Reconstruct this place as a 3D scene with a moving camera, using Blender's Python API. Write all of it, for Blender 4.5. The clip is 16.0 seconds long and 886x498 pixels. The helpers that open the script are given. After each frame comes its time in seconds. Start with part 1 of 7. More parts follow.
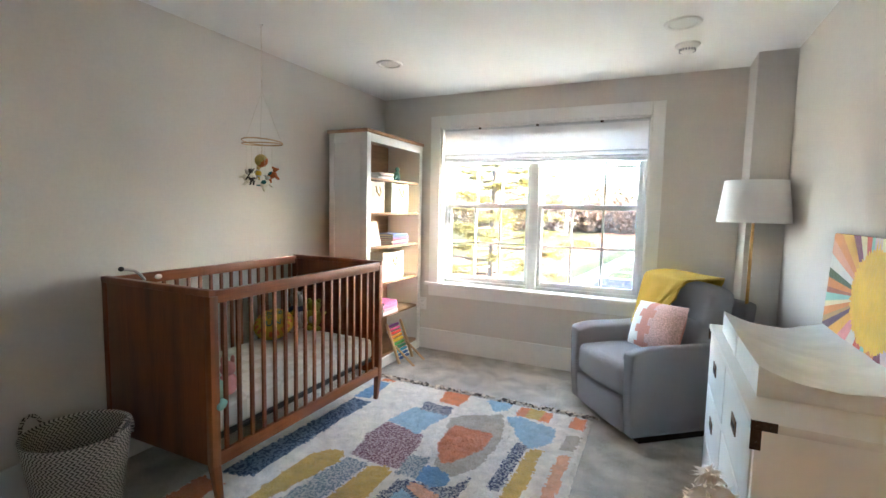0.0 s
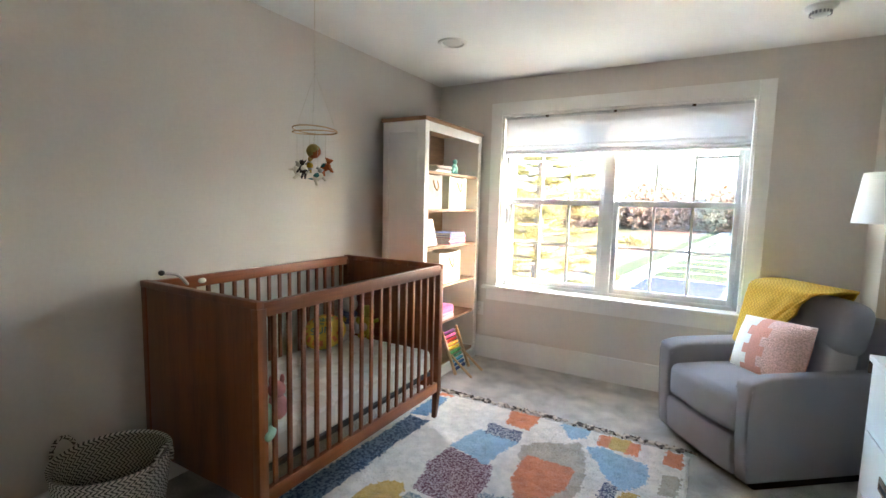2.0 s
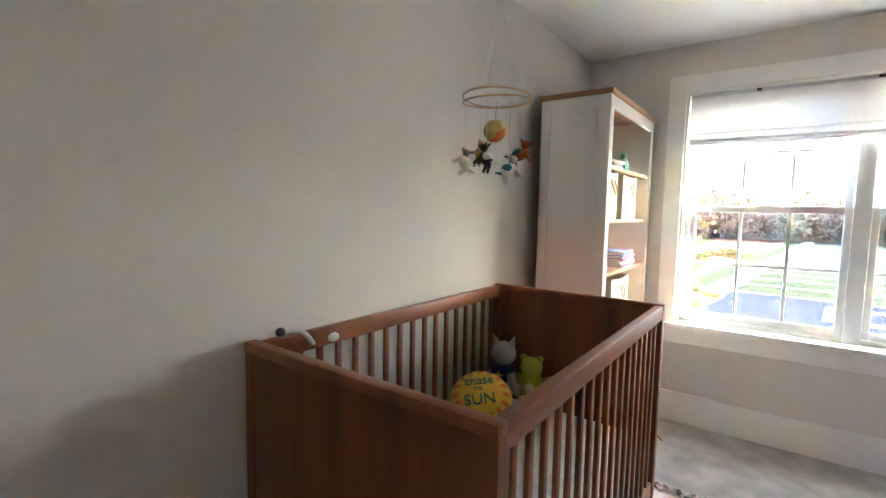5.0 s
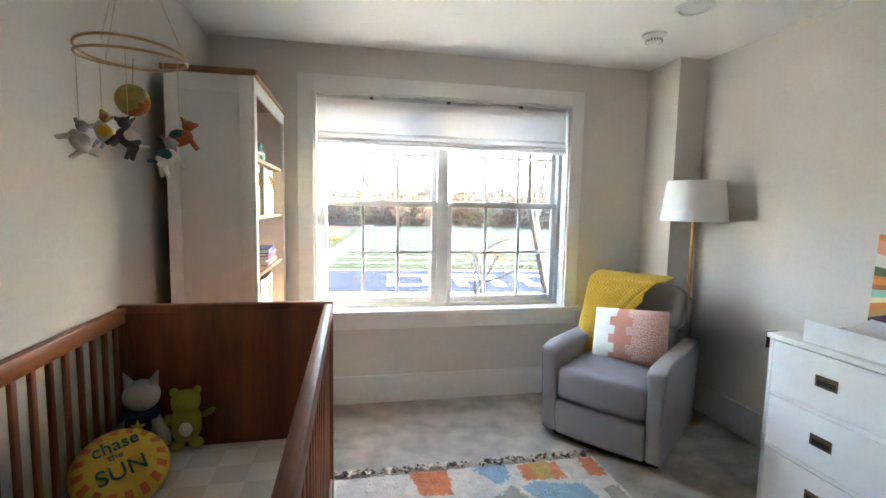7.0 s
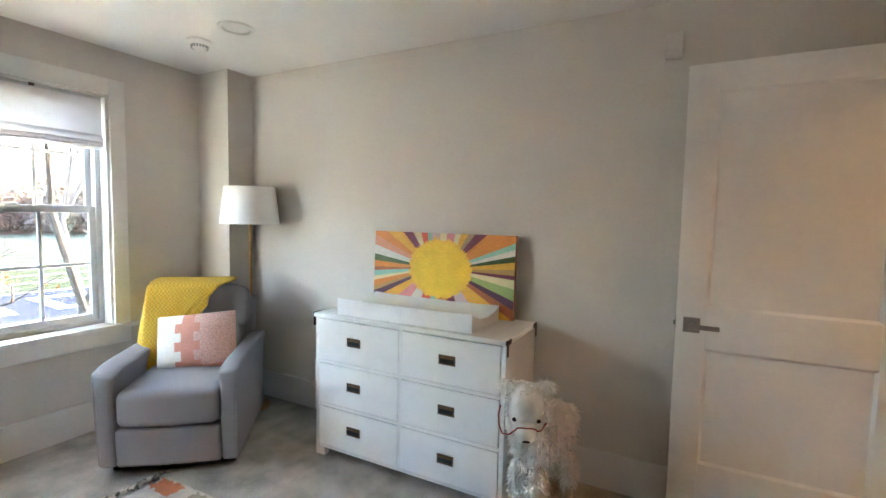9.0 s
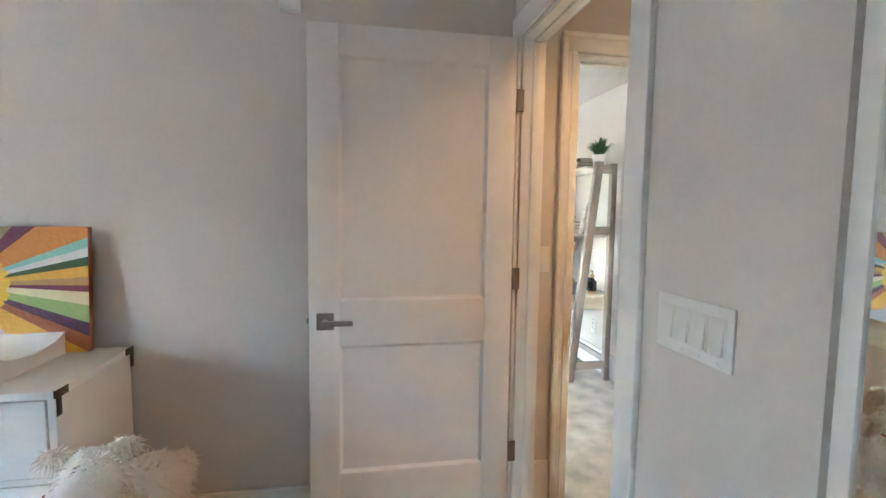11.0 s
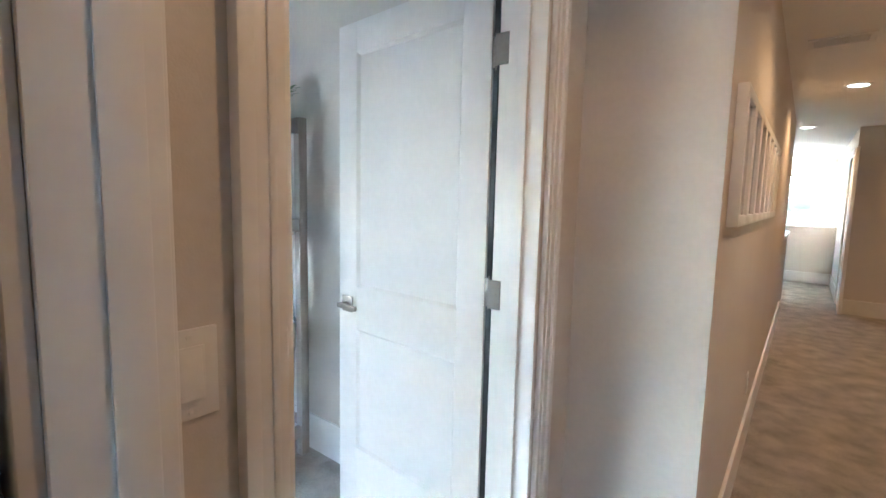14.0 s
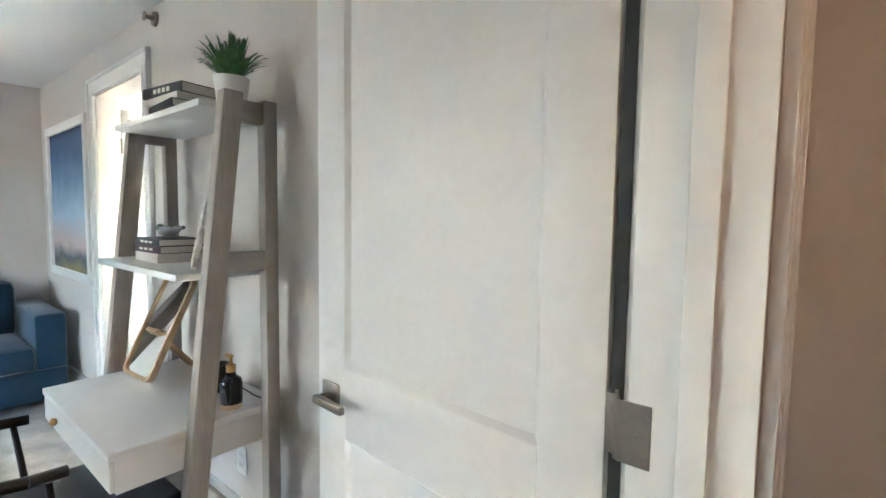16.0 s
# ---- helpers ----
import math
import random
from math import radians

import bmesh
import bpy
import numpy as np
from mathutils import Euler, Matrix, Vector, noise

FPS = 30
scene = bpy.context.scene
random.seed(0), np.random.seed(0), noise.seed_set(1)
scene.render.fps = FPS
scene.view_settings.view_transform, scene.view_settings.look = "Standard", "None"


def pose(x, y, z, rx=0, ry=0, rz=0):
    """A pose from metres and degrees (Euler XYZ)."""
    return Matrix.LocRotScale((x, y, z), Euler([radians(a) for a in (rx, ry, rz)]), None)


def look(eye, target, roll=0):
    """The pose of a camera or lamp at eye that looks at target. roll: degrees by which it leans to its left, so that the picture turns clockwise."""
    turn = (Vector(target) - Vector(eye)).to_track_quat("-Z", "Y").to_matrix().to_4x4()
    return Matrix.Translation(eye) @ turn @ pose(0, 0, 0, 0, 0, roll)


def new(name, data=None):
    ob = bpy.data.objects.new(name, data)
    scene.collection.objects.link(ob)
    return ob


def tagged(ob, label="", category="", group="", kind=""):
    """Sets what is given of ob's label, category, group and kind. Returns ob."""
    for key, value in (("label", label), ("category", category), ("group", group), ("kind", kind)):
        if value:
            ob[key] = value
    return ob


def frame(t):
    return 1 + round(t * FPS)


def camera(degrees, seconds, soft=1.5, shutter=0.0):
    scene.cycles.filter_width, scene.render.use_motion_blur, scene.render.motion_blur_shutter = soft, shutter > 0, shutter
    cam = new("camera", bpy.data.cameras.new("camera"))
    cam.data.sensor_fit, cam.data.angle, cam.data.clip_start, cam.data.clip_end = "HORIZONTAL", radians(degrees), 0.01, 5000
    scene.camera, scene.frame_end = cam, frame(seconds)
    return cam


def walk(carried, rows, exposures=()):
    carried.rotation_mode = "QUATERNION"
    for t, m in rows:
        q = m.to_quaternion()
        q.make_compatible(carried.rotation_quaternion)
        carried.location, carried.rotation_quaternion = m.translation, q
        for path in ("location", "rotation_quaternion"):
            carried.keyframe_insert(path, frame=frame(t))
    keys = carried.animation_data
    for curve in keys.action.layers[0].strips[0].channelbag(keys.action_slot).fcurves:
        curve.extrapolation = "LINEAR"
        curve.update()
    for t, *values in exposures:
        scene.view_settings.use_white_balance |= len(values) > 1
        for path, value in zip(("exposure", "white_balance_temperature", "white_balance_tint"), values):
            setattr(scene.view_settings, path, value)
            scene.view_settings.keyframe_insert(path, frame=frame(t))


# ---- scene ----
cam = camera(87.6, 16.0)
PATH = [
    (0, (0.115, 0.16, 1.344), (-0.73, 1.964, 1.169), 1.2),
    (0.5, (0.1, 0.167, 1.343), (-0.772, 1.957, 1.158), 1.3),
    (1, (0.025, 0.183, 1.34), (-0.867, 1.963, 1.15), 1.3),
    (1.5, (-0.051, 0.282, 1.35), (-0.946, 2.059, 1.149), 1.4),
    (2, (-0.206, 0.401, 1.35), (-1.195, 2.128, 1.15), 1.4),
    (2.5, (-0.398, 0.499, 1.35), (-1.563, 2.114, 1.161), 1.1),
    (3, (-0.647, 0.59, 1.35), (-1.933, 2.111, 1.17), 1.2),
    (3.2, (-0.706, 0.631, 1.357), (-2.042, 2.108, 1.173), 1.2),
    (5.5, (-1.347, 0.831, 1.332), (-2.341, 2.56, 1.179), 1.0),
    (6, (-1.439, 0.835, 1.351), (-1.97, 2.757, 1.201), 1.4),
    (6.5, (-1.489, 0.884, 1.345), (-1.531, 2.878, 1.193), 1.2),
    (7, (-1.509, 0.938, 1.365), (-1.123, 2.891, 1.179), 1.1),
    (7.5, (-1.513, 0.938, 1.367), (-0.821, 2.806, 1.187), 1.2),
    (8, (-1.522, 0.888, 1.393), (-0.422, 2.549, 1.215), 1.1),
    (8.5, (-1.571, 0.888, 1.391), (-0.086, 2.219, 1.23), 1.1),
    (9, (-1.582, 0.843, 1.374), (0.182, 1.775, 1.233), 1.1),
    (9.5, (-1.601, 0.798, 1.357), (0.315, 1.356, 1.227), 1.1),
    (10, (-1.545, 0.757, 1.349), (0.444, 0.918, 1.225), 0.9),
    (10.2, (-1.48, 0.739, 1.344), (0.516, 0.771, 1.218), 0.8),
    (12.3, (-0.412, 0.529, 1.363), (1.389, -0.312, 1.142), 1.2),
    (12.5, (-0.325, 0.496, 1.367), (1.431, -0.433, 1.142), 1.2),
    (13, (-0.087, 0.4, 1.368), (1.538, -0.744, 1.143), 1.2),
    (13.5, (0.097, 0.282, 1.36), (1.522, -1.103, 1.138), 1.3),
    (14, (0.279, 0.11, 1.364), (1.503, -1.457, 1.148), 1.3),
    (14.5, (0.425, -0.021, 1.37), (1.551, -1.662, 1.166), 1.0),
    (15, (0.552, -0.183, 1.375), (1.603, -1.874, 1.183), 1.0),
    (15.5, (0.655, -0.334, 1.375), (1.705, -2.028, 1.21), 0.8),
    (16, (0.829, -0.434, 1.373), (2.082, -1.986, 1.232), 0.8),
]
walk(cam, [(t, look(eye, target, roll)) for t, eye, target, roll in PATH],
     [(0.0, 7.95, 5600, 4), (3.0, 7.85, 5700, 4), (5.5, 7.85, 5650, 4), (7.0, 7.6, 5700, 4), (8.0, 7.45, 5750, 4), (9.0, 7.85, 5800, 4), (10.0, 8.25, 5300, 4), (12.5, 7.85, 5050, 4), (13.5, 7.45, 4600, 4), (14.5, 7.25, 4500, 4), (15.5, 7.05, 4950, 4), (16.0, 7.05, 5050, 4)])

# ---- world and sun ----
world = bpy.data.worlds.new("world")
scene.world = world
world.use_nodes = True
sky = world.node_tree.nodes.new("ShaderNodeTexSky")
sky.sky_type, sky.sun_disc = "NISHITA", False
sky.sun_elevation, sky.sun_rotation = radians(17), radians(82.5)
sky.air_density, sky.dust_density, sky.ozone_density = 1.0, 5.0, 1.0
world.node_tree.links.new(sky.outputs[0], world.node_tree.nodes["Background"].inputs[0])
world.node_tree.nodes["Background"].inputs[1].default_value = 0.15
sun_data = bpy.data.lights.new("sun", "SUN")
sun_data.energy, sun_data.angle, sun_data.color = 1.6, radians(0.6), (1.0, 0.93, 0.82)
sun = new("sun", sun_data)
sun.matrix_world = look((9.48, 1.25, 2.92), (0, 0, 0))


# ---- materials ----
def material(name, color, rough=0.6, metal=0.0, vary=0.12, scale=30.0, bump=0.0, bump_scale=200.0, vary2=0.06, scale2=4.0, sheen=0.0, spec=0.5, emit=0.0, coat=0.0, trans=0.0, stretch=(1, 1, 1), per_object=0.0, alpha=1.0):
    m = bpy.data.materials.new(name)
    m.use_nodes = True
    nt = m.node_tree
    n, ln = nt.nodes, nt.links
    b = n["Principled BSDF"]
    b.inputs["Roughness"].default_value = rough
    b.inputs["Metallic"].default_value = metal
    b.inputs["Specular IOR Level"].default_value = spec
    b.inputs["Sheen Weight"].default_value = sheen
    b.inputs["Coat Weight"].default_value = coat
    b.inputs["Transmission Weight"].default_value = trans
    b.inputs["Alpha"].default_value = alpha
    tc = n.new("ShaderNodeTexCoord")
    mp = n.new("ShaderNodeMapping")
    mp.inputs["Scale"].default_value = stretch
    ln.new(tc.outputs["Object"], mp.inputs["Vector"])
    col = None
    last = None
    for amount, s in ((vary, scale), (vary2, scale2)):
        if amount <= 0:
            continue
        t = n.new("ShaderNodeTexNoise")
        t.inputs["Scale"].default_value, t.inputs["Detail"].default_value = s, 5
        ln.new(mp.outputs[0], t.inputs["Vector"])
        r = n.new("ShaderNodeMapRange")
        r.inputs["From Min"].default_value, r.inputs["From Max"].default_value = 0.3, 0.7
        r.inputs["To Min"].default_value, r.inputs["To Max"].default_value = 1 - amount, 1 + amount
        ln.new(t.outputs[0], r.inputs["Value"])
        if last is None:
            last = r.outputs[0]
        else:
            mu = n.new("ShaderNodeMath")
            mu.operation = "MULTIPLY"
            ln.new(last, mu.inputs[0])
            ln.new(r.outputs[0], mu.inputs[1])
            last = mu.outputs[0]
    if per_object:
        oi = n.new("ShaderNodeObjectInfo")
        r = n.new("ShaderNodeMapRange")
        r.inputs["To Min"].default_value, r.inputs["To Max"].default_value = 1 - per_object, 1 + per_object
        ln.new(oi.outputs["Random"], r.inputs["Value"])
        mu = n.new("ShaderNodeMath")
        mu.operation = "MULTIPLY"
        mu.inputs[1].default_value = 1
        ln.new(r.outputs[0], mu.inputs[0])
        if last is not None:
            ln.new(last, mu.inputs[1])
        last = mu.outputs[0]
    b.inputs["Base Color"].default_value = (*color, 1)
    if last is not None:
        vm = n.new("ShaderNodeVectorMath")
        vm.operation = "SCALE"
        vm.inputs[0].default_value = color
        ln.new(last, vm.inputs["Scale"])
        ln.new(vm.outputs[0], b.inputs["Base Color"])
    if bump:
        t = n.new("ShaderNodeTexNoise")
        t.inputs["Scale"].default_value, t.inputs["Detail"].default_value = bump_scale, 4
        ln.new(mp.outputs[0], t.inputs["Vector"])
        bp = n.new("ShaderNodeBump")
        bp.inputs["Strength"].default_value, bp.inputs["Distance"].default_value = bump, 0.01
        ln.new(t.outputs[0], bp.inputs["Height"])
        ln.new(bp.outputs[0], b.inputs["Normal"])
    if emit:
        b.inputs["Emission Color"].default_value = (*color, 1)
        b.inputs["Emission Strength"].default_value = emit
    return m


def wood(name, dark, light, rough=0.4, axis=2, scale=9.0, bump=0.08):
    """Wood grain drawn out along one axis."""
    m = material(name, light, rough, vary=0, vary2=0)
    nt = m.node_tree
    n, ln = nt.nodes, nt.links
    b = n["Principled BSDF"]
    tc, mp = n.new("ShaderNodeTexCoord"), n.new("ShaderNodeMapping")
    s = [1.0, 1.0, 1.0]
    s[axis] = 0.07
    mp.inputs["Scale"].default_value = s
    ln.new(tc.outputs["Object"], mp.inputs["Vector"])
    a, c = n.new("ShaderNodeTexNoise"), n.new("ShaderNodeTexNoise")
    a.inputs["Scale"].default_value, a.inputs["Detail"].default_value, a.inputs["Distortion"].default_value = scale, 3, 0.6
    c.inputs["Scale"].default_value, c.inputs["Detail"].default_value = scale * 14, 6
    for t in (a, c):
        ln.new(mp.outputs[0], t.inputs["Vector"])
    mix = n.new("ShaderNodeMath")
    mix.operation = "MULTIPLY_ADD"
    mix.inputs[1].default_value = 0.45
    ln.new(c.outputs[0], mix.inputs[0])
    ln.new(a.outputs[0], mix.inputs[2])
    ramp = n.new("ShaderNodeValToRGB")
    ramp.color_ramp.elements[0].position, ramp.color_ramp.elements[1].position = 0.45, 1.0
    ramp.color_ramp.elements[0].color, ramp.color_ramp.elements[1].color = (*dark, 1), (*light, 1)
    ln.new(mix.outputs[0], ramp.inputs[0])
    ln.new(ramp.outputs[0], b.inputs["Base Color"])
    bp = n.new("ShaderNodeBump")
    bp.inputs["Strength"].default_value, bp.inputs["Distance"].default_value = bump, 0.003
    ln.new(c.outputs[0], bp.inputs["Height"])
    ln.new(bp.outputs[0], b.inputs["Normal"])
    return m


def two_tone(name, c1, c2, kind="checker", scale=20.0, rough=0.85, bump=0.3):
    """A woven or printed cloth of two colours."""
    m = material(name, c1, rough, vary=0, vary2=0, bump=bump, bump_scale=350)
    nt = m.node_tree
    n, ln = nt.nodes, nt.links
    tc = n.new("ShaderNodeTexCoord")
    if kind == "checker":
        t = n.new("ShaderNodeTexChecker")
        t.inputs["Scale"].default_value = scale
        out = t.outputs["Fac"]
    elif kind == "wave":
        t = n.new("ShaderNodeTexWave")
        t.inputs["Scale"].default_value = scale
        t.bands_direction = "Z"
        out = t.outputs["Fac"]
    else:
        t = n.new("ShaderNodeTexNoise")
        t.inputs["Scale"].default_value, t.inputs["Detail"].default_value = scale, 3
        out = t.outputs[0]
    ln.new(tc.outputs["Object"], t.inputs["Vector"])
    ramp = n.new("ShaderNodeValToRGB")
    lo, hi = (0.44, 0.56) if kind == "noise" else (0.4, 0.6)
    ramp.color_ramp.elements[0].position, ramp.color_ramp.elements[1].position = lo, hi
    ramp.color_ramp.elements[0].color, ramp.color_ramp.elements[1].color = (*c1, 1), (*c2, 1)
    ln.new(out, ramp.inputs[0])
    ln.new(ramp.outputs[0], n["Principled BSDF"].inputs["Base Color"])
    return m


M_WALL = material("greige_wall_paint", (0.64, 0.60, 0.545), 0.75, vary=0.02, scale=60, vary2=0.025, scale2=1.5, bump=0.06, bump_scale=260, spec=0.3)
M_CEIL = material("white_ceiling_paint", (0.82, 0.81, 0.785), 0.85, vary=0.02, scale=80, vary2=0.02, scale2=2, bump=0.05, bump_scale=300, spec=0.2)
M_TRIM = material("white_trim_paint", (0.76, 0.75, 0.72), 0.38, vary=0.02, scale=25, vary2=0.03, scale2=3, bump=0.02, bump_scale=120)
M_DOOR = material("white_door_paint", (0.72, 0.70, 0.67), 0.42, vary=0.02, scale=40, vary2=0.03, scale2=3, bump=0.03, bump_scale=180)
M_CARPET = material("grey_beige_carpet", (0.42, 0.39, 0.34), 1.0, vary=0.2, scale=120, vary2=0.36, scale2=6.0, bump=1.0, bump_scale=220, sheen=0.3, spec=0.1)
M_CRIB = wood("walnut_stained_wood", (0.10, 0.026, 0.006), (0.28, 0.082, 0.020), 0.42)
M_CRIB_Y = wood("walnut_stained_wood_rail", (0.11, 0.029, 0.007), (0.31, 0.094, 0.024), 0.38, axis=1)
M_OAK_Y = wood("honey_oak", (0.20, 0.10, 0.045), (0.42, 0.24, 0.12), 0.45, axis=1)
M_OAK = wood("pale_beech", (0.42, 0.26, 0.13), (0.62, 0.42, 0.23), 0.5)
M_ASH = wood("grey_washed_wood", (0.27, 0.235, 0.20), (0.45, 0.40, 0.35), 0.6, scale=12)
M_ASH_X = wood("grey_washed_wood_rail", (0.27, 0.235, 0.20), (0.45, 0.40, 0.35), 0.6, axis=1, scale=12)
M_WHITE_F = material("white_furniture_lacquer", (0.78, 0.77, 0.74), 0.3, vary=0.015, scale=20, vary2=0.02, scale2=3)
M_GREY = two_tone("grey_woven_upholstery", (0.25, 0.240, 0.247), (0.335, 0.322, 0.332), "noise", 700, 0.95, 0.4)
M_BRASS = material("aged_brass", (0.45, 0.27, 0.10), 0.35, 1.0, 0.15, 60)
M_BRONZE = material("dark_bronze", (0.07, 0.045, 0.03), 0.4, 0.8, 0.2, 80)
M_NICKEL = material("satin_nickel", (0.27, 0.24, 0.205), 0.34, 1.0, 0.05, 90)
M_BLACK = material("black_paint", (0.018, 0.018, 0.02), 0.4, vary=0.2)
M_SLIT = material("dark_gap", (0.01, 0.01, 0.01), 0.9, vary=0.1)
M_SHADE = material("white_lamp_linen", (0.80, 0.79, 0.76), 0.9, vary=0.03, scale=300, bump=0.2, bump_scale=500)
M_PLASTIC = material("white_plastic", (0.74, 0.73, 0.70), 0.35, vary=0.01, vary2=0.02)
M_GREYPL = material("grey_plastic", (0.32, 0.32, 0.33), 0.5, vary=0.05)
M_YELLOW = two_tone("mustard_knit_throw", (0.50, 0.30, 0.018), (0.66, 0.42, 0.035), "checker", 90, 0.95, 0.7)
M_CREAM = material("cream_cloth", (0.72, 0.68, 0.60), 0.95, vary=0.08, scale=120, bump=0.35, bump_scale=300, sheen=0.2)
M_PINK = material("salmon_cloth", (0.62, 0.28, 0.20), 0.95, vary=0.1, scale=150, bump=0.4, bump_scale=350)
M_BLUSH = material("blush_tufted_yarn", (0.66, 0.42, 0.35), 1.0, vary=0.2, scale=110, bump=1.0, bump_scale=120)
M_SHEET = two_tone("white_checked_crib_sheet", (0.62, 0.58, 0.53), (0.72, 0.69, 0.65), "checker", 9.0, 0.9, 0.15)
M_PAD = material("white_quilted_vinyl", (0.80, 0.80, 0.80), 0.5, vary=0.02, scale=40, bump=0.25, bump_scale=28)
M_FUR = material("white_plush_fur", (0.93, 0.91, 0.88), 1.0, vary=0.04, scale=90, bump=0.3, bump_scale=180, sheen=0.5)
_n, _l = M_FUR.node_tree.nodes, M_FUR.node_tree.links
_t, _m = _n.new("ShaderNodeBsdfTranslucent"), _n.new("ShaderNodeMixShader")
_t.inputs[0].default_value = (0.93, 0.91, 0.88, 1)
_m.inputs[0].default_value = 0.4
_l.new(_n["Principled BSDF"].outputs[0], _m.inputs[1])
_l.new(_t.outputs[0], _m.inputs[2])
_l.new(_m.outputs[0], _n["Material Output"].inputs[0])
# Dark tint dims the outdoor view to balance it with the room.
M_GLASS = material("view_dimming_glass", (0.16, 0.161, 0.162), 0.0, vary=0, vary2=0, trans=1.0)
# Grey tint lowers the daylight through the office and landing panes.
M_DIM_GLASS = material("daylight_dimming_glass", (0.31, 0.31, 0.31), 0.0, vary=0, vary2=0, trans=1.0)
M_DIM_GLASS.node_tree.nodes["Principled BSDF"].inputs["IOR"].default_value = 1.01
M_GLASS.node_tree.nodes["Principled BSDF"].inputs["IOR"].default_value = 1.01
M_MIRROR = material("mirror_silver", (0.86, 0.88, 0.87), 0.015, 1.0, vary=0, vary2=0.01)
M_VINYL = material("white_window_vinyl", (0.58, 0.59, 0.60), 0.4, vary=0.02)
M_ROMAN = material("white_roman_shade_linen", (0.78, 0.77, 0.78), 0.95, vary=0.04, scale=200, bump=0.25, bump_scale=400)
_n, _l = M_ROMAN.node_tree.nodes, M_ROMAN.node_tree.links
_t, _m = _n.new("ShaderNodeBsdfTranslucent"), _n.new("ShaderNodeMixShader")
_t.inputs[0].default_value = (0.74, 0.73, 0.76, 1)
_m.inputs[0].default_value = 0.035
_l.new(_n["Principled BSDF"].outputs[0], _m.inputs[1])
_l.new(_t.outputs[0], _m.inputs[2])
_l.new(_m.outputs[0], _n["Material Output"].inputs[0])


def dyed(name, c, vary=0.25):
    return material(name, c, 1.0, vary=vary, scale=260, vary2=0.15, scale2=18, bump=1.0, bump_scale=170, sheen=0.3, spec=0.1)


RUG = {
    "ivory": dyed("rug_ivory_wool", (0.74, 0.68, 0.60), 0.1), "orange": dyed("rug_orange_wool", (0.66, 0.21, 0.075)), "rust": dyed("rug_rust_wool", (0.58, 0.19, 0.08)),
    "lblue": dyed("rug_light_blue_wool", (0.30, 0.44, 0.55)), "yellow": dyed("rug_mustard_wool", (0.56, 0.36, 0.075)), "taupe": dyed("rug_taupe_wool", (0.42, 0.36, 0.28)),
    "peach": dyed("rug_peach_wool", (0.72, 0.36, 0.20)), "blue": dyed("rug_blue_wool", (0.12, 0.25, 0.45)),
    "plum": two_tone("rug_plum_marl", (0.16, 0.055, 0.08), (0.55, 0.42, 0.42), "noise", 110, 1.0, 1.0),
    "navymix": two_tone("rug_navy_marl", (0.05, 0.065, 0.14), (0.48, 0.46, 0.46), "noise", 90, 1.0, 1.0),
    "greymix": two_tone("rug_grey_marl", (0.20, 0.25, 0.29), (0.56, 0.54, 0.50), "noise", 90, 1.0, 1.0),
    "bluestripe": two_tone("rug_slate_marl", (0.055, 0.09, 0.16), (0.24, 0.30, 0.38), "noise", 70, 1.0, 1.0),
}


# ---- building helpers ----
def box(bm, x0, x1, y0, y1, z0, z1, bevel=0.0, m=None, mi=0, seg=2):
    """A box, with rounded edges where bevel is given; m places it."""
    t = Matrix.Translation(((x0 + x1) / 2, (y0 + y1) / 2, (z0 + z1) / 2)) @ Matrix.Diagonal((x1 - x0, y1 - y0, z1 - z0, 1))
    made = bmesh.ops.create_cube(bm, size=1, matrix=t)
    verts = made["verts"]
    faces = {f for v in verts for f in v.link_faces}
    if bevel:
        edges = list({e for v in verts for e in v.link_edges})
        res = bmesh.ops.bevel(bm, geom=edges, offset=bevel, segments=seg, affect="EDGES", profile=0.5)
        verts = list({v for f in res["faces"] for v in f.verts} | {v for v in verts if v.is_valid})
        faces = {f for v in verts for f in v.link_faces}
    for f in faces:
        f.material_index = mi
    if m is not None:
        bmesh.ops.transform(bm, matrix=m, verts=verts)
    return verts


def rod(bm, a, b, r0, r1=None, seg=12, mi=0):
    """A round bar from a to b."""
    a, b = Vector(a), Vector(b)
    d = b - a
    m = Matrix.Translation((a + b) / 2) @ d.to_track_quat("Z", "Y").to_matrix().to_4x4()
    made = bmesh.ops.create_cone(bm, cap_ends=True, segments=seg, radius1=r0, radius2=r0 if r1 is None else r1, depth=d.length, matrix=m)
    for f in {f for v in made["verts"] for f in v.link_faces}:
        f.material_index = mi
    return made["verts"]


def tube(bm, points, r, seg=8, mi=0):
    for a, b in zip(points, points[1:]):
        rod(bm, a, b, r, r, seg, mi)


def lathe(bm, profile, seg=32, at=(0, 0, 0), mi=0):
    """Turns a profile of (radius, height) round the upright axis."""
    rings = []
    for r, z in profile:
        rings.append([bm.verts.new((at[0] + r * math.cos(2 * math.pi * k / seg), at[1] + r * math.sin(2 * math.pi * k / seg), at[2] + z)) for k in range(seg)])
    for lo, hi in zip(rings, rings[1:]):
        for k in range(seg):
            f = bm.faces.new((lo[k], lo[(k + 1) % seg], hi[(k + 1) % seg], hi[k]))
            f.material_index = mi
    for ring, flip in ((rings[0], True), (rings[-1], False)):
        if profile[0 if flip else -1][0] > 1e-4:
            f = bm.faces.new(ring[::-1] if flip else ring)
            f.material_index = mi
    return [v for ring in rings for v in ring]


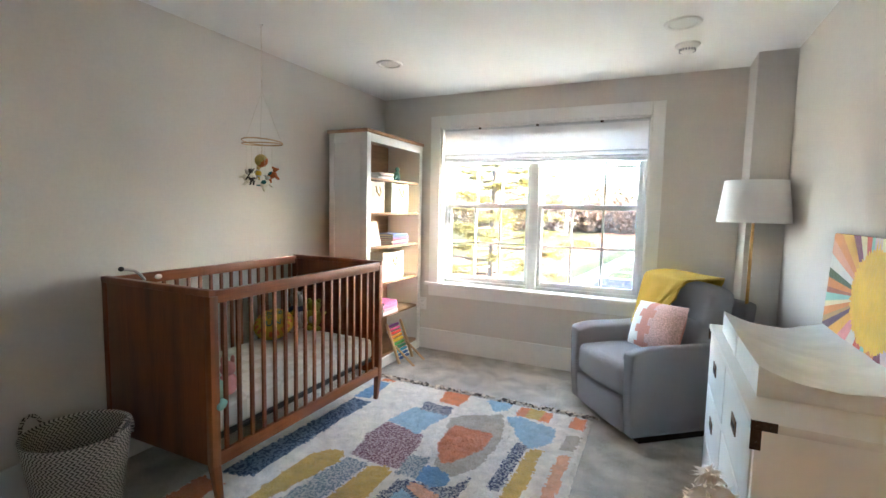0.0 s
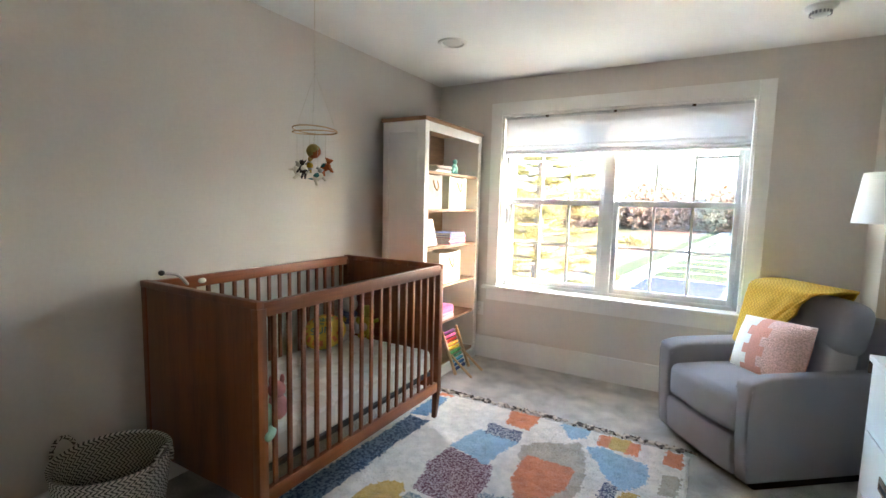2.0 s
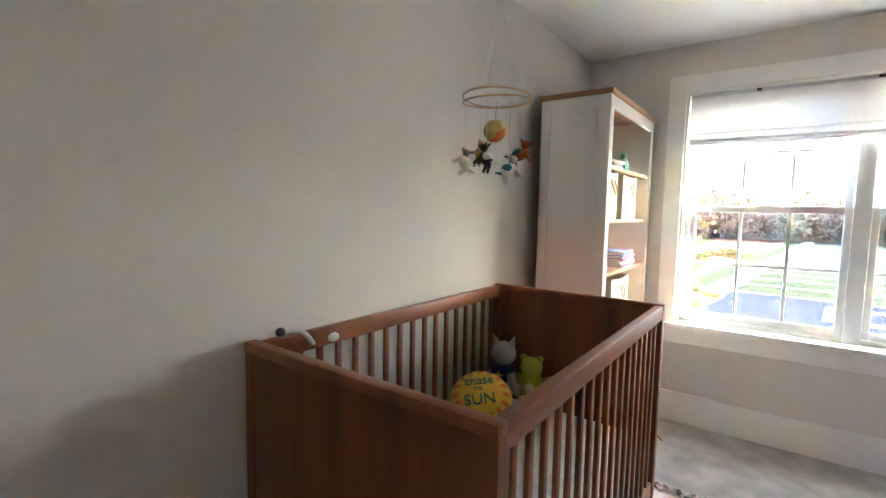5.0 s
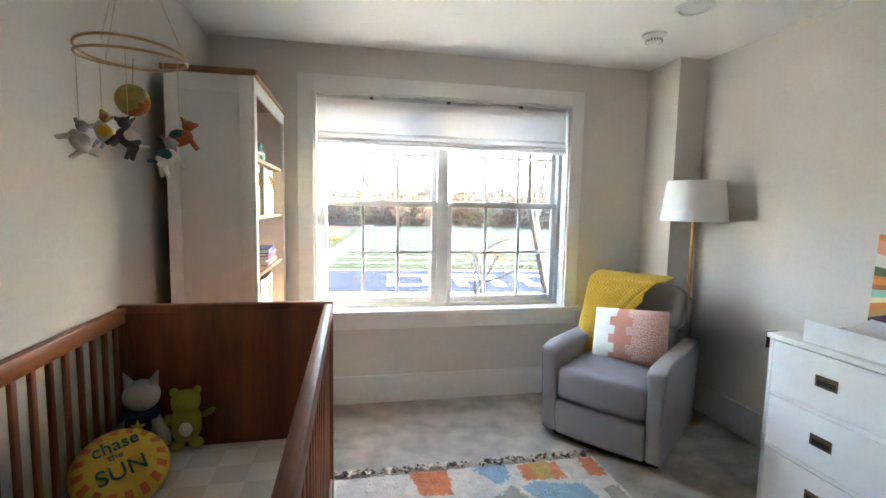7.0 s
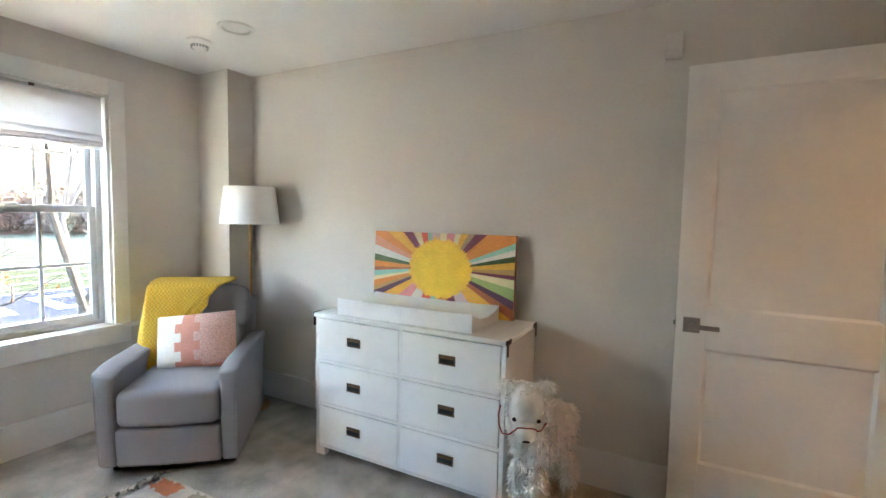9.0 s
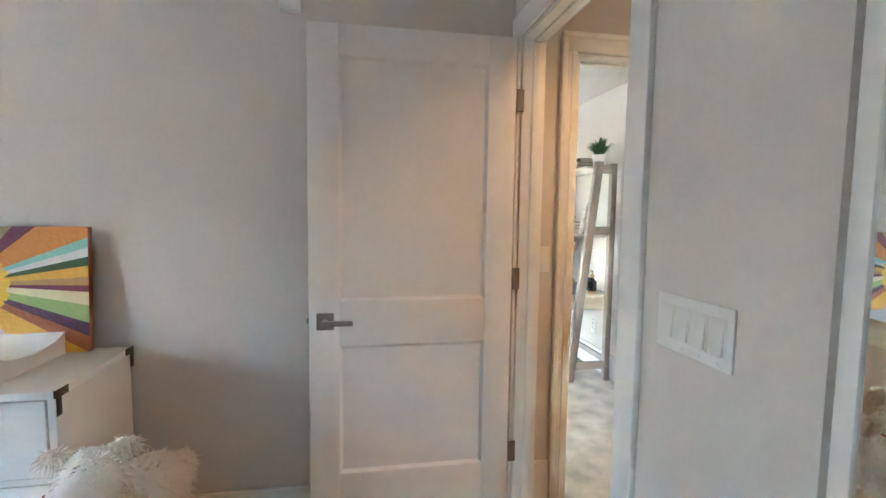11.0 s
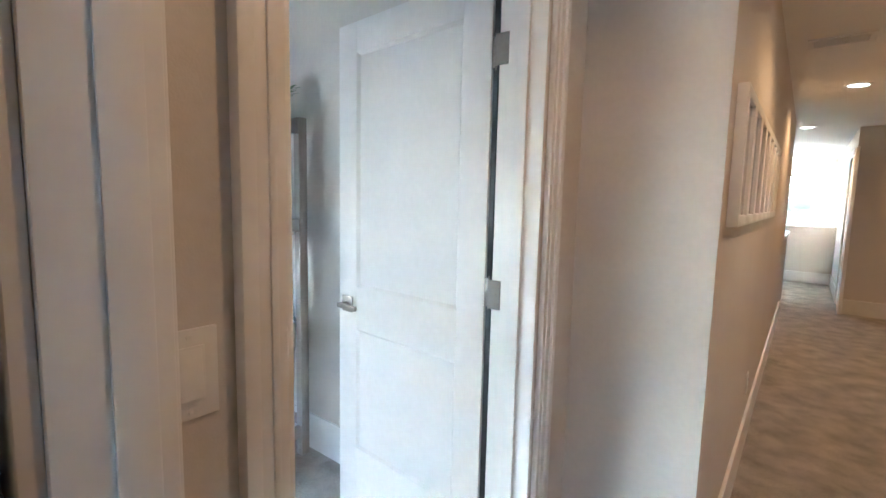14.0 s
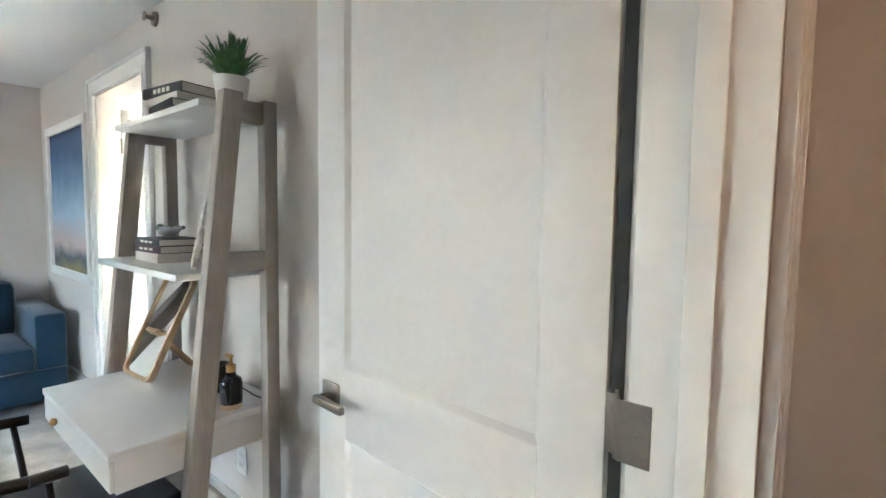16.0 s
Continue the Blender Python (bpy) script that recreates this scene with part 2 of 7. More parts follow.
def blob(bm, at, size, m=None, mi=0, u=20, v=12, power=1.0):
    """An ellipsoid, squarer where power is below one."""
    made = bmesh.ops.create_uvsphere(bm, u_segments=u, v_segments=v, radius=1)
    t = Matrix.Translation(at) @ (m or Matrix()) @ Matrix.Diagonal((*size, 1))
    for w in made["verts"]:
        w.co = Vector([math.copysign(abs(c) ** power, c) for c in w.co])
        w.co = t @ w.co
    for f in {f for w in made["verts"] for f in w.link_faces}:
        f.material_index = mi
        f.smooth = True
    return made["verts"]


def sheet(bm, nu, nv, fn, mi=0):
    """A grid of points fn(u, v), u and v from 0 to 1."""
    g = [[bm.verts.new(fn(i / nu, j / nv)) for j in range(nv + 1)] for i in range(nu + 1)]
    for i in range(nu):
        for j in range(nv):
            f = bm.faces.new((g[i][j], g[i + 1][j], g[i + 1][j + 1], g[i][j + 1]))
            f.material_index = mi
            f.smooth = True
    return g


def cushion(bm, w, h, d, m, mi=0, n=14, fn=None, pinch=0.06):
    """A stuffed square cushion, w wide, h high, d thick, in its own plane x z."""
    for side in (1, -1):
        def at(u, v):
            x, z = u * 2 - 1, v * 2 - 1
            puff = max(0.0, (1 - abs(x) ** 2.6) * (1 - abs(z) ** 2.6)) ** 0.55
            kx, kz = 1 - pinch * (1 - z * z), 1 - pinch * (1 - x * x)
            return m @ Vector((x * w / 2 * kz, side * d / 2 * puff, z * h / 2 * kx))
        g = sheet(bm, n, n, at, mi)
        if fn:
            for i in range(n):
                for j in range(n):
                    f = [q for q in g[i][j].link_faces if g[i + 1][j + 1] in q.verts][0]
                    f.material_index = fn((i + 0.5) / n, (j + 0.5) / n, side)
    bmesh.ops.remove_doubles(bm, verts=bm.verts[:], dist=1e-5)


def finish(name, bm, materials, smooth=False):
    bmesh.ops.recalc_face_normals(bm, faces=bm.faces[:])
    me = bpy.data.meshes.new(name)
    if smooth:
        for f in bm.faces:
            f.smooth = True
        for e in bm.edges:
            if len(e.link_faces) == 2 and e.calc_face_angle(0) > 0.7:
                e.smooth = False
    bm.to_mesh(me)
    bm.free()
    for m in materials if isinstance(materials, (list, tuple)) else [materials]:
        me.materials.append(m)
    return me


def part(name, bm, materials, parent, label="", smooth=True):
    ob = new(name, finish(name, bm, materials, smooth))
    ob.parent = parent
    return tagged(ob, label) if label else ob


def thing(name, label, category, at=(0, 0, 0), turn=0.0, group=""):
    ob = new(name)
    ob.matrix_world = pose(*at, 0, 0, turn)
    ob.empty_display_size = 0.1
    return tagged(ob, label, category, group)


def single(name, bm, materials, label, category, at=(0, 0, 0), turn=0.0, group="", smooth=True):
    ob = new(name, finish(name, bm, materials, smooth))
    ob.matrix_world = pose(*at, 0, 0, turn)
    return tagged(ob, label, category, group)


def structure(name, bm, materials, label="", smooth=False):
    return tagged(new(name, finish(name, bm, materials, smooth)), label, kind="structure")


def boxes(name, materials, *rows, label="", bevel=0.0):
    bm = bmesh.new()
    for r in rows:
        box(bm, *r, bevel=bevel)
    return structure(name, bm, materials, label)


def box_part(name, mat, parent, *rows, bevel=0.0, label="", m=None):
    bm = bmesh.new()
    for r in rows:
        box(bm, *r, bevel=bevel, m=m)
    return part(name, bm, mat, parent, label)


def lettering(name, words, size, m, mat, parent, depth=0.0006, label=""):
    cu = bpy.data.curves.new(name, "FONT")
    cu.body, cu.size, cu.extrude, cu.align_x, cu.align_y = words, size, depth, "CENTER", "CENTER"
    tmp = bpy.data.objects.new(name, cu)
    me = bpy.data.meshes.new_from_object(tmp)
    bpy.data.objects.remove(tmp)
    me.name = name
    me.materials.append(mat)
    ob = new(name, me)
    ob.parent = parent
    ob.matrix_local = m
    if label:
        ob["label"] = label
    return ob


# ---- the rooms: sizes ----
WX, EX, NY, SY = -2.365, 0.830, 4.060, 0.030   # nursery: inner faces of its walls
CZ = 2.372                                      # ceiling
T = 0.095                                       # inner wall thickness
HX, BX, VX = 0.870, 0.463, -0.790               # hall: east wall by the office door, east wall further on, west wall
CY = -1.355                                     # north face of the wall that narrows the hall, south wall of the office
FAR = -12.6

boxes("floor", M_CARPET, (-2.6, 7.2, FAR - 0.4, 4.2, -0.2, 0.0), label="grey beige cut pile carpet, patchy from footsteps")
boxes("ceiling", M_CEIL, (-2.6, 7.2, FAR - 0.4, 4.45, CZ, CZ + 0.25), label="flat white painted ceiling")

# nursery walls
boxes("wall_west", M_WALL, (WX - 0.2, WX, -0.9, NY + 0.2, 0, CZ), label="plain greige painted wall behind the crib")
WL, WR, WB, WT = -1.752, 0.018, 0.636, 2.082     # window opening
boxes("wall_north", M_WALL, (WX, WL, NY, NY + 0.22, 0, CZ), (WR, 1.2, NY, NY + 0.22, 0, CZ), (WL, WR, NY, NY + 0.22, 0, WB - 0.02), (WL, WR, NY, NY + 0.22, WT, CZ), label="greige painted wall round the window")
boxes("wall_east", M_WALL, (EX, EX + T + 0.05, SY - T, NY, 0, CZ), label="greige painted wall behind the dresser")
boxes("wall_column", M_WALL, (0.620, EX, 3.735, NY, 0, CZ), label="boxed column in the corner, greige paint")
DL, DR, DH = -0.062, 0.738, 2.052                # doorway to the hall
CL, CR = -2.30, -1.545                           # doorway of the closet
ML, MR = -1.43, -0.575                           # mirrored doors
boxes("wall_south", M_WALL, (DR, EX, SY - T, SY, 0, CZ), (DL, DR, SY - T, SY, DH, CZ), (MR, DL, SY - T, SY, 0, CZ), (ML, MR, SY - T, SY - 0.05, 0, CZ), (ML, MR, SY - 0.05, SY, 2.07, CZ),
      (CR, ML, SY - T, SY, 0, CZ), (CL, CR, SY - T, SY, DH, CZ), (WX, CL, SY - T, SY, 0, CZ), label="greige painted wall with door, switches and mirrored closet")
boxes("closet_wall", M_WALL, (WX, CR + 0.1, SY - T - 0.8, SY - T - 0.7, 0, CZ), (CR + 0.02, CR + 0.1, SY - T - 0.7, SY - T, 0, CZ), label="plain closet walls")

# hall and office walls
OY0, OY1 = -1.100, -0.273                        # office doorway
OX = 1.020
boxes("wall_hall_east", M_WALL, (HX, OX, OY1, SY - T, 0, CZ), (HX, OX, OY0, OY1, DH, CZ), (HX, OX, CY, OY0, 0, CZ), (EX + T + 0.05, OX, SY - T, 2.6, 0, CZ), (EX, HX, SY - T, SY, 0, CZ), label="warm greige wall with the office doorway")
boxes("wall_hall_corner", M_WALL, (BX, 1.2, CY - 0.12, CY, 0, CZ), (BX, BX + 0.12, -6.9, CY - 0.12, 0, CZ), label="greige wall stepping out into the hall")
boxes("wall_hall_west", M_WALL, (VX - 0.12, VX, -7.7, -6.775, 0, CZ), (VX - 0.12, VX, -6.775, -5.945, 2.05, CZ), (VX - 0.12, VX - 0.045, -6.775, -5.945, 0, 2.05), (VX - 0.12, VX, -5.945, SY - T, 0, CZ), label="greige hall wall")
boxes("wall_hall_end", M_WALL, (VX, -0.16, -7.82, -7.7, 0, CZ), (-0.28, -0.16, FAR, -7.82, 0, CZ), label="greige wall closing the side of the hall")
# East opening is an unseen extra that lights the landing.
boxes("wall_landing", M_WALL, (-0.16, 0.16, FAR - 0.2, FAR, 0, CZ), (0.16, 1.30, FAR - 0.2, FAR, 0, 0.95), (0.16, 1.30, FAR - 0.2, FAR, 2.08, CZ), (1.30, 2.4, FAR - 0.2, FAR, 0, CZ), (2.3, 2.4, FAR, -12.0, 0, CZ), (2.3, 2.4, -10.4, -6.9, 0, CZ), (2.3, 2.4, -12.0, -10.4, 0, 0.7), (2.3, 2.4, -12.0, -10.4, 2.1, CZ), (BX + 0.12, 2.4, -6.9, -6.78, 0, CZ), label="pale wall round the landing window, with an unseen side opening added")
boxes("half_wall", M_WALL, (-0.16, 2.3, -10.6, -10.48, 0, 1.0), (0.47, 0.58, -8.4, -6.9, 0, 0.97), label="half walls round the stairwell")
boxes("half_wall_cap", M_TRIM, (-0.16, 2.3, -10.63, -10.45, 1.0, 1.035), (0.445, 0.605, -8.43, -6.9, 0.97, 1.01), label="white caps on the half walls", bevel=0.006)
boxes("wall_office_south", M_WALL, (1.2, 3.57, CY - 0.12, CY, 0, CZ), (3.57, 4.39, CY - 0.12, CY, 2.09, CZ), (4.39, 7.0, CY - 0.12, CY, 0, CZ), label="pale greige office wall")
boxes("wall_office_east", M_WALL, (5.85, 5.97, CY, 2.6, 0, CZ), label="pale greige office wall")
# The wide opening is an unseen addition that brings daylight into the office.
boxes("wall_office_north", M_WALL, (OX, 3.1, 2.6, 2.72, 0, CZ), (5.7, 5.97, 2.6, 2.72, 0, CZ), (3.1, 5.7, 2.6, 2.72, 0, 0.5), (3.1, 5.7, 2.6, 2.72, 2.25, CZ), label="office wall with an unseen wide window added for daylight")
# Side opening is added out of view to brighten the bathroom.
boxes("wall_bath", M_TRIM, (3.2, 4.9, -3.3, -3.2, 0, CZ), (3.1, 3.2, -3.2, CY - 0.12, 0, CZ), (4.9, 5.0, -3.2, -2.6, 0, CZ), (4.9, 5.0, -1.9, CY - 0.12, 0, CZ), (4.9, 5.0, -2.6, -1.9, 0, 1.0), (4.9, 5.0, -2.6, -1.9, 2.1, CZ), label="white walls of the bathroom beyond, with an unseen window added")

BH = 0.195
boxes("baseboard", M_TRIM, (WX, WX + 0.016, SY, NY, 0, BH), (WX + 0.016, 0.62, NY - 0.016, NY, 0, BH), (0.604, 0.620, 3.735, NY - 0.016, 0, BH), (0.604, EX, 3.719, 3.735, 0, BH), (EX - 0.016, EX, SY + 0.016, 3.719, 0, BH),
      (MR + 0.02, DL - 0.092, SY, SY + 0.016, 0, BH), (CR + 0.092, ML, SY, SY + 0.016, 0, BH),
      (HX - 0.016, HX, OY1 + 0.08, SY - T, 0, BH), (HX - 0.016, HX, CY + 0.016, OY0 - 0.092, 0, BH), (BX - 0.016, HX, CY, CY + 0.016, 0, BH), (BX - 0.016, BX, -6.9, CY, 0, BH), (VX, VX + 0.016, -5.855, SY - T, 0, BH), (VX, VX + 0.016, -7.7, -6.865, 0, BH),
      (VX + 0.016, -0.16, -7.7, -7.684, 0, BH), (-0.16, -0.144, -10.45, -8.6, 0, BH), (-0.16, 2.3, -10.48, -10.464, 0, BH), (OX + 0.016, 3.47, CY, CY + 0.016, 0, BH), (4.49, 5.85, CY, CY + 0.016, 0, BH), (5.834, 5.85, CY + 0.016, 2.6, 0, BH), (OX, OX + 0.016, OY1 + 0.092, 2.6, 0, BH), label="tall white painted baseboard", bevel=0.004)


def casing(name, plane, sign, lo, hi, top, axis, w=0.086, d=0.018, bead=True):
    """Flat casing boards round a doorway, with a raised outer bead."""
    rows = []
    for a0, a1, z0, z1 in ((lo - w, lo - 0.006, 0, top + 0.006), (hi + 0.006, hi + w, 0, top + 0.006), (lo - w, hi + w, top + 0.006, top + w + 0.006)):
        rows.append((a0, a1, 0, d, z0, z1))
    if bead:
        rows += [(lo - w - 0.012, lo - w + 0.012, 0, d + 0.008, 0, top + w), (hi + w - 0.012, hi + w + 0.012, 0, d + 0.008, 0, top + w), (lo - w - 0.012, hi + w + 0.012, 0, d + 0.008, top + w, top + w + 0.022)]
    if bead:
        rows += [(lo - 0.034, lo - 0.022, 0, d + 0.004, 0, top + 0.028), (hi + 0.022, hi + 0.034, 0, d + 0.004, 0, top + 0.028)]
    c = thing(name, "white painted door casing", "door casing")
    c["kind"] = "structure"
    for k, (a0, a1, d0, d1, z0, z1) in enumerate(rows):
        p, q = plane + sign * d0, plane + sign * d1
        row = (a0, a1, min(p, q), max(p, q), z0, z1) if axis == "x" else (min(p, q), max(p, q), a0, a1, z0, z1)
        box_part("casing_board" if k < 3 else "bead", M_TRIM, c, row, bevel=0.003)
    return c


def jamb(name, lo, hi, top, p0, p1, axis, stop, proud=0.012):
    """The lining of a doorway with its door stop."""
    rows = [(lo - 0.004, lo + 0.014, p0, p1, 0, top), (hi - 0.014, hi + 0.004, p0, p1, 0, top), (lo, hi, p0, p1, top - 0.014, top + 0.004),
            (lo + 0.014, lo + 0.014 + proud, stop, stop + 0.035, 0, top - 0.014), (hi - 0.014 - proud, hi - 0.014, stop, stop + 0.035, 0, top - 0.014), (lo + 0.014, hi - 0.014, stop, stop + 0.035, top - 0.014 - proud, top - 0.014)]
    c = thing(name, "white painted door lining", "door lining")
    c["kind"] = "structure"
    for k, (a0, a1, b0, b1, z0, z1) in enumerate(rows):
        box_part("jamb_board" if k < 3 else "door_stop", M_TRIM, c, (a0, a1, b0, b1, z0, z1) if axis == "x" else (b0, b1, a0, a1, z0, z1), bevel=0.002)
    return c


casing("door_casing_nursery", SY, 1, DL, DR - 0.012, DH, "x", bead=False)
casing("door_casing_hall", SY - T, -1, DL, DR, DH, "x", d=0.011, bead=False)
jamb("door_jamb_nursery", DL, DR, DH, SY - T, SY, "x", SY - 0.078, 0.005)
casing("door_casing_office_hall", HX, -1, OY0, OY1, DH, "y", w=0.066)
casing("door_casing_office", OX, 1, OY0, OY1, DH, "y")
jamb("door_jamb_office", OY0, OY1, DH, HX, OX, "y", HX + 0.05)
casing("door_casing_closet", SY, 1, CL + 0.02, CR, DH, "x", w=0.045)
casing("door_casing_bath", CY, 1, 3.57, 4.39, 2.09, "x")


def door(name, width, at, turn, label, knob=False, barrel=(0.0, -0.006), height=2.028):
    """A two-panel door leaf from its hinge along x, room face towards -y of its own."""
    d = thing(name, label, "door", at, turn)
    d["kind"] = "structure"
    t, st, mid0, mid1 = 0.036, 0.115, 0.806, 0.984
    bm = bmesh.new()
    for x0, x1, z0, z1 in ((0.002, st, 0, height), (width - st, width, 0, height), (st, width - st, 0, 0.285), (st, width - st, mid0, mid1), (st, width - st, height - 0.115, height)):
        box(bm, x0, x1, 0, t, z0 + 0.012, z1 + 0.012, 0.0015)
    part("stile_frame", bm, M_DOOR, d)
    for z0, z1 in ((0.285, mid0), (mid1, height - 0.115)):
        bm = bmesh.new()
        box(bm, st - 0.002, width - st + 0.002, 0.011, t - 0.011, z0 + 0.010, z1 + 0.014)
        a0, a1, b0, b1, c = st, width - st, z0 + 0.012, z1 + 0.012, 0.012
        for face, deep in ((0.0006, 0.0108), (t - 0.0006, t - 0.0108)):
            outer_r = [bm.verts.new((x, face, z)) for x, z in ((a0, b0), (a1, b0), (a1, b1), (a0, b1))]
            inner_r = [bm.verts.new((x, deep, z)) for x, z in ((a0 + c, b0 + c), (a1 - c, b0 + c), (a1 - c, b1 - c), (a0 + c, b1 - c))]
            for k in range(4):
                bm.faces.new((outer_r[k], outer_r[(k + 1) % 4], inner_r[(k + 1) % 4], inner_r[k]))
        part("panel", bm, M_DOOR, d, smooth=False)
    hx = width - 0.062
    for s, y in ((-1, 0.0), (1, t)):
        h = bmesh.new()
        box(h, hx - 0.033, hx + 0.033, min(y, y + s * 0.009), max(y, y + s * 0.009), 0.885, 0.951, 0.002)
        rod(h, (hx, y, 0.918), (hx, y + s * 0.045, 0.918), 0.011)
        if knob:
            rod(h, (hx, y + s * 0.012, 0.918), (hx, y + s * 0.05, 0.918), 0.02, 0.02, 16)
        else:
            box(h, hx - 0.105, hx + 0.012, min(y + s * 0.036, y + s * 0.052), max(y + s * 0.036, y + s * 0.052), 0.908, 0.928, 0.003)
        part("door_handle", h, M_NICKEL, d, "satin nickel lever on a square rose")
    bm = bmesh.new()
    box(bm, width - 0.001, width + 0.002, 0.006, t - 0.006, 0.88, 0.956, 0.001)
    box(bm, width, width + 0.011, 0.012, t - 0.012, 0.908, 0.928, 0.003)
    part("latch", bm, M_NICKEL, d)
    bx, by = barrel
    for z in (0.33, 1.075, 1.80):
        h = bmesh.new()
        rod(h, (bx, by, z - 0.045), (bx, by, z + 0.045), 0.0065, None, 10)
        for k in (-1, 1):
            rod(h, (bx, by, z + k * 0.045), (bx, by, z + k * 0.052), 0.0045, None, 8)
        box(h, bx, 0.003, min(by, 0.004), max(by, 0.0) + 0.004, z - 0.045, z + 0.045, 0.0008)
        box(h, -0.0015, 0.003, 0.002, t - 0.001, z - 0.045, z + 0.045, 0.0008)
        part("hinge", h, M_NICKEL, d, "satin nickel butt hinge")
    return d


# Black strip paints in the shade of the gap at the hinges.
boxes("door_gap_shade", M_BLACK, (OX + 0.0120, OX + 0.030, OY0 - 0.0058, OY0 - 0.0018, 0.012, 2.03), label="black strip standing in for the shade in the gap behind the office door")
# the nursery door stands open against the dresser wall, the office door at a right angle, the closet door along the crib wall
door("door_1", 0.812, (0.748, SY + 0.028, 0), 90, "white two-panel door standing open into the nursery")
door("door_2", 0.772, (1.052, OY0 - 0.037, 0), -4.1, "white two-panel door standing open into the office", barrel=(-0.013, 0.031))
door("door_3", 0.755, (-2.302, SY + 0.022, 0), 90, "white closet door folded back along the crib wall", knob=True)
for z in (0.33, 1.075, 1.80):
    bm = bmesh.new()
    box(bm, DR - 0.018, DR - 0.013, SY - 0.008, SY + 0.022, z - 0.045, z + 0.045, 0.0015)
    structure("hinge_plate", bm, M_NICKEL, "satin nickel hinge plate on the door lining")
    bm = bmesh.new()
    box(bm, OX - 0.032, OX + 0.014, OY0 + 0.014, OY0 + 0.017, z - 0.045, z + 0.045, 0.0015)
    for dz in (-0.03, 0.0, 0.03):
        rod(bm, (OX - 0.022 + (0.008 if dz == 0 else 0), OY0 + 0.017, z + dz), (OX - 0.022 + (0.008 if dz == 0 else 0), OY0 + 0.0185, z + dz), 0.004, None, 8)
    structure("hinge_plate", bm, M_NICKEL, "satin nickel hinge plate on the door lining")
bm = bmesh.new()
box(bm, DL + 0.013, DL + 0.016, SY - 0.03, SY - 0.006, 0.88, 0.956, 0.001)
structure("strike_plate", bm, M_NICKEL, "satin nickel strike plate")
door("door_4", 0.82, (VX - 0.004, -6.77, 0), 90, "white two-panel hall door, closed")
boxes("door_casing_west", M_TRIM, (VX, VX + 0.02, -6.865, -6.775, 0, 2.05), (VX, VX + 0.02, -5.945, -5.855, 0, 2.05), (VX, VX + 0.02, -6.865, -5.855, 2.05, 2.14), label="white painted door casing", bevel=0.004)
boxes("opening_casing", M_TRIM, (-0.18, -0.14, -7.70, -7.62, 0, CZ - 0.25), (-0.16, -0.14, -8.55, -8.45, 0, 2.13), (-0.16, -0.14, -7.95, -7.85, 0, 2.13), (-0.16, -0.14, -8.55, -7.85, 2.03, 2.13), label="white casings at the hall end", bevel=0.004)
# mirrored closet doors in the south wall
for x0, x1, y in ((ML, (ML + MR) / 2 + 0.03, SY - 0.040), ((ML + MR) / 2 - 0.03, MR, SY - 0.022)):
    mdoor = thing("mirror_door", "sliding closet door with a full mirror and white metal frame", "closet door", group="mirrored closet doors")
    box_part("mirror", M_MIRROR, mdoor, (x0 + 0.03, x1 - 0.03, y - 0.002, y + 0.002, 0.05, 2.03))
    box_part("frame", M_TRIM, mdoor, (x0, x0 + 0.03, y - 0.008, y + 0.008, 0.012, 2.066), (x1 - 0.03, x1, y - 0.008, y + 0.008, 0.012, 2.066), (x0 + 0.03, x1 - 0.03, y - 0.008, y + 0.008, 0.012, 0.05), (x0 + 0.03, x1 - 0.03, y - 0.008, y + 0.008, 2.03, 2.066), bevel=0.002)

# ---- nursery window ----
boxes("window_casing", M_TRIM, (WL - 0.098, WL, NY - 0.018, NY, WB + 0.012, WT + 0.1), (WR, WR + 0.092, NY - 0.018, NY, WB + 0.012, WT + 0.1), (WL, WR, NY - 0.018, NY, WT, WT + 0.1),
      label="wide flat white window casing", bevel=0.003)
boxes("window_sill", M_TRIM, (WL - 0.135, WR + 0.13, NY - 0.045, NY + 0.12, WB - 0.016, WB + 0.012), label="white window stool", bevel=0.005)
boxes("window_apron", M_TRIM, (WL - 0.098, WR + 0.092, NY - 0.018, NY, WB - 0.115, WB - 0.016), label="white apron under the window", bevel=0.003)
boxes("window_reveal", M_TRIM, (WL, WL + 0.015, NY, NY + 0.2, WB, WT), (WR - 0.015, WR, NY, NY + 0.2, WB, WT), (WL, WR, NY, NY + 0.2, WT - 0.015, WT), label="white painted window reveal")
win = thing("window_1", "white vinyl double-hung twin window with grilles", "window")
win["kind"] = "structure"
GY = NY + 0.115
MC, MID = -0.886, 1.374
box_part("mullion", M_VINYL, win, (MC - 0.038, MC + 0.038, GY - 0.04, GY + 0.05, WB, WT), bevel=0.004)
box_part("window_frame", M_VINYL, win, (WL + 0.015, WL + 0.045, GY - 0.035, GY + 0.05, WB, WT), (WR - 0.045, WR - 0.015, GY - 0.035, GY + 0.05, WB, WT), (WL + 0.015, WR - 0.015, GY - 0.035, GY + 0.05, WB, WB + 0.04), bevel=0.003)
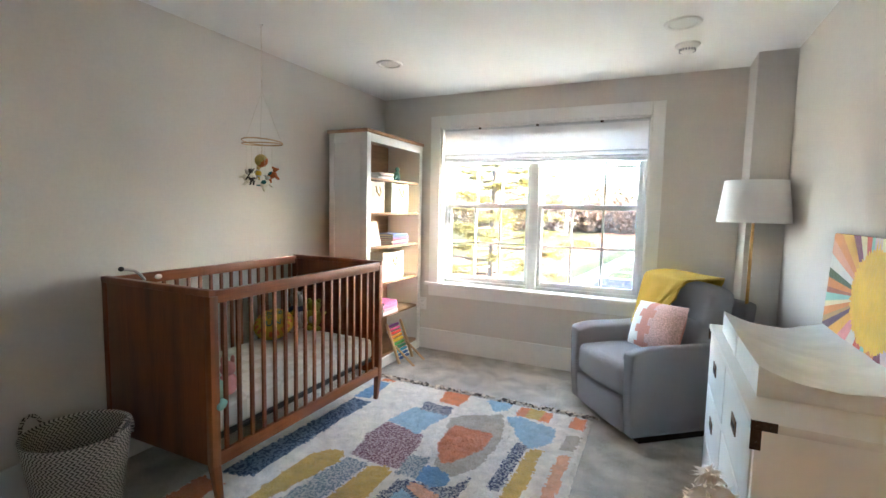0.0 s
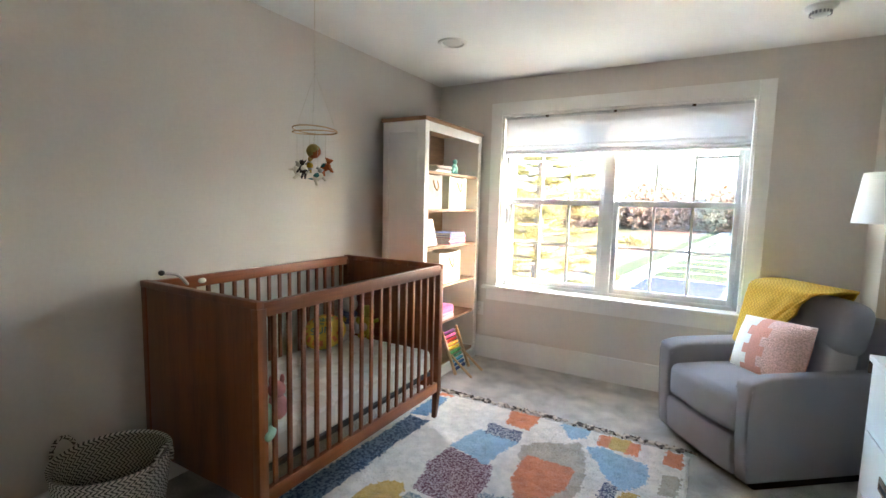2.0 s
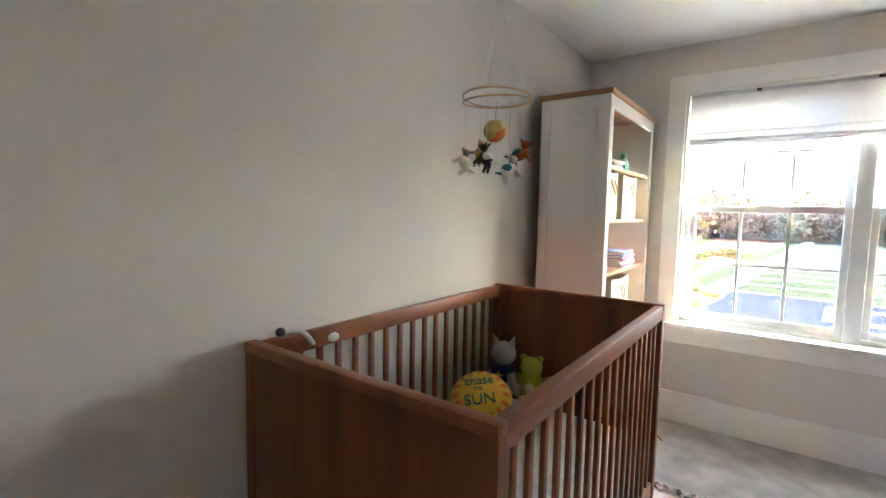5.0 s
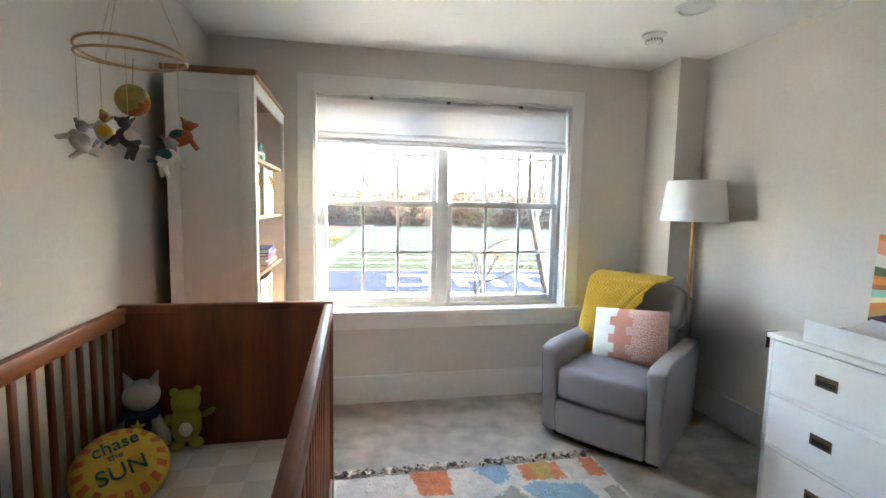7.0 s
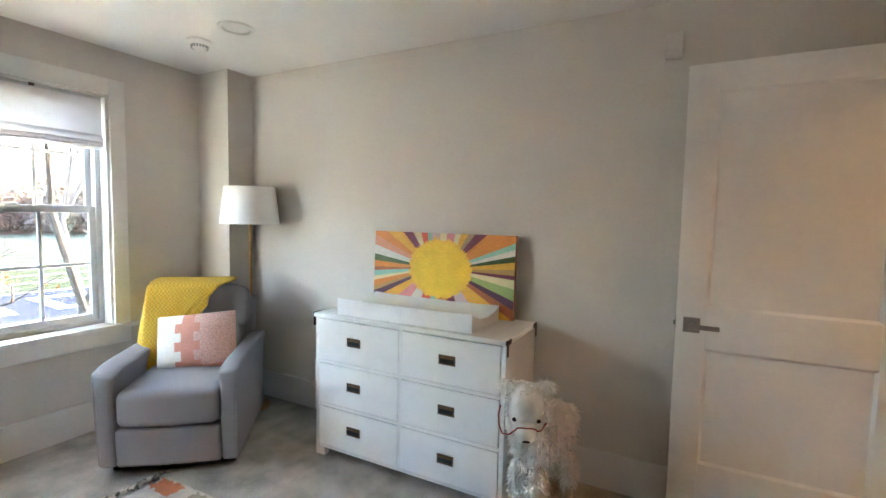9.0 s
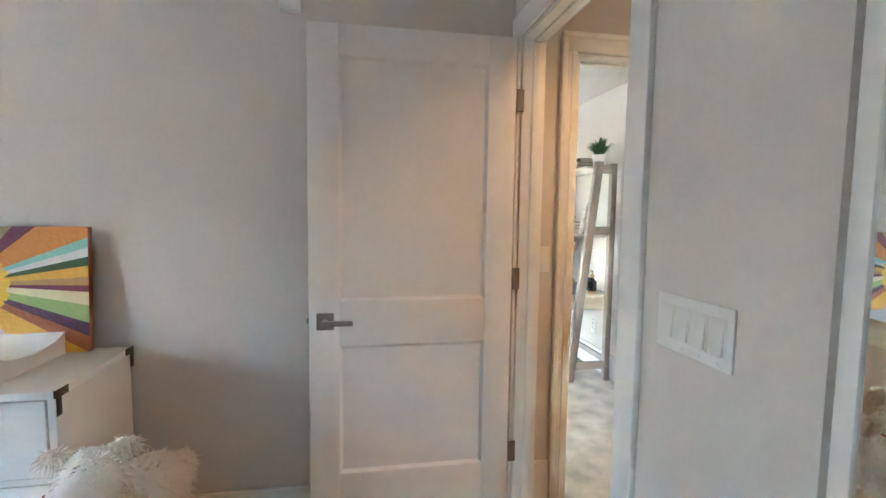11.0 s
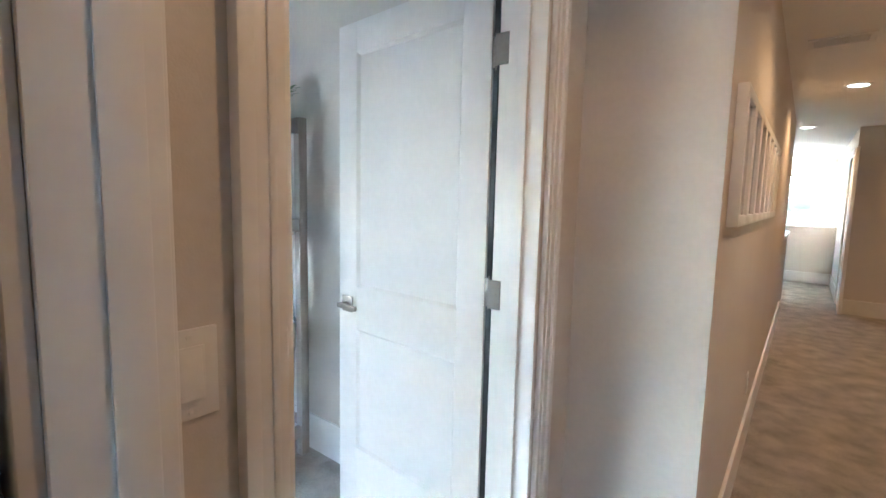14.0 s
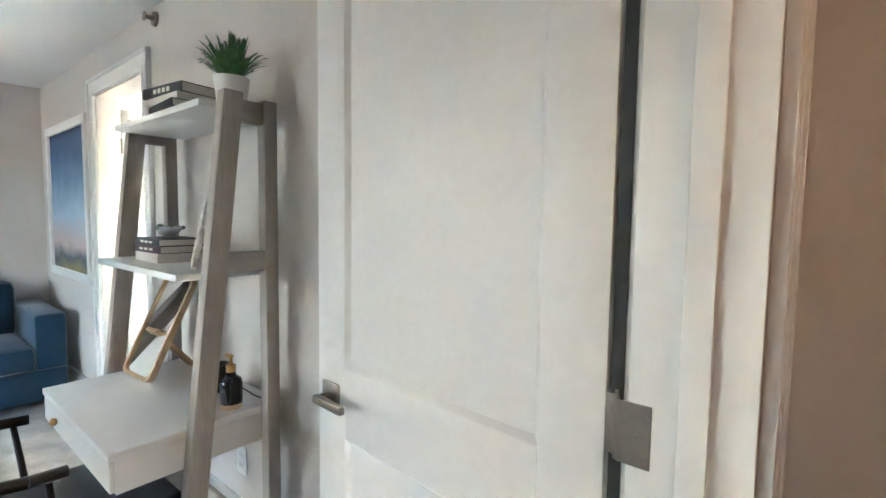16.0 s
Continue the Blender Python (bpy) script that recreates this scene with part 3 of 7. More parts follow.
for x0, x1 in ((WL + 0.045, MC - 0.038), (MC + 0.038, WR - 0.045)):
    for z0, z1, y in ((WB + 0.04, MID + 0.02, GY - 0.012), (MID - 0.02, WT - 0.01, GY + 0.026)):
        s = 0.034
        sash = box_part("sash", M_VINYL, win, (x0, x0 + s, y - 0.014, y + 0.014, z0, z1), (x1 - s, x1, y - 0.014, y + 0.014, z0, z1), (x0 + s, x1 - s, y - 0.014, y + 0.014, z0, z0 + 0.042), (x0 + s, x1 - s, y - 0.014, y + 0.014, z1 - 0.04, z1), bevel=0.003)
        w = (x1 - x0 - 2 * s) / 3
        rows = [(x0 + s + k * w - 0.008, x0 + s + k * w + 0.008, y - 0.006, y + 0.006, z0 + 0.04, z1 - 0.04) for k in (1, 2)]
        rows.append((x0 + s, x1 - s, y - 0.0055, y + 0.0055, (z0 + z1) / 2 - 0.008, (z0 + z1) / 2 + 0.008))
        g = box_part("grille", M_VINYL, sash, *rows)
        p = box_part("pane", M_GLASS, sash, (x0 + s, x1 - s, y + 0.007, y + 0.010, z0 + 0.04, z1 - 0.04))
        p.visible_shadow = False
        if z0 < 1:
            box_part("sash_lock", M_VINYL, sash, ((x0 + x1) / 2 - 0.03, (x0 + x1) / 2 + 0.03, y - 0.022, y + 0.012, z1, z1 + 0.012), bevel=0.004)

shade = thing("roman_shade", "white linen roman shade drawn half up over the window", "window shade")
SX0, SX1, SZ = WL + 0.022, WR - 0.022, 1.745
bm = bmesh.new()


def shade_at(u, v):
    z = WT - 0.035 - (WT - 0.035 - 1.83) * v
    return Vector((SX0 + (SX1 - SX0) * u, NY + 0.028 - 0.004 * math.sin(v * 3) - 0.0015 * math.sin(u * 40), z))


sheet(bm, 40, 10, shade_at)
part("panel", bm, M_ROMAN, shade)
for k, (z0, z1, dy) in enumerate(((1.782, 1.84, 0.030), (1.765, 1.80, 0.040), (SZ, 1.772, 0.048))):
    bm = bmesh.new()

    def fold(u, v, z0=z0, z1=z1, dy=dy):
        a = v * math.pi
        return Vector((SX0 + (SX1 - SX0) * u, NY + 0.032 - dy * math.sin(a) * 0.7 - 0.002 * math.sin(u * 25 + dy * 90), z1 + (z0 - z1) * v + 0.002 * math.sin(u * 17)))
    sheet(bm, 40, 8, fold)
    part("fold", bm, M_ROMAN, shade)
box_part("head_rail", M_VINYL, shade, (SX0, SX1, NY + 0.03, NY + 0.07, WT - 0.045, WT - 0.016), bevel=0.004)
for k in range(3):
    x = SX0 + (SX1 - SX0) * (0.2 + 0.3 * k)
    box_part("bracket", M_BRONZE, shade, (x - 0.012, x + 0.012, NY + 0.018, NY + 0.03, WT - 0.030, WT - 0.012), bevel=0.002)

# landing window, and unseen windows added to light office, bathroom and landing
for nm, x0, x1, y0, y1, z0, z1, ax in (("unseen_window_office", 3.1, 5.7, 2.63, 2.69, 0.5, 2.25, 0), ("window_3", 0.16, 1.30, FAR - 0.13, FAR - 0.07, 0.95, 2.08, 0), ("unseen_window_bath", 4.92, 4.98, -2.6, -1.9, 1.0, 2.1, 1), ("unseen_window_landing", 2.32, 2.38, -12.0, -10.4, 0.7, 2.1, 1)):
    w = thing(nm, "white framed window with grilles", "window")
    w["kind"] = "structure"
    bm = bmesh.new()
    a0, a1 = (x0, x1) if ax == 0 else (y0, y1)
    n = max(2, round((a1 - a0) / 0.35))
    spans = [(a0, a0 + 0.05, z0, z1), (a1 - 0.05, a1, z0, z1), (a0, a1, z0, z0 + 0.05), (a0, a1, z1 - 0.05, z1), (a0, a1, (z0 + z1) / 2 - 0.025, (z0 + z1) / 2 + 0.025)]
    spans += [(a0 + (a1 - a0) * k / n - 0.009, a0 + (a1 - a0) * k / n + 0.009, z0, z1) for k in range(1, n)]
    spans += [(a0, a1, z0 + (z1 - z0) * q - 0.009, z0 + (z1 - z0) * q + 0.009) for q in (0.25, 0.75)]
    for k, (p, q, lo, hi) in enumerate(spans):
        e = 0.0006 * k
        if ax == 0:
            box(bm, p, q, y0 + e, y1 - e, lo, hi)
        else:
            box(bm, x0 + e, x1 - e, p, q, lo, hi)
    part("window_frame", bm, M_VINYL, w)
    if ax == 0:
        ym_ = (y0 + y1) / 2
        p = box_part("pane", M_DIM_GLASS, w, (x0 + 0.05, x1 - 0.05, ym_ - 0.002, ym_ + 0.002, z0 + 0.05, z1 - 0.05))
        p.visible_shadow = False
boxes("window_casing_landing", M_TRIM, (0.06, 0.16, FAR, FAR + 0.02, 0.85, 2.18), (1.30, 1.40, FAR, FAR + 0.02, 0.85, 2.18), (0.16, 1.30, FAR, FAR + 0.02, 2.08, 2.18), (0.16, 1.30, FAR, FAR + 0.05, 0.92, 0.95), label="white casing of the landing window", bevel=0.003)


# ---- ceiling and wall fixtures ----
def can_light(x, y, on, group, power=1.0):
    c = thing("ceiling_light", "round recessed ceiling light, switched on, white trim" if on else "round recessed ceiling light, switched off, white trim", "ceiling light", (x, y, CZ), group=group)
    bm = bmesh.new()
    lathe(bm, ((0.066, -0.002), (0.074, -0.010), (0.090, -0.009), (0.096, 0.0), (0.066, 0.0), (0.066, -0.002)), 40)
    part("trim_ring", bm, M_PLASTIC, c)
    bm = bmesh.new()
    lathe(bm, ((0.0, -0.0035), (0.064, -0.0035), (0.064, -0.001), (0.0, -0.001)), 40)
    part("lens", bm, M_LED if on else M_PLASTIC, c)
    if on:
        l = bpy.data.lights.new("can_lamp", "SPOT")
        l.energy, l.color, l.spot_size, l.spot_blend, l.shadow_soft_size = CAN_W * power, (1.0, 0.48, 0.16), radians(150), 0.6, 0.05
        o = new("can_lamp", l)
        o.location = (x, y, CZ - 0.03)
    return c


CAN_W = 0.25
M_LED = material("warm_led_lens", (1.0, 0.80, 0.52), 0.5, vary=0, vary2=0, emit=0.15)
can_light(-1.712, 3.09, False, "nursery ceiling lights")
can_light(0.165, 3.06, False, "nursery ceiling lights")
for x, y, power in ((0.10, -0.62, 0.52), (-0.17, -2.45, 1.0), (0.03, -5.06, 1.2), (0.36, -7.46, 1.0)):
    can_light(x, y, True, "hall ceiling lights", power)

sd = thing("smoke_detector", "white round smoke detector on the ceiling", "smoke detector", (0.205, 3.43, CZ))
bm = bmesh.new()
lathe(bm, ((0.0, -0.052), (0.028, -0.050), (0.040, -0.040), (0.046, -0.030), (0.046, -0.026)), 32)
part("cap", bm, M_PLASTIC, sd)
bm = bmesh.new()
lathe(bm, ((0.044, -0.026), (0.052, -0.022), (0.068, -0.012), (0.070, 0.0)), 32)
part("base", bm, M_PLASTIC, sd)
bm = bmesh.new()
for k in range(18):
    a = k / 18 * 2 * math.pi
    box(bm, 0.044, 0.0475, -0.004, 0.004, -0.043, -0.028, m=pose(0, 0, 0, 0, 0, math.degrees(a)))
part("vent_slots", bm, M_GREYPL, sd)

bm = bmesh.new()
box(bm, EX - 0.035, EX, 0.902, 0.977, 2.106, 2.224, 0.006)
box(bm, EX - 0.037, EX - 0.034, 0.912, 0.967, 2.120, 2.135, 0.001)
single("door_chime", bm, M_PLASTIC, "small white plastic box high on the wall", "wall sensor")


def plate(name, label, w, h, m, toggles, category="switch"):
    """A wall plate in its own x z plane, facing +y."""
    p = thing(name, label, category)
    p.matrix_world = m
    box_part("cover_plate", M_PLASTIC, p, (-w / 2, w / 2, 0, 0.006, -h / 2, h / 2), bevel=0.002)
    for k in range(toggles):
        x = (k - (toggles - 1) / 2) * 0.046
        if category == "outlet":
            for z in (-0.02, 0.02):
                bm = bmesh.new()
                box(bm, x - 0.017, x + 0.017, 0.005, 0.008, z - 0.014, z + 0.014, 0.004)
                box(bm, x - 0.008, x - 0.006, 0.0078, 0.0086, z - 0.002, z + 0.007, mi=1)
                box(bm, x + 0.006, x + 0.008, 0.0078, 0.0086, z - 0.002, z + 0.007, mi=1)
                part("socket", bm, [M_PLASTIC, M_SLIT], p)
        else:
            box_part("rocker_surround", M_PLASTIC, p, (x - 0.019, x + 0.019, 0.005, 0.0075, -0.036, 0.036), bevel=0.001)
            box_part("rocker", M_PLASTIC, p, (x - 0.016, x + 0.016, 0.004, 0.011, -0.033, 0.033), bevel=0.003, m=pose(0, 0, 0, 5))
    for sx in ([0] if toggles == 1 else [(k - (toggles - 1) / 2) * 0.046 for k in range(toggles)]):
        for z in ((0,) if category == "outlet" else (-0.048, 0.048)):
            bm = bmesh.new()
            rod(bm, (sx, 0.005, z), (sx, 0.0072, z), 0.003, None, 10)
            part("screw", bm, M_PLASTIC, p)
    return p


plate("light_switch", "white four-gang rocker switch on the nursery wall", 0.208, 0.116, pose(-0.312, SY, 1.125), 4)
plate("light_switch", "white single rocker switch on the hall wall", 0.072, 0.116, pose(HX, -0.134, 1.139, 0, 0, 90), 1)
plate("outlet", "white wall outlet beside the bookcase", 0.072, 0.116, pose(-1.912, NY, 0.431, 0, 0, 180), 1, "outlet")
plate("outlet", "white wall outlet under the office desk", 0.072, 0.116, pose(2.62, CY, 0.36), 1, "outlet")
plate("outlet", "white wall outlet low on the hall wall", 0.072, 0.116, pose(BX, -2.9, 0.38, 0, 0, 90), 1, "outlet")


def grille_vent(label, cx, cy, w, h):
    v = thing("ceiling_vent", label, "ceiling vent", (cx, cy, CZ))
    box_part("frame", M_PLASTIC, v, (-w / 2, w / 2, -h / 2, -h / 2 + 0.03, -0.008, 0), (-w / 2, w / 2, h / 2 - 0.03, h / 2, -0.008, 0), (-w / 2, -w / 2 + 0.03, -h / 2 + 0.03, h / 2 - 0.03, -0.008, 0), (w / 2 - 0.03, w / 2, -h / 2 + 0.03, h / 2 - 0.03, -0.008, 0), bevel=0.002)
    box_part("backing", M_SLIT, v, (-w / 2 + 0.03, w / 2 - 0.03, -h / 2 + 0.03, h / 2 - 0.03, -0.002, 0.0))
    n = int((h - 0.06) / 0.014)
    for k in range(n):
        y = -h / 2 + 0.036 + k * 0.014
        box_part("slat", M_PLASTIC, v, (-w / 2 + 0.03, w / 2 - 0.03, y, y + 0.003, -0.009, -0.001))


grille_vent("white metal ceiling vent in the hall", 0.20, -3.65, 0.32, 0.20)
grille_vent("white metal ceiling vent in the office", 2.75, -0.20, 0.30, 0.16)

# ---- crib ----
KX0, KX1, KY0, KY1, KZ = -2.353, -1.583, 1.480, 2.822, 0.978
crib = thing("crib", "walnut-stained wooden crib with slatted sides and solid ends", "crib", ((KX0 + KX1) / 2, (KY0 + KY1) / 2, 0))
hw, hl = (KX1 - KX0) / 2, (KY1 - KY0) / 2
for s in (-1, 1):
    y0, y1 = sorted((s * hl, s * (hl - 0.028)))
    box_part("end_panel", M_CRIB, crib, (-hw + 0.035, hw - 0.035, y0 + 0.004, y1 - 0.004, 0.195, KZ - 0.028), bevel=0.002)
    box_part("end_cap_rail", M_CRIB, crib, (-hw + 0.0, hw - 0.0, y0 - 0.003, y1 + 0.003, KZ - 0.028, KZ), bevel=0.004)
    for q in (-1, 1):
        x0, x1 = sorted((q * hw, q * (hw - 0.038)))
        bm = bmesh.new()
        box(bm, x0, x1, *sorted((s * hl, s * (hl - 0.042))), 0.19, KZ - 0.028, 0.003)
        vs = box(bm, x0, x1, *sorted((s * hl, s * (hl - 0.042))), 0.02, 0.19, 0.003)
        for v in vs:
            f = 1 - (v.co.z - 0.02) / 0.17
            cx, cy = q * (hw - 0.019), s * (hl - 0.021)
            v.co.x = cx + (v.co.x - cx) * (1 - 0.35 * f) + q * 0.0 * f
            v.co.y = cy + (v.co.y - cy) * (1 - 0.35 * f) - s * 0.022 * f
        part("leg", bm, M_CRIB, crib)
for q in (-1, 1):
    xo = q * (hw - 0.018)
    box_part("top_rail", M_CRIB_Y, crib, (xo - 0.016, xo + 0.016, -hl + 0.028, hl - 0.028, KZ - 0.062, KZ - 0.006), bevel=0.005)
    box_part("bottom_rail", M_CRIB_Y, crib, (xo - 0.014, xo + 0.014, -hl + 0.028, hl - 0.028, 0.185, 0.245), bevel=0.004)
    n = 17
    for k in range(n):
        y = -hl + 0.042 + (2 * hl - 0.084) * (k + 0.6) / (n + 0.2)
        box_part("slat", M_CRIB, crib, (xo - 0.0065, xo + 0.0065, y - 0.0105, y + 0.0105, 0.244, KZ - 0.061), bevel=0.003)
box_part("mattress_support", M_BLACK, crib, (-hw + 0.045, hw - 0.045, -hl + 0.045, hl - 0.045, 0.285, 0.305))

matt = thing("crib_mattress", "crib mattress in a white checked fitted sheet", "mattress", ((KX0 + KX1) / 2, (KY0 + KY1) / 2, 0.305))
bm = bmesh.new()
box(bm, -hw + 0.045, hw - 0.045, -hl + 0.042, hl - 0.042, 0, 0.138, 0.03, seg=4)
bmesh.ops.subdivide_edges(bm, edges=[e for e in bm.edges if e.calc_length() > 0.2], cuts=24, use_grid_fill=True)
for v in bm.verts:
    n0 = noise.noise(Vector((v.co.x * 9, v.co.y * 9, v.co.z * 6)))
    side = 1 if v.co.z < 0.12 else 0.35
    v.co += Vector((v.co.x / hw, 0, 0.4)) * 0.008 * n0 * side
part("fitted_sheet", bm, M_SHEET, matt)


# ---- soft toys and pillow in the crib ----
M_LIME = material("lime_green_felt", (0.36, 0.33, 0.035), 0.95, vary=0.1, scale=200, bump=0.3, bump_scale=400)
M_TOYGREY = material("grey_knit_toy", (0.46, 0.42, 0.395), 0.95, vary=0.12, scale=220, bump=0.5, bump_scale=350)
M_NAVY = material("navy_cloth", (0.012, 0.022, 0.085), 0.9, vary=0.1)
M_PALE = material("pale_felt", (0.66, 0.62, 0.52), 0.95, vary=0.08)
M_SUNY = material("sun_pillow_yellow", (0.72, 0.50, 0.06), 0.9, vary=0.06, scale=200, bump=0.15)
M_SUNO = material("sun_pillow_orange", (0.66, 0.19, 0.05), 0.9, vary=0.08, scale=200, bump=0.15)
M_MINT = material("mint_plush", (0.30, 0.50, 0.42), 0.95, vary=0.1, bump=0.3)
M_TEALINK = material("teal_print", (0.03, 0.19, 0.18), 0.8, vary=0.05)
M_ROSE = material("rose_plush", (0.62, 0.27, 0.27), 0.95, vary=0.1, bump=0.3)
MZ = 0.443
bm = bmesh.new()
blob(bm, (0, 0, 0.115), (0.062, 0.045, 0.085), power=0.85)
blob(bm, (0, 0.0, 0.215), (0.060, 0.042, 0.052), power=0.85)
for q in (-1, 1):
    blob(bm, (q * 0.045, 0, 0.262), (0.019, 0.014, 0.019), u=10, v=8)
    blob(bm, (q * 0.038, -0.01, 0.022), (0.030, 0.034, 0.024), u=12, v=8)
blob(bm, (0.088, -0.005, 0.155), (0.034, 0.018, 0.015), pose(0, 0, 0, 0, -25, 0), u=12, v=8)
blob(bm, (-0.076, -0.005, 0.135), (0.018, 0.018, 0.036), pose(0, 0, 0, 0, 15, 0), u=12, v=8)
blob(bm, (0.0, -0.036, 0.105), (0.030, 0.016, 0.036), mi=1, u=14, v=8)
single("toy_bear", bm, [M_LIME, M_PALE], "lime green plush bear with a pale belly", "soft toy", (-2.115, 2.745, MZ), 12).scale = (0.84, 0.84, 0.84)
bm = bmesh.new()
blob(bm, (0, 0, 0.10), (0.082, 0.062, 0.105), power=0.9)
blob(bm, (0, 0, 0.265), (0.074, 0.064, 0.070))
for q in (-1, 1):
    rod(bm, (q * 0.045, 0, 0.315), (q * 0.066, 0.0, 0.372), 0.024, 0.003, 10)
    blob(bm, (q * 0.085, -0.03, 0.10), (0.024, 0.03, 0.07), pose(0, 0, 0, 0, q * -18, 0), u=12, v=8)
    blob(bm, (q * 0.05, -0.13, 0.03), (0.028, 0.12, 0.028), pose(0, 0, 0, 0, 0, q * 22), u=12, v=8)
lathe(bm, ((0.066, 0.165), (0.072, 0.18), (0.060, 0.200), (0.05, 0.205)), 20, mi=1)
box(bm, -0.05, 0.05, -0.070, -0.058, 0.115, 0.195, 0.008, mi=1)
for k in range(5):
    a = k / 5 * 2 * math.pi + math.pi / 2
    rod(bm, (0, -0.071, 0.152), (0.032 * math.cos(a), -0.071, 0.152 + 0.032 * math.sin(a)), 0.011, 0.001, 6, mi=2)
single("toy_cat", bm, [M_TOYGREY, M_NAVY, M_SUNY], "grey knitted cat doll with a navy star scarf", "soft toy", (-2.258, 2.735, MZ), 8).scale = (0.82, 0.82, 0.82)

pil = thing("sun_pillow", "round yellow pillow printed with orange sun rays and words", "pillow", (-2.205, 2.45, MZ + 0.100))
pil.scale = (0.9, 0.9, 0.9)
PM = pose(0, 0, 0, -52, 0, 28)
bm = bmesh.new()
seg, rings = 64, 14
for side in (1, -1):
    ctr = None
    prev = None
    for i in range(rings + 1):
        r = i / rings
        hgt = 0.062 * max(0.0, 1 - r ** 2.4) ** 0.6
        row = [bm.verts.new(PM @ Vector((0.145 * r * math.cos(2 * math.pi * k / seg), side * -hgt, 0.145 * r * math.sin(2 * math.pi * k / seg)))) for k in range(seg)]
        if prev:
            for k in range(seg):
                f = bm.faces.new((prev[k], prev[(k + 1) % seg], row[(k + 1) % seg], row[k]))
                f.smooth = True
                f.material_index = 1 if (0.74 < r < 0.98 and (k % 4) < 2 and side == 1) else (2 if side == -1 else 0)
        prev = row
bmesh.ops.remove_doubles(bm, verts=bm.verts[:], dist=1e-5)
part("cover", bm, [M_SUNY, M_SUNO, M_MINT], pil)
for words, size, dx, dz in (("chase", 0.062, -0.012, 0.058), ("the", 0.034, -0.015, 0.018), ("SUN", 0.076, 0.0, -0.038)):
    lettering("print", words, size, PM @ pose(dx, -0.0615, dz, 90, -12, 0), M_TEALINK, pil, 0.002)

bm = bmesh.new()
blob(bm, (0, 0, 0.05), (0.045, 0.035, 0.055))
blob(bm, (0, 0, 0.125), (0.036, 0.034, 0.036))
for q in (-1, 1):
    blob(bm, (q * 0.022, 0, 0.165), (0.010, 0.008, 0.022), u=8, v=6)
single("toy_rabbit", bm, M_ROSE, "small rose pink plush rabbit", "soft toy", (-1.70, 1.66, MZ + 0.0), 60)
bm = bmesh.new()
blob(bm, (0, 0, 0.06), (0.05, 0.045, 0.06))
blob(bm, (0.0, -0.03, 0.135), (0.03, 0.036, 0.032))
blob(bm, (0.04, -0.05, 0.02), (0.02, 0.06, 0.02))
single("toy_elephant", bm, M_MINT, "mint green plush toy", "soft toy", (-1.66, 1.555, MZ - 0.002), 40)

arm = thing("monitor_arm", "grey bendable monitor arm clamped on the crib rail", "baby monitor", (-2.30, 1.56, KZ - 0.006))
bm = bmesh.new()
tube(bm, [(0, 0.10, -0.03), (0.015, 0.07, 0.0), (0.035, 0.03, 0.028), (0.055, -0.015, 0.040), (0.07, -0.05, 0.045)], 0.0075, 10)
part("arm", bm, M_TOYGREY, arm)
bm = bmesh.new()
blob(bm, (0.075, -0.058, 0.048), (0.013, 0.013, 0.012), u=12, v=8)
part("tip", bm, M_BLACK, arm)
bm = bmesh.new()
blob(bm, (0.02, 0.16, -0.02), (0.010, 0.020, 0.013), u=14, v=8)
part("camera_body", bm, M_PLASTIC, arm)

# ---- hanging mobile ----
mob = thing("crib_mobile", "felt animal baby mobile hung from the ceiling on cord", "mobile", (-2.02, 2.195, 0))
M_CORD = material("cream_cord", (0.62, 0.57, 0.48), 0.9, vary=0.1)
M_TAN = material("tan_felt", (0.46, 0.30, 0.10), 0.95, vary=0.2, scale=120, bump=0.3)
M_RUSTF = material("rust_felt", (0.42, 0.12, 0.03), 0.95, vary=0.15, scale=120, bump=0.3)
M_DARKF = material("charcoal_felt", (0.05, 0.045, 0.05), 0.95, vary=0.15, bump=0.3)
M_TEALF = material("teal_felt", (0.03, 0.12, 0.13), 0.95, vary=0.15, bump=0.3)
M_GOLDF = material("mustard_felt", (0.52, 0.33, 0.03), 0.95, vary=0.15, bump=0.3)
M_GREYF = material("grey_felt", (0.42, 0.40, 0.37), 0.95, vary=0.15, bump=0.3)
M_PALEGOLD = material("pale_gold_felt", (0.42, 0.31, 0.10), 0.95, vary=0.2, scale=60, bump=0.3)
HZ, HR = 1.698, 0.113
for dz, tilt in ((0.0, 3), (0.012, -4)):
    bm = bmesh.new()
    pts = [pose(0, 0, HZ + dz, tilt, 0, 0) @ Vector((HR * math.cos(k / 40 * 2 * math.pi), HR * math.sin(k / 40 * 2 * math.pi), 0)) for k in range(41)]
    tube(bm, pts, 0.0032, 8)
    part("hoop", bm, M_OAK, mob, "thin pale wooden hoop")
bm = bmesh.new()
tube(bm, [(0, 0, CZ - 0.004), (0, 0, 2.0)], 0.0016, 6)
for k in range(3):
    a = k / 3 * 2 * math.pi + 0.4
    tube(bm, [(0, 0, 2.0), (HR * math.cos(a), HR * math.sin(a), HZ + 0.01)], 0.0010, 6)
for k in range(5):
    box(bm, -0.003, 0.003, -0.003, 0.003, 2.02 + 0.03 * k, 2.032 + 0.03 * k, 0.001)
part("cord", bm, M_CORD, mob)
bm = bmesh.new()
rod(bm, (0, 0, CZ - 0.012), (0, 0, CZ), 0.010, 0.012, 12)
part("ceiling_hook", bm, M_PLASTIC, mob)
bm = bmesh.new()
blob(bm, (0.0, -0.01, HZ - 0.098), (0.037, 0.037, 0.037), u=18, v=14)
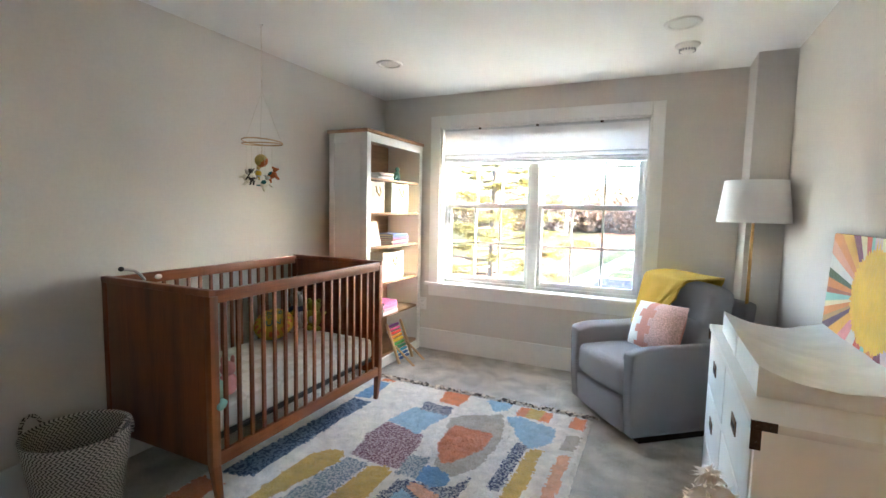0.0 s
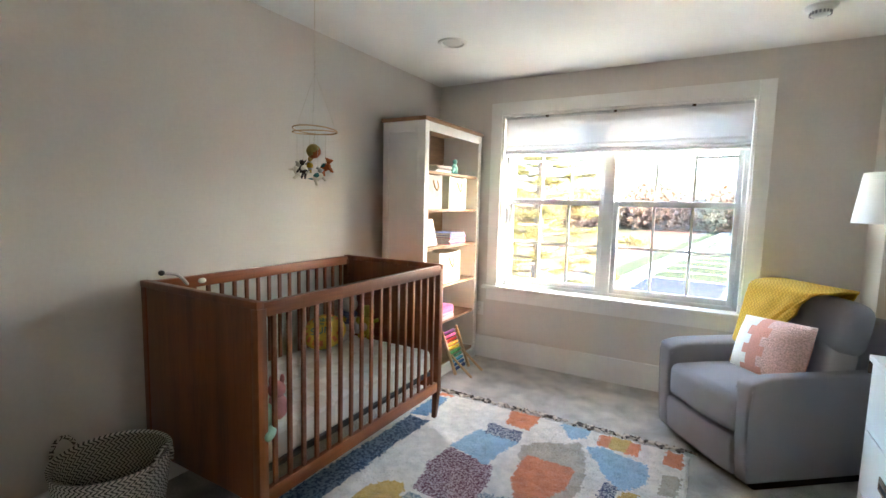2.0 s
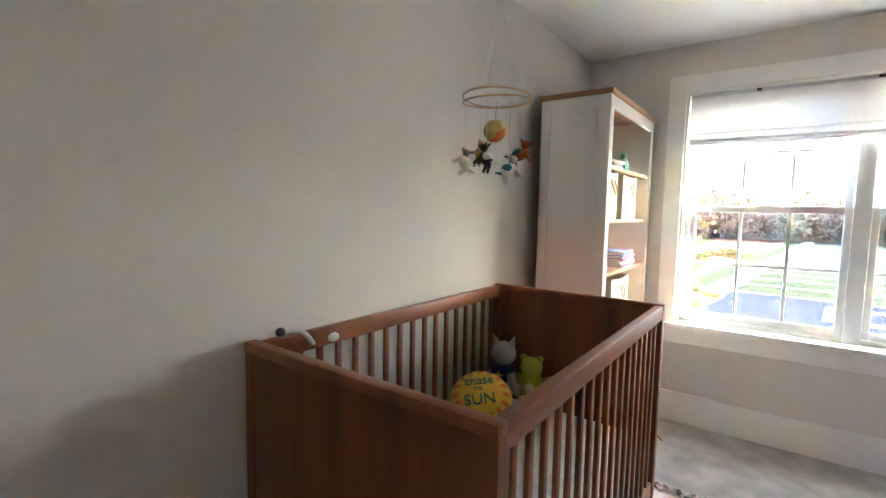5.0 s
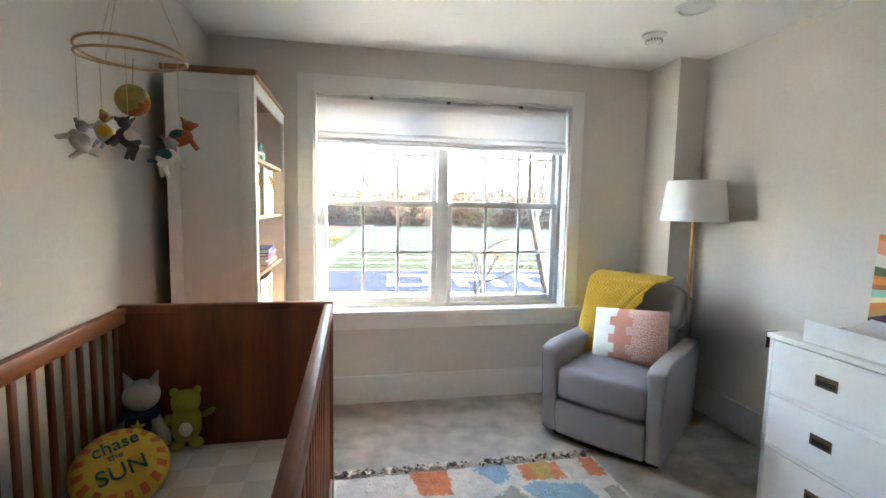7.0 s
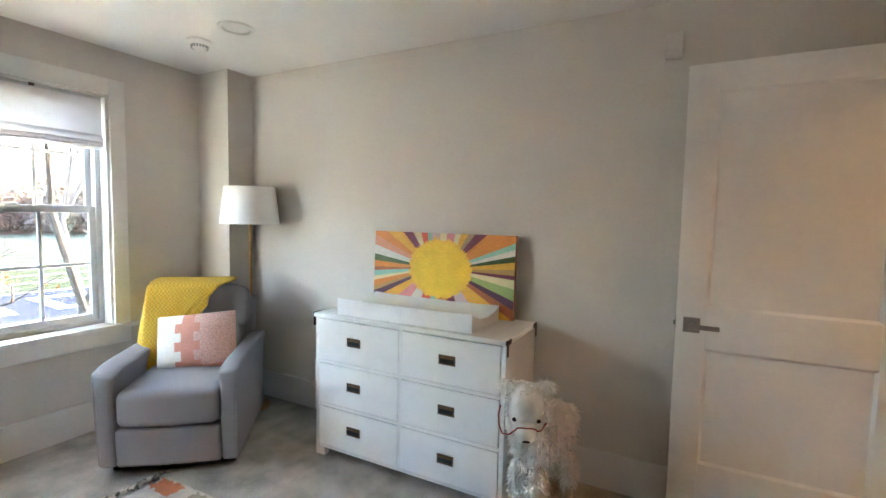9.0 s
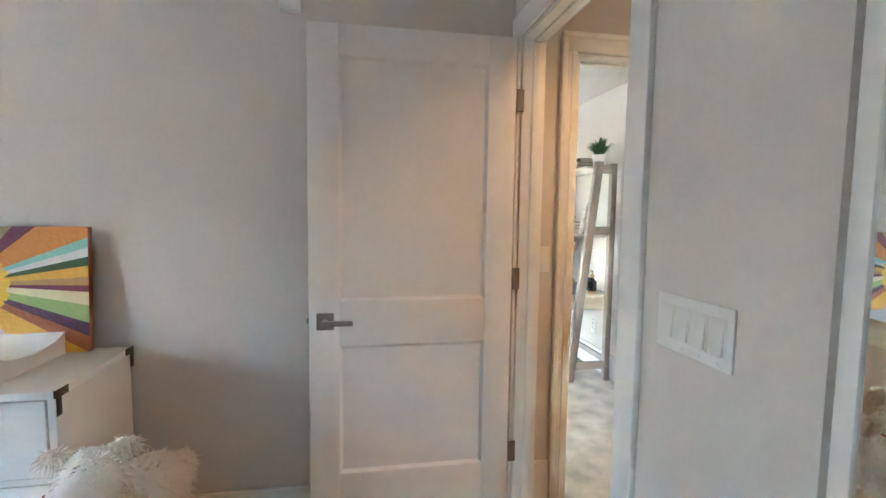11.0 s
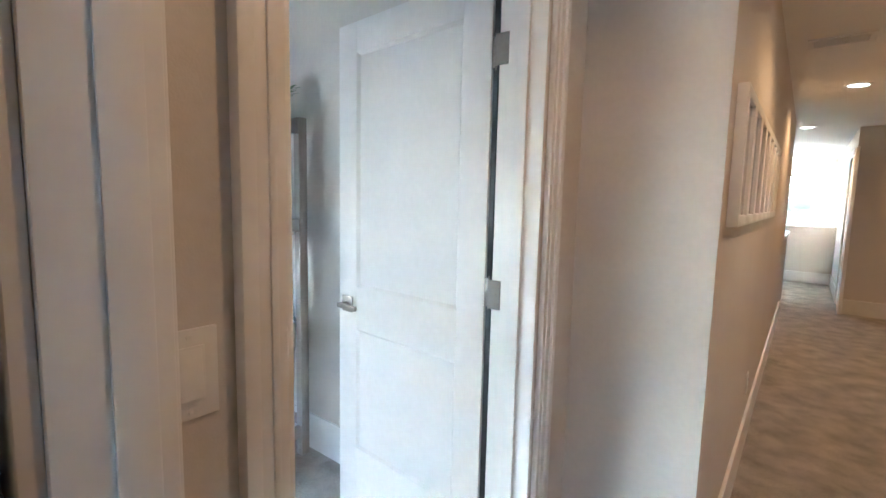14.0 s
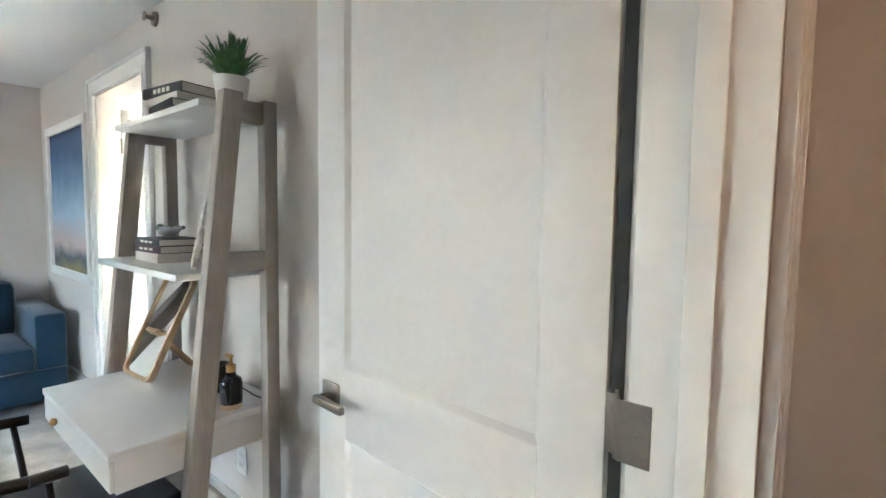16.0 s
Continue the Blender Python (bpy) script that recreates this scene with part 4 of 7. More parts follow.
for f in bm.faces:
    c = f.calc_center_median() - Vector((0, 0, HZ - 0.098))
    f.material_index = 0 if c.x * 0.55 + c.y * 0.75 - c.z + 0.012 * noise.noise(c * 60) < 0.0 else 1
tube(bm, [(0, -0.01, HZ - 0.06), (0, 0, HZ)], 0.0009, 5)
part("globe", bm, [M_PALEGOLD, M_RUSTF], mob, "felt moon ball, mustard and brown")


def felt_animal(name, ang, drop, body, head, extra, turn, pitch, r=HR):
    """A stuffed felt animal on its thread below the hoop."""
    x, y, z = r * math.cos(ang), r * math.sin(ang), HZ - drop
    m = pose(x, y, z, 0, 0, turn) @ pose(0, 0, 0, 0, -pitch, 0) @ Matrix.Diagonal((0.72, 0.72, 0.72, 1))
    bm = bmesh.new()
    vs = blob(bm, (0, 0, 0), (0.042, 0.022, 0.026), u=14, v=10)
    vs += blob(bm, (0.040, 0, 0.030), (0.020, 0.016, 0.018), mi=1, u=12, v=8)
    vs += blob(bm, (0.060, 0, 0.026), (0.012, 0.009, 0.008), mi=1, u=10, v=6)
    for sx in (-1, 1):
        for sy in (-1, 1):
            vs += rod(bm, (sx * 0.026, sy * 0.010, -0.012), (sx * 0.036, sy * 0.014, -0.050), 0.009, 0.006, 8)
    for sy in (-1, 1):
        vs += rod(bm, (0.034, sy * 0.010, 0.042), (0.030, sy * 0.014, 0.062), 0.007, 0.002, 6, mi=1)
    vs += rod(bm, (-0.040, 0, 0.004), (-0.064, 0, 0.020), 0.007, 0.004, 8, mi=2)
    vs += blob(bm, (-0.004, 0, 0.010), (0.026, 0.0245, 0.021), mi=2, u=12, v=8)
    bmesh.ops.transform(bm, matrix=m, verts=[v for v in vs if v.is_valid])
    tube(bm, [(x, y, z + 0.018), (x, y, HZ)], 0.0008, 5, mi=3)
    part(name, bm, [body, head, extra, M_CORD], mob)


felt_animal("felt_llama", radians(190), 0.20, M_PALE, M_GREYF, M_PALE, 200, 62)
felt_animal("felt_donkey", radians(150), 0.165, M_GREYF, M_TAN, M_GOLDF, 150, 68)
felt_animal("felt_badger", radians(285), 0.20, M_DARKF, M_DARKF, M_CREAM, 170, 38)
felt_animal("felt_fox", radians(342), 0.185, M_RUSTF, M_RUSTF, M_TEALF, 20, 22)
felt_animal("felt_sheep", radians(322), 0.235, M_PALE, M_GREYF, M_TEALF, 60, 30)

# ---- bookcase ----
bc = thing("bookcase", "tall white open bookcase with oak top and shelves", "bookcase", (-2.115, 3.58, 0))
SWX, SWY, SH = 0.174, 0.442, 1.938
for s in (-1, 1):
    bm = bmesh.new()
    y0, y1 = sorted((s * SWY, s * (SWY - 0.022)))
    box(bm, -SWX, SWX, y0, y1, 0.0, SH - 0.024, 0.002)
    yo = s * SWY
    part("side_panel", bm, M_WHITE_F, bc)
    for nm, x0, x1, z0, z1 in (("side_stile", -SWX, -SWX + 0.05, 0, SH - 0.026), ("side_stile", SWX - 0.05, SWX, 0, SH - 0.026), ("side_rail", -SWX + 0.05, SWX - 0.05, SH - 0.10, SH - 0.026), ("side_rail", -SWX + 0.05, SWX - 0.05, 0, 0.1)):
        box_part(nm, M_WHITE_F, bc, (x0, x1, *sorted((yo, yo + s * 0.008)), z0, z1), bevel=0.001)
    box_part("face_stile", M_WHITE_F, bc, (SWX - 0.002, SWX + 0.012, *sorted((s * (SWY + 0.008), s * (SWY - 0.045))), 0, SH - 0.026), bevel=0.002)
box_part("top_board", M_OAK_Y, bc, (-SWX - 0.012, SWX + 0.024, -SWY - 0.02, SWY + 0.02, SH - 0.026, SH), bevel=0.003, label="oak top board")
box_part("front_rail", M_WHITE_F, bc, (SWX - 0.002, SWX + 0.012, -SWY + 0.045, SWY - 0.045, SH - 0.09, SH - 0.027), bevel=0.002)
box_part("plinth_rail", M_WHITE_F, bc, (SWX - 0.002, SWX + 0.012, -SWY + 0.045, SWY - 0.045, 0, 0.08), bevel=0.002)
box_part("back_panel", M_OAK_Y, bc, (-SWX, -SWX + 0.008, -SWY + 0.022, SWY - 0.022, 0.05, SH - 0.03))
SHELVES = (0.10, 0.43, 0.715, 1.02, 1.30, 1.575)
for z in SHELVES:
    box_part("shelf", M_OAK_Y, bc, (-SWX + 0.008, SWX - 0.004, -SWY + 0.022, SWY - 0.022, z - 0.018, z), bevel=0.0015, label="oak shelf board")


def book(label, x, y, z, w, d, h, color, turn=0.0, name="book", group="stacked books", pages=(0.70, 0.66, 0.58)):
    """A closed book lying flat, spine towards +x of its own."""
    b = thing(name, label, "book", (x, y, z), turn, group)
    cov = material("book_cover", color, 0.5, vary=0.06, scale=60)
    box_part("cover", cov, b, (-w / 2, w / 2, -d / 2, d / 2, 0, 0.0025), (-w / 2, w / 2, -d / 2, d / 2, h - 0.0025, h), (w / 2 - 0.003, w / 2, -d / 2, d / 2, 0.0025, h - 0.0025), bevel=0.0008)
    pg = material("book_pages", pages, 0.9, vary=0.15, scale=30, stretch=(0.2, 0.2, 60))
    box_part("pages", pg, b, (-w / 2 + 0.004, w / 2 - 0.003, -d / 2 + 0.004, d / 2 - 0.004, 0.0025, h - 0.0025))
    return b


def fabric_bin(label, y, z, color, front, name="storage_bin", w=0.27, d=0.27, h=0.255):
    b = thing(name, label, "storage bin", (-2.105, y, z), 0, "storage bins")
    c1 = material("bin_canvas", color, 0.9, vary=0.08, scale=150, bump=0.3, bump_scale=400)
    c2 = material("bin_print", front, 0.9, vary=0.22, scale=9, bump=0.2, bump_scale=400)
    t = 0.006
    box_part("side", c1, b, (-d / 2, d / 2, -w / 2, -w / 2 + t, 0, h), (-d / 2, d / 2, w / 2 - t, w / 2, 0, h), (-d / 2, -d / 2 + t, -w / 2 + t, w / 2 - t, 0, h), (-d / 2, d / 2, -w / 2, w / 2, 0, 0.005), bevel=0.002)
    bm = bmesh.new()

    def face_at(u, v):
        return Vector((d / 2 + 0.008 * math.sin(math.pi * u) * math.sin(math.pi * v), -w / 2 + w * u, h * v - (0.010 * math.sin(math.pi * u) if v > 0.99 else 0)))
    sheet(bm, 12, 10, face_at)
    part("front", bm, c2, b)
    bm = bmesh.new()
    tube(bm, [(d / 2 + 0.010, -0.028, h - 0.045), (d / 2 + 0.022, -0.030, h - 0.09), (d / 2 + 0.026, 0, h - 0.12), (d / 2 + 0.022, 0.030, h - 0.09), (d / 2 + 0.010, 0.028, h - 0.045)], 0.004, 8)
    part("handle", bm, M_TAN, b, "brown rope handle")
    return b


fabric_bin("white canvas bin with a pink floral print", 3.33, SHELVES[4], (0.62, 0.56, 0.46), (0.72, 0.62, 0.56), w=0.23)
fabric_bin("canvas bin with a pale teal print", 3.70, SHELVES[4], (0.40, 0.36, 0.24), (0.52, 0.62, 0.58), w=0.29)
fabric_bin("tan canvas bin with a white printed front", 3.60, SHELVES[2], (0.42, 0.33, 0.24), (0.70, 0.66, 0.58), w=0.34, h=0.25)
for k, (c, w, h) in enumerate((((0.70, 0.66, 0.60), 0.24, 0.022), ((0.16, 0.12, 0.10), 0.23, 0.018), ((0.62, 0.50, 0.44), 0.20, 0.016))):
    book("board book lying on the top shelf", -2.08, 3.50 + 0.01 * k, SHELVES[5] + (0.0, 0.022, 0.040)[k], 0.18, w, h, c, (0, 4, -6)[k])
for k, (c, h) in enumerate((((0.55, 0.05, 0.12), 0.020), ((0.70, 0.60, 0.55), 0.014), ((0.50, 0.06, 0.10), 0.018), ((0.12, 0.10, 0.28), 0.018), ((0.06, 0.10, 0.30), 0.022))):
    book("picture book in a low stack", -2.06, 3.70 + (0.006, -0.004, 0.0, 0.008, -0.006)[k], SHELVES[3] + (0.0, 0.020, 0.034, 0.052, 0.070)[k], 0.20, 0.27, h, c, (1, -3, 2, -1, 3)[k])
for k, (c, h) in enumerate((((0.72, 0.55, 0.52), 0.030), ((0.72, 0.30, 0.36), 0.026), ((0.75, 0.20, 0.38), 0.030), ((0.70, 0.16, 0.36), 0.022))):
    book("pink keepsake book in a stack", -2.05, 3.52, SHELVES[1] + (0.0, 0.030, 0.056, 0.086)[k], 0.21, 0.24 - 0.01 * k, h, c, (0, 3, -2, 1)[k])
bm = bmesh.new()
blob(bm, (0, 0, 0.045), (0.030, 0.040, 0.040))
blob(bm, (0.0, 0.03, 0.105), (0.020, 0.030, 0.022))
rod(bm, (0, 0.018, 0.05), (0, 0.026, 0.10), 0.018, 0.014)
rod(bm, (0, -0.03, 0.04), (0, -0.085, 0.012), 0.018, 0.003)
for q in (-1, 1):
    rod(bm, (q * 0.018, 0, 0.03), (q * 0.02, 0.004, 0), 0.012, 0.012)
single("toy_dinosaur", bm, material("sea_green_plastic", (0.12, 0.34, 0.30), 0.45), "sea green toy dinosaur on the top shelf", "toy", (-2.02, 3.72, SHELVES[5]), 20)
ph = thing("art_card", "white framed card with a blue drawing, leaning on the shelf", "picture frame", (-2.01, 3.38, SHELVES[3]))
LM = pose(0, 0, 0, 0, -14, 0)
box_part("frame", M_WHITE_F, ph, (-0.006, 0.006, -0.075, 0.075, 0.002, 0.205), bevel=0.002, m=LM)
box_part("picture", material("pale_blue_print", (0.48, 0.58, 0.70), 0.6, vary=0.3, scale=30), ph, (0.0062, 0.0075, -0.058, 0.058, 0.02, 0.188), m=LM)

ab = thing("abacus", "wooden toy abacus with rows of rainbow beads, leaning on the bookcase", "toy abacus", (-1.845, 3.63, 0.0), 0)
AM = pose(0, 0, 0.0, 0, -22, 0)
for s in (-1, 1):
    box_part("side_post", M_OAK, ab, (-0.010, 0.010, s * 0.115 - 0.010, s * 0.115 + 0.010, 0.004, 0.36), bevel=0.003, m=AM)
    box_part("back_leg", M_OAK, ab, (-0.008, 0.008, s * 0.095 - 0.008, s * 0.095 + 0.008, 0.0, 0.24), bevel=0.003, m=pose(0.13, 0, 0.0, 0, 0, 0) @ pose(0, 0, 0, 0, -52, 0))
RAIN = ((0.03, 0.06, 0.20), (0.04, 0.14, 0.36), (0.05, 0.28, 0.45), (0.03, 0.20, 0.10), (0.12, 0.38, 0.10), (0.70, 0.55, 0.03), (0.75, 0.30, 0.02), (0.60, 0.04, 0.03), (0.55, 0.06, 0.22), (0.25, 0.06, 0.30))
for k, c in enumerate(RAIN):
    z = 0.045 + k * 0.032
    bm = bmesh.new()
    rod(bm, AM @ Vector((0, -0.115, z)), AM @ Vector((0, 0.115, z)), 0.0022, None, 6)
    part("wire", bm, M_NICKEL, ab)
    mc = material("abacus_bead", c, 0.35, vary=0.05)
    bm = bmesh.new()
    for q in range(8):
        y = -0.098 + 0.0205 * q
        rod(bm, AM @ Vector((0, y - 0.0085, z)), AM @ Vector((0, y + 0.0085, z)), 0.013, 0.013, 10)
    part("bead_row", bm, mc, ab)

# ---- basket ----
M_ROPE = material("grey_white_braid", (0.4, 0.4, 0.4), 0.95, vary=0, vary2=0, bump=0.4, bump_scale=260)


def braid(m, dark, light, row, around):
    """Strokes that lean one way in one coil and the other way in the next."""
    nt = m.node_tree
    n, ln = nt.nodes, nt.links

    def calc(op, a, b=None):
        q = n.new("ShaderNodeMath")
        q.operation = op
        for k, v in enumerate((a, b)):
            if v is None:
                continue
            if isinstance(v, (int, float)):
                q.inputs[k].default_value = v
            else:
                ln.new(v, q.inputs[k])
        return q.outputs[0]
    tc, sp_ = n.new("ShaderNodeTexCoord"), n.new("ShaderNodeSeparateXYZ")
    ln.new(tc.outputs["Object"], sp_.inputs[0])
    turn = calc("MULTIPLY", calc("ARCTAN2", sp_.outputs["Y"], sp_.outputs["X"]), around / (2 * math.pi))
    level = calc("DIVIDE", sp_.outputs["Z"], row)
    sway = calc("PINGPONG", level, 1.0)
    stroke = calc("FRACT", calc("ADD", turn, sway))
    ramp = n.new("ShaderNodeValToRGB")
    e = ramp.color_ramp.elements
    e[0].position, e[0].color = 0.30, (*dark, 1)
    e[1].position, e[1].color = 0.44, (*light, 1)
    for p, c in ((0.90, light), (0.99, dark)):
        x = e.new(p)
        x.color = (*c, 1)
    ln.new(stroke, ramp.inputs[0])
    ln.new(ramp.outputs[0], n["Principled BSDF"].inputs["Base Color"])


braid(M_ROPE, (0.075, 0.075, 0.07), (0.60, 0.56, 0.49), 0.0133, 66)
bk = thing("laundry_basket", "round grey and white woven rope basket with loop handles", "basket", (-2.135, 1.245, 0))
bm = bmesh.new()
prof = []
for k in range(29):
    z = k / 28 * 0.345
    for dz, dr in ((0.0, 0.0), (0.0066, 0.0035)):
        prof.append((0.150 + 0.046 * ((z + dz) / 0.345) + dr, z + dz))
prof += [(0.186, 0.345), (0.176, 0.28), (0.150, 0.03), (0.145, 0.012), (0.0, 0.012)]
lathe(bm, [(0.0, 0.0)] + prof, 56)
part("body", bm, M_ROPE, bk)
for a in (25, 205):
    bm = bmesh.new()
    pts = []
    for k in range(13):
        q = k / 12 * math.pi
        pts.append(pose(0, 0, 0, 0, 0, a) @ Vector((0.197 + 0.018 * math.sin(q), 0.058 * math.cos(q), 0.318 + 0.085 * math.sin(q))))
    tube(bm, pts, 0.0075, 10)
    part("handle", bm, M_ROPE, bk)

# ---- recliner ----
rc = thing("recliner_chair", "grey upholstered recliner armchair with flat flared arms", "armchair", (0.112, 3.412, 0), -51.0)
# its own front looks towards -y
W2 = 0.335
bm = bmesh.new()
box(bm, -W2 + 0.03, W2 - 0.03, -0.30, 0.34, 0.0, 0.055, 0.01)
part("base", bm, M_SLIT, rc)
for s in (-1, 1):
    bm = bmesh.new()
    box(bm, 0.252, W2, -0.395, 0.37, 0.05, 0.585, 0.020, seg=4)
    bmesh.ops.subdivide_edges(bm, edges=[e for e in bm.edges if e.calc_length() > 0.2], cuts=9, use_grid_fill=True)
    for v in bm.verts:
        high = max(0.0, (v.co.z - 0.30) / 0.285)
        front = max(0.0, (-0.20 - v.co.y) / 0.195)
        lean = (v.co.x - 0.252) / (W2 - 0.252)
        v.co.x += 0.014 * high * high - 0.028 * (1 - lean) * high ** 3
        v.co.z -= 0.030 * front ** 3 * high + 0.022 * (1 - lean) * high ** 3
        v.co.y += 0.028 * front * (1 - high) * max(0.0, 1 - v.co.z / 0.30)
        v.co.x *= s
    part("armrest", bm, M_GREY, rc)
    bm = bmesh.new()
    rim = [(s * 0.330, -0.368, 0.07), (s * 0.331, -0.386, 0.25), (s * 0.335, -0.391, 0.42), (s * 0.341, -0.389, 0.51), (s * 0.338, -0.375, 0.546), (s * 0.320, -0.372, 0.552), (s * 0.262, -0.374, 0.532), (s * 0.240, -0.385, 0.50)]
    tube(bm, rim, 0.0042, 8)
    part("piping", bm, M_GREY, rc)
bm = bmesh.new()
box(bm, -0.249, 0.249, -0.392, 0.22, 0.262, 0.452, 0.045, seg=5)
bmesh.ops.subdivide_edges(bm, edges=[e for e in bm.edges if e.calc_length() > 0.2], cuts=12, use_grid_fill=True)
for v in bm.verts:
    crown = max(0.0, 1 - (v.co.x / 0.26) ** 2)
    if v.co.z > 0.39:
        v.co.z += 0.030 * crown * max(0.0, 1 - ((v.co.y + 0.08) / 0.36) ** 2)
    if v.co.y < -0.33:
        v.co.y -= 0.026 * crown
    v.co.z += 0.0025 * noise.noise(Vector((v.co.x * 9, v.co.y * 9, 2)))
part("seat_cushion", bm, M_GREY, rc)
bm = bmesh.new()
box(bm, -0.250, 0.250, -0.392, -0.30, 0.052, 0.254, 0.016, seg=3)
bmesh.ops.subdivide_edges(bm, edges=[e for e in bm.edges if e.calc_length() > 0.15], cuts=6, use_grid_fill=True)
for v in bm.verts:
    if v.co.y < -0.36:
        v.co.y -= 0.012 * max(0.0, 1 - (v.co.x / 0.26) ** 2) - 0.020 * max(0.0, 1 - v.co.z / 0.2)
part("footrest", bm, M_GREY, rc)
bm = bmesh.new()
box(bm, -W2 + 0.09, W2 - 0.09, -0.30, 0.36, 0.055, 0.28, 0.01)
part("seat_frame", bm, M_GREY, rc)
for z0, z1, d0, wd in ((0.42, 0.68, 0.15, 0.236), (0.63, 0.885, 0.135, 0.272)):
    bm = bmesh.new()
    blob(bm, (0, 0, 0), (wd, d0 * 0.85, (z1 - z0) / 2 + 0.02), power=0.45, u=36, v=22)
    for v in bm.verts:
        v.co.y -= 0.035 * (abs(v.co.x) / wd) ** 3
    bmesh.ops.transform(bm, matrix=pose(0, 0.245 + (z0 - 0.42) * 0.20, (z0 + z1) / 2, -13, 0, 0), verts=bm.verts[:])
    part("back_cushion", bm, M_GREY, rc)
bm = bmesh.new()
box(bm, -0.262, 0.262, 0.30, 0.385, 0.10, 0.85, 0.03, m=pose(0, 0.06, 0, -7, 0, 0), seg=3)
part("back_frame", bm, M_GREY, rc)

CM = rc.matrix_world.copy()
th = thing("throw_blanket", "mustard yellow knitted throw draped over the chair back", "blanket")
th.matrix_world = CM
bm = bmesh.new()
BT = 0.885


def throw_at(u, v):
    x = -0.42 + (0.47 + 0.15 * math.exp(-((v - 0.55) / 0.22) ** 2)) * u + 0.012 * math.sin(v * 7)
    wave = 0.005 * noise.noise(Vector((u * 6, v * 9, 1.0))) + 0.002 * math.sin(u * 23 + v * 8)
    s = v * 0.78 * (1 - 0.85 * max(0.0, u - 0.42)) - 0.10
    if s < 0.0:
        y, z = 0.470, BT + s
    elif s < 0.20:
        a = s / 0.20 * math.pi
        y, z = 0.312 + 0.158 * math.cos(a), BT + 0.052 * math.sin(a) ** 0.6
    else:
        d = s - 0.20
        y, z = 0.154 - 0.25 * d, BT - d * 0.96
    if x < -0.285:
        z -= (-0.285 - x) * 2.2
        x = -0.285 - (-0.285 - x) * (0.30 + 0.35 * v)
    return Vector((x, y - wave - 0.030, z + wave * 0.5 + 0.012))


sheet(bm, 44, 54, throw_at)
ob = part("knit_cloth", bm, M_YELLOW, th)
sol = ob.modifiers.new("thick", "SOLIDIFY")
sol.thickness = 0.010

cu = thing("throw_pillow", "salmon, blush and white tufted square pillow on the chair", "pillow")
cu.matrix_world = CM
bm = bmesh.new()
PMX = pose(0.030, -0.005, 0.602, -20, 0, 0) @ pose(0, 0, 0, 0, -5, 0)


def pil_mat(u, v, side):
    if side > 0:
        return 0
    step = 0.08 * (int(v * 6) % 2)
    if u < 0.27 + step:
        return 1
    if u > 0.60 - step and 0.10 < v:
        return 2
    return 0


cushion(bm, 0.43, 0.335, 0.15, PMX, 0, 24, pil_mat)
part("cover", bm, [M_PINK, M_CREAM, M_BLUSH], cu)

# ---- floor lamp ----
fl = thing("floor_lamp", "slim brass floor lamp with a white drum shade", "floor lamp", (0.628, 3.528, 0))
bm = bmesh.new()
lathe(bm, ((0.0, 0.0), (0.125, 0.0), (0.128, 0.006), (0.120, 0.016), (0.018, 0.022), (0.0, 0.022)), 40)
part("base", bm, M_BRASS, fl)
bm = bmesh.new()
rod(bm, (0, 0, 0.02), (0, 0, 1.36), 0.0095)
rod(bm, (0, 0, 1.36), (0, 0, 1.50), 0.004)
part("pole", bm, M_BRASS, fl)
bm = bmesh.new()
lathe(bm, ((0.196, 1.297), (0.166, 1.550), (0.163, 1.550), (0.193, 1.297), (0.196, 1.297)), 56)
part("shade", bm, M_SHADE, fl, "white linen drum shade")
bm = bmesh.new()
for k in range(3):
    a = k / 3 * 2 * math.pi
    rod(bm, (0, 0, 1.49), (0.165 * math.cos(a), 0.165 * math.sin(a), 1.535), 0.002, None, 6)
part("spider", bm, M_BRASS, fl)

# ---- dresser ----
M_PULL = material("dark_aged_brass", (0.13, 0.075, 0.035), 0.42, 0.9, 0.25, 70)
XF, XB, DY0, DY1, DZ = 0.366, 0.808, 1.540, 2.676, 0.820
ds = thing("dresser", "white six-drawer campaign dresser with dark recessed pulls", "dresser", (0, 0, 0))
for y in (DY0, DY1 - 0.022):
    box_part("side_panel", M_WHITE_F, ds, (XF, XB, y, y + 0.022, 0.0, DZ - 0.024), bevel=0.002)
box_part("back_panel", M_WHITE_F, ds, (XB - 0.012, XB, DY0 + 0.022, DY1 - 0.022, 0.05, DZ - 0.024))
box_part("bottom_board", M_WHITE_F, ds, (XF + 0.004, XB - 0.012, DY0 + 0.022, DY1 - 0.022, 0.045, 0.065), bevel=0.002)
box_part("face_frame", M_WHITE_F, ds, (XF - 0.001, XF + 0.026, (DY0 + DY1) / 2 - 0.012, (DY0 + DY1) / 2 + 0.012, 0.065, DZ - 0.024), (XF - 0.001, XF + 0.026, DY0 + 0.022, DY1 - 0.022, 0.292, 0.312), (XF - 0.001, XF + 0.026, DY0 + 0.022, DY1 - 0.022, 0.540, 0.560), bevel=0.002)
box_part("top", M_WHITE_F, ds, (XF - 0.010, XB, DY0 - 0.008, DY1 + 0.008, DZ - 0.024, DZ), bevel=0.003)
ym = (DY0 + DY1) / 2
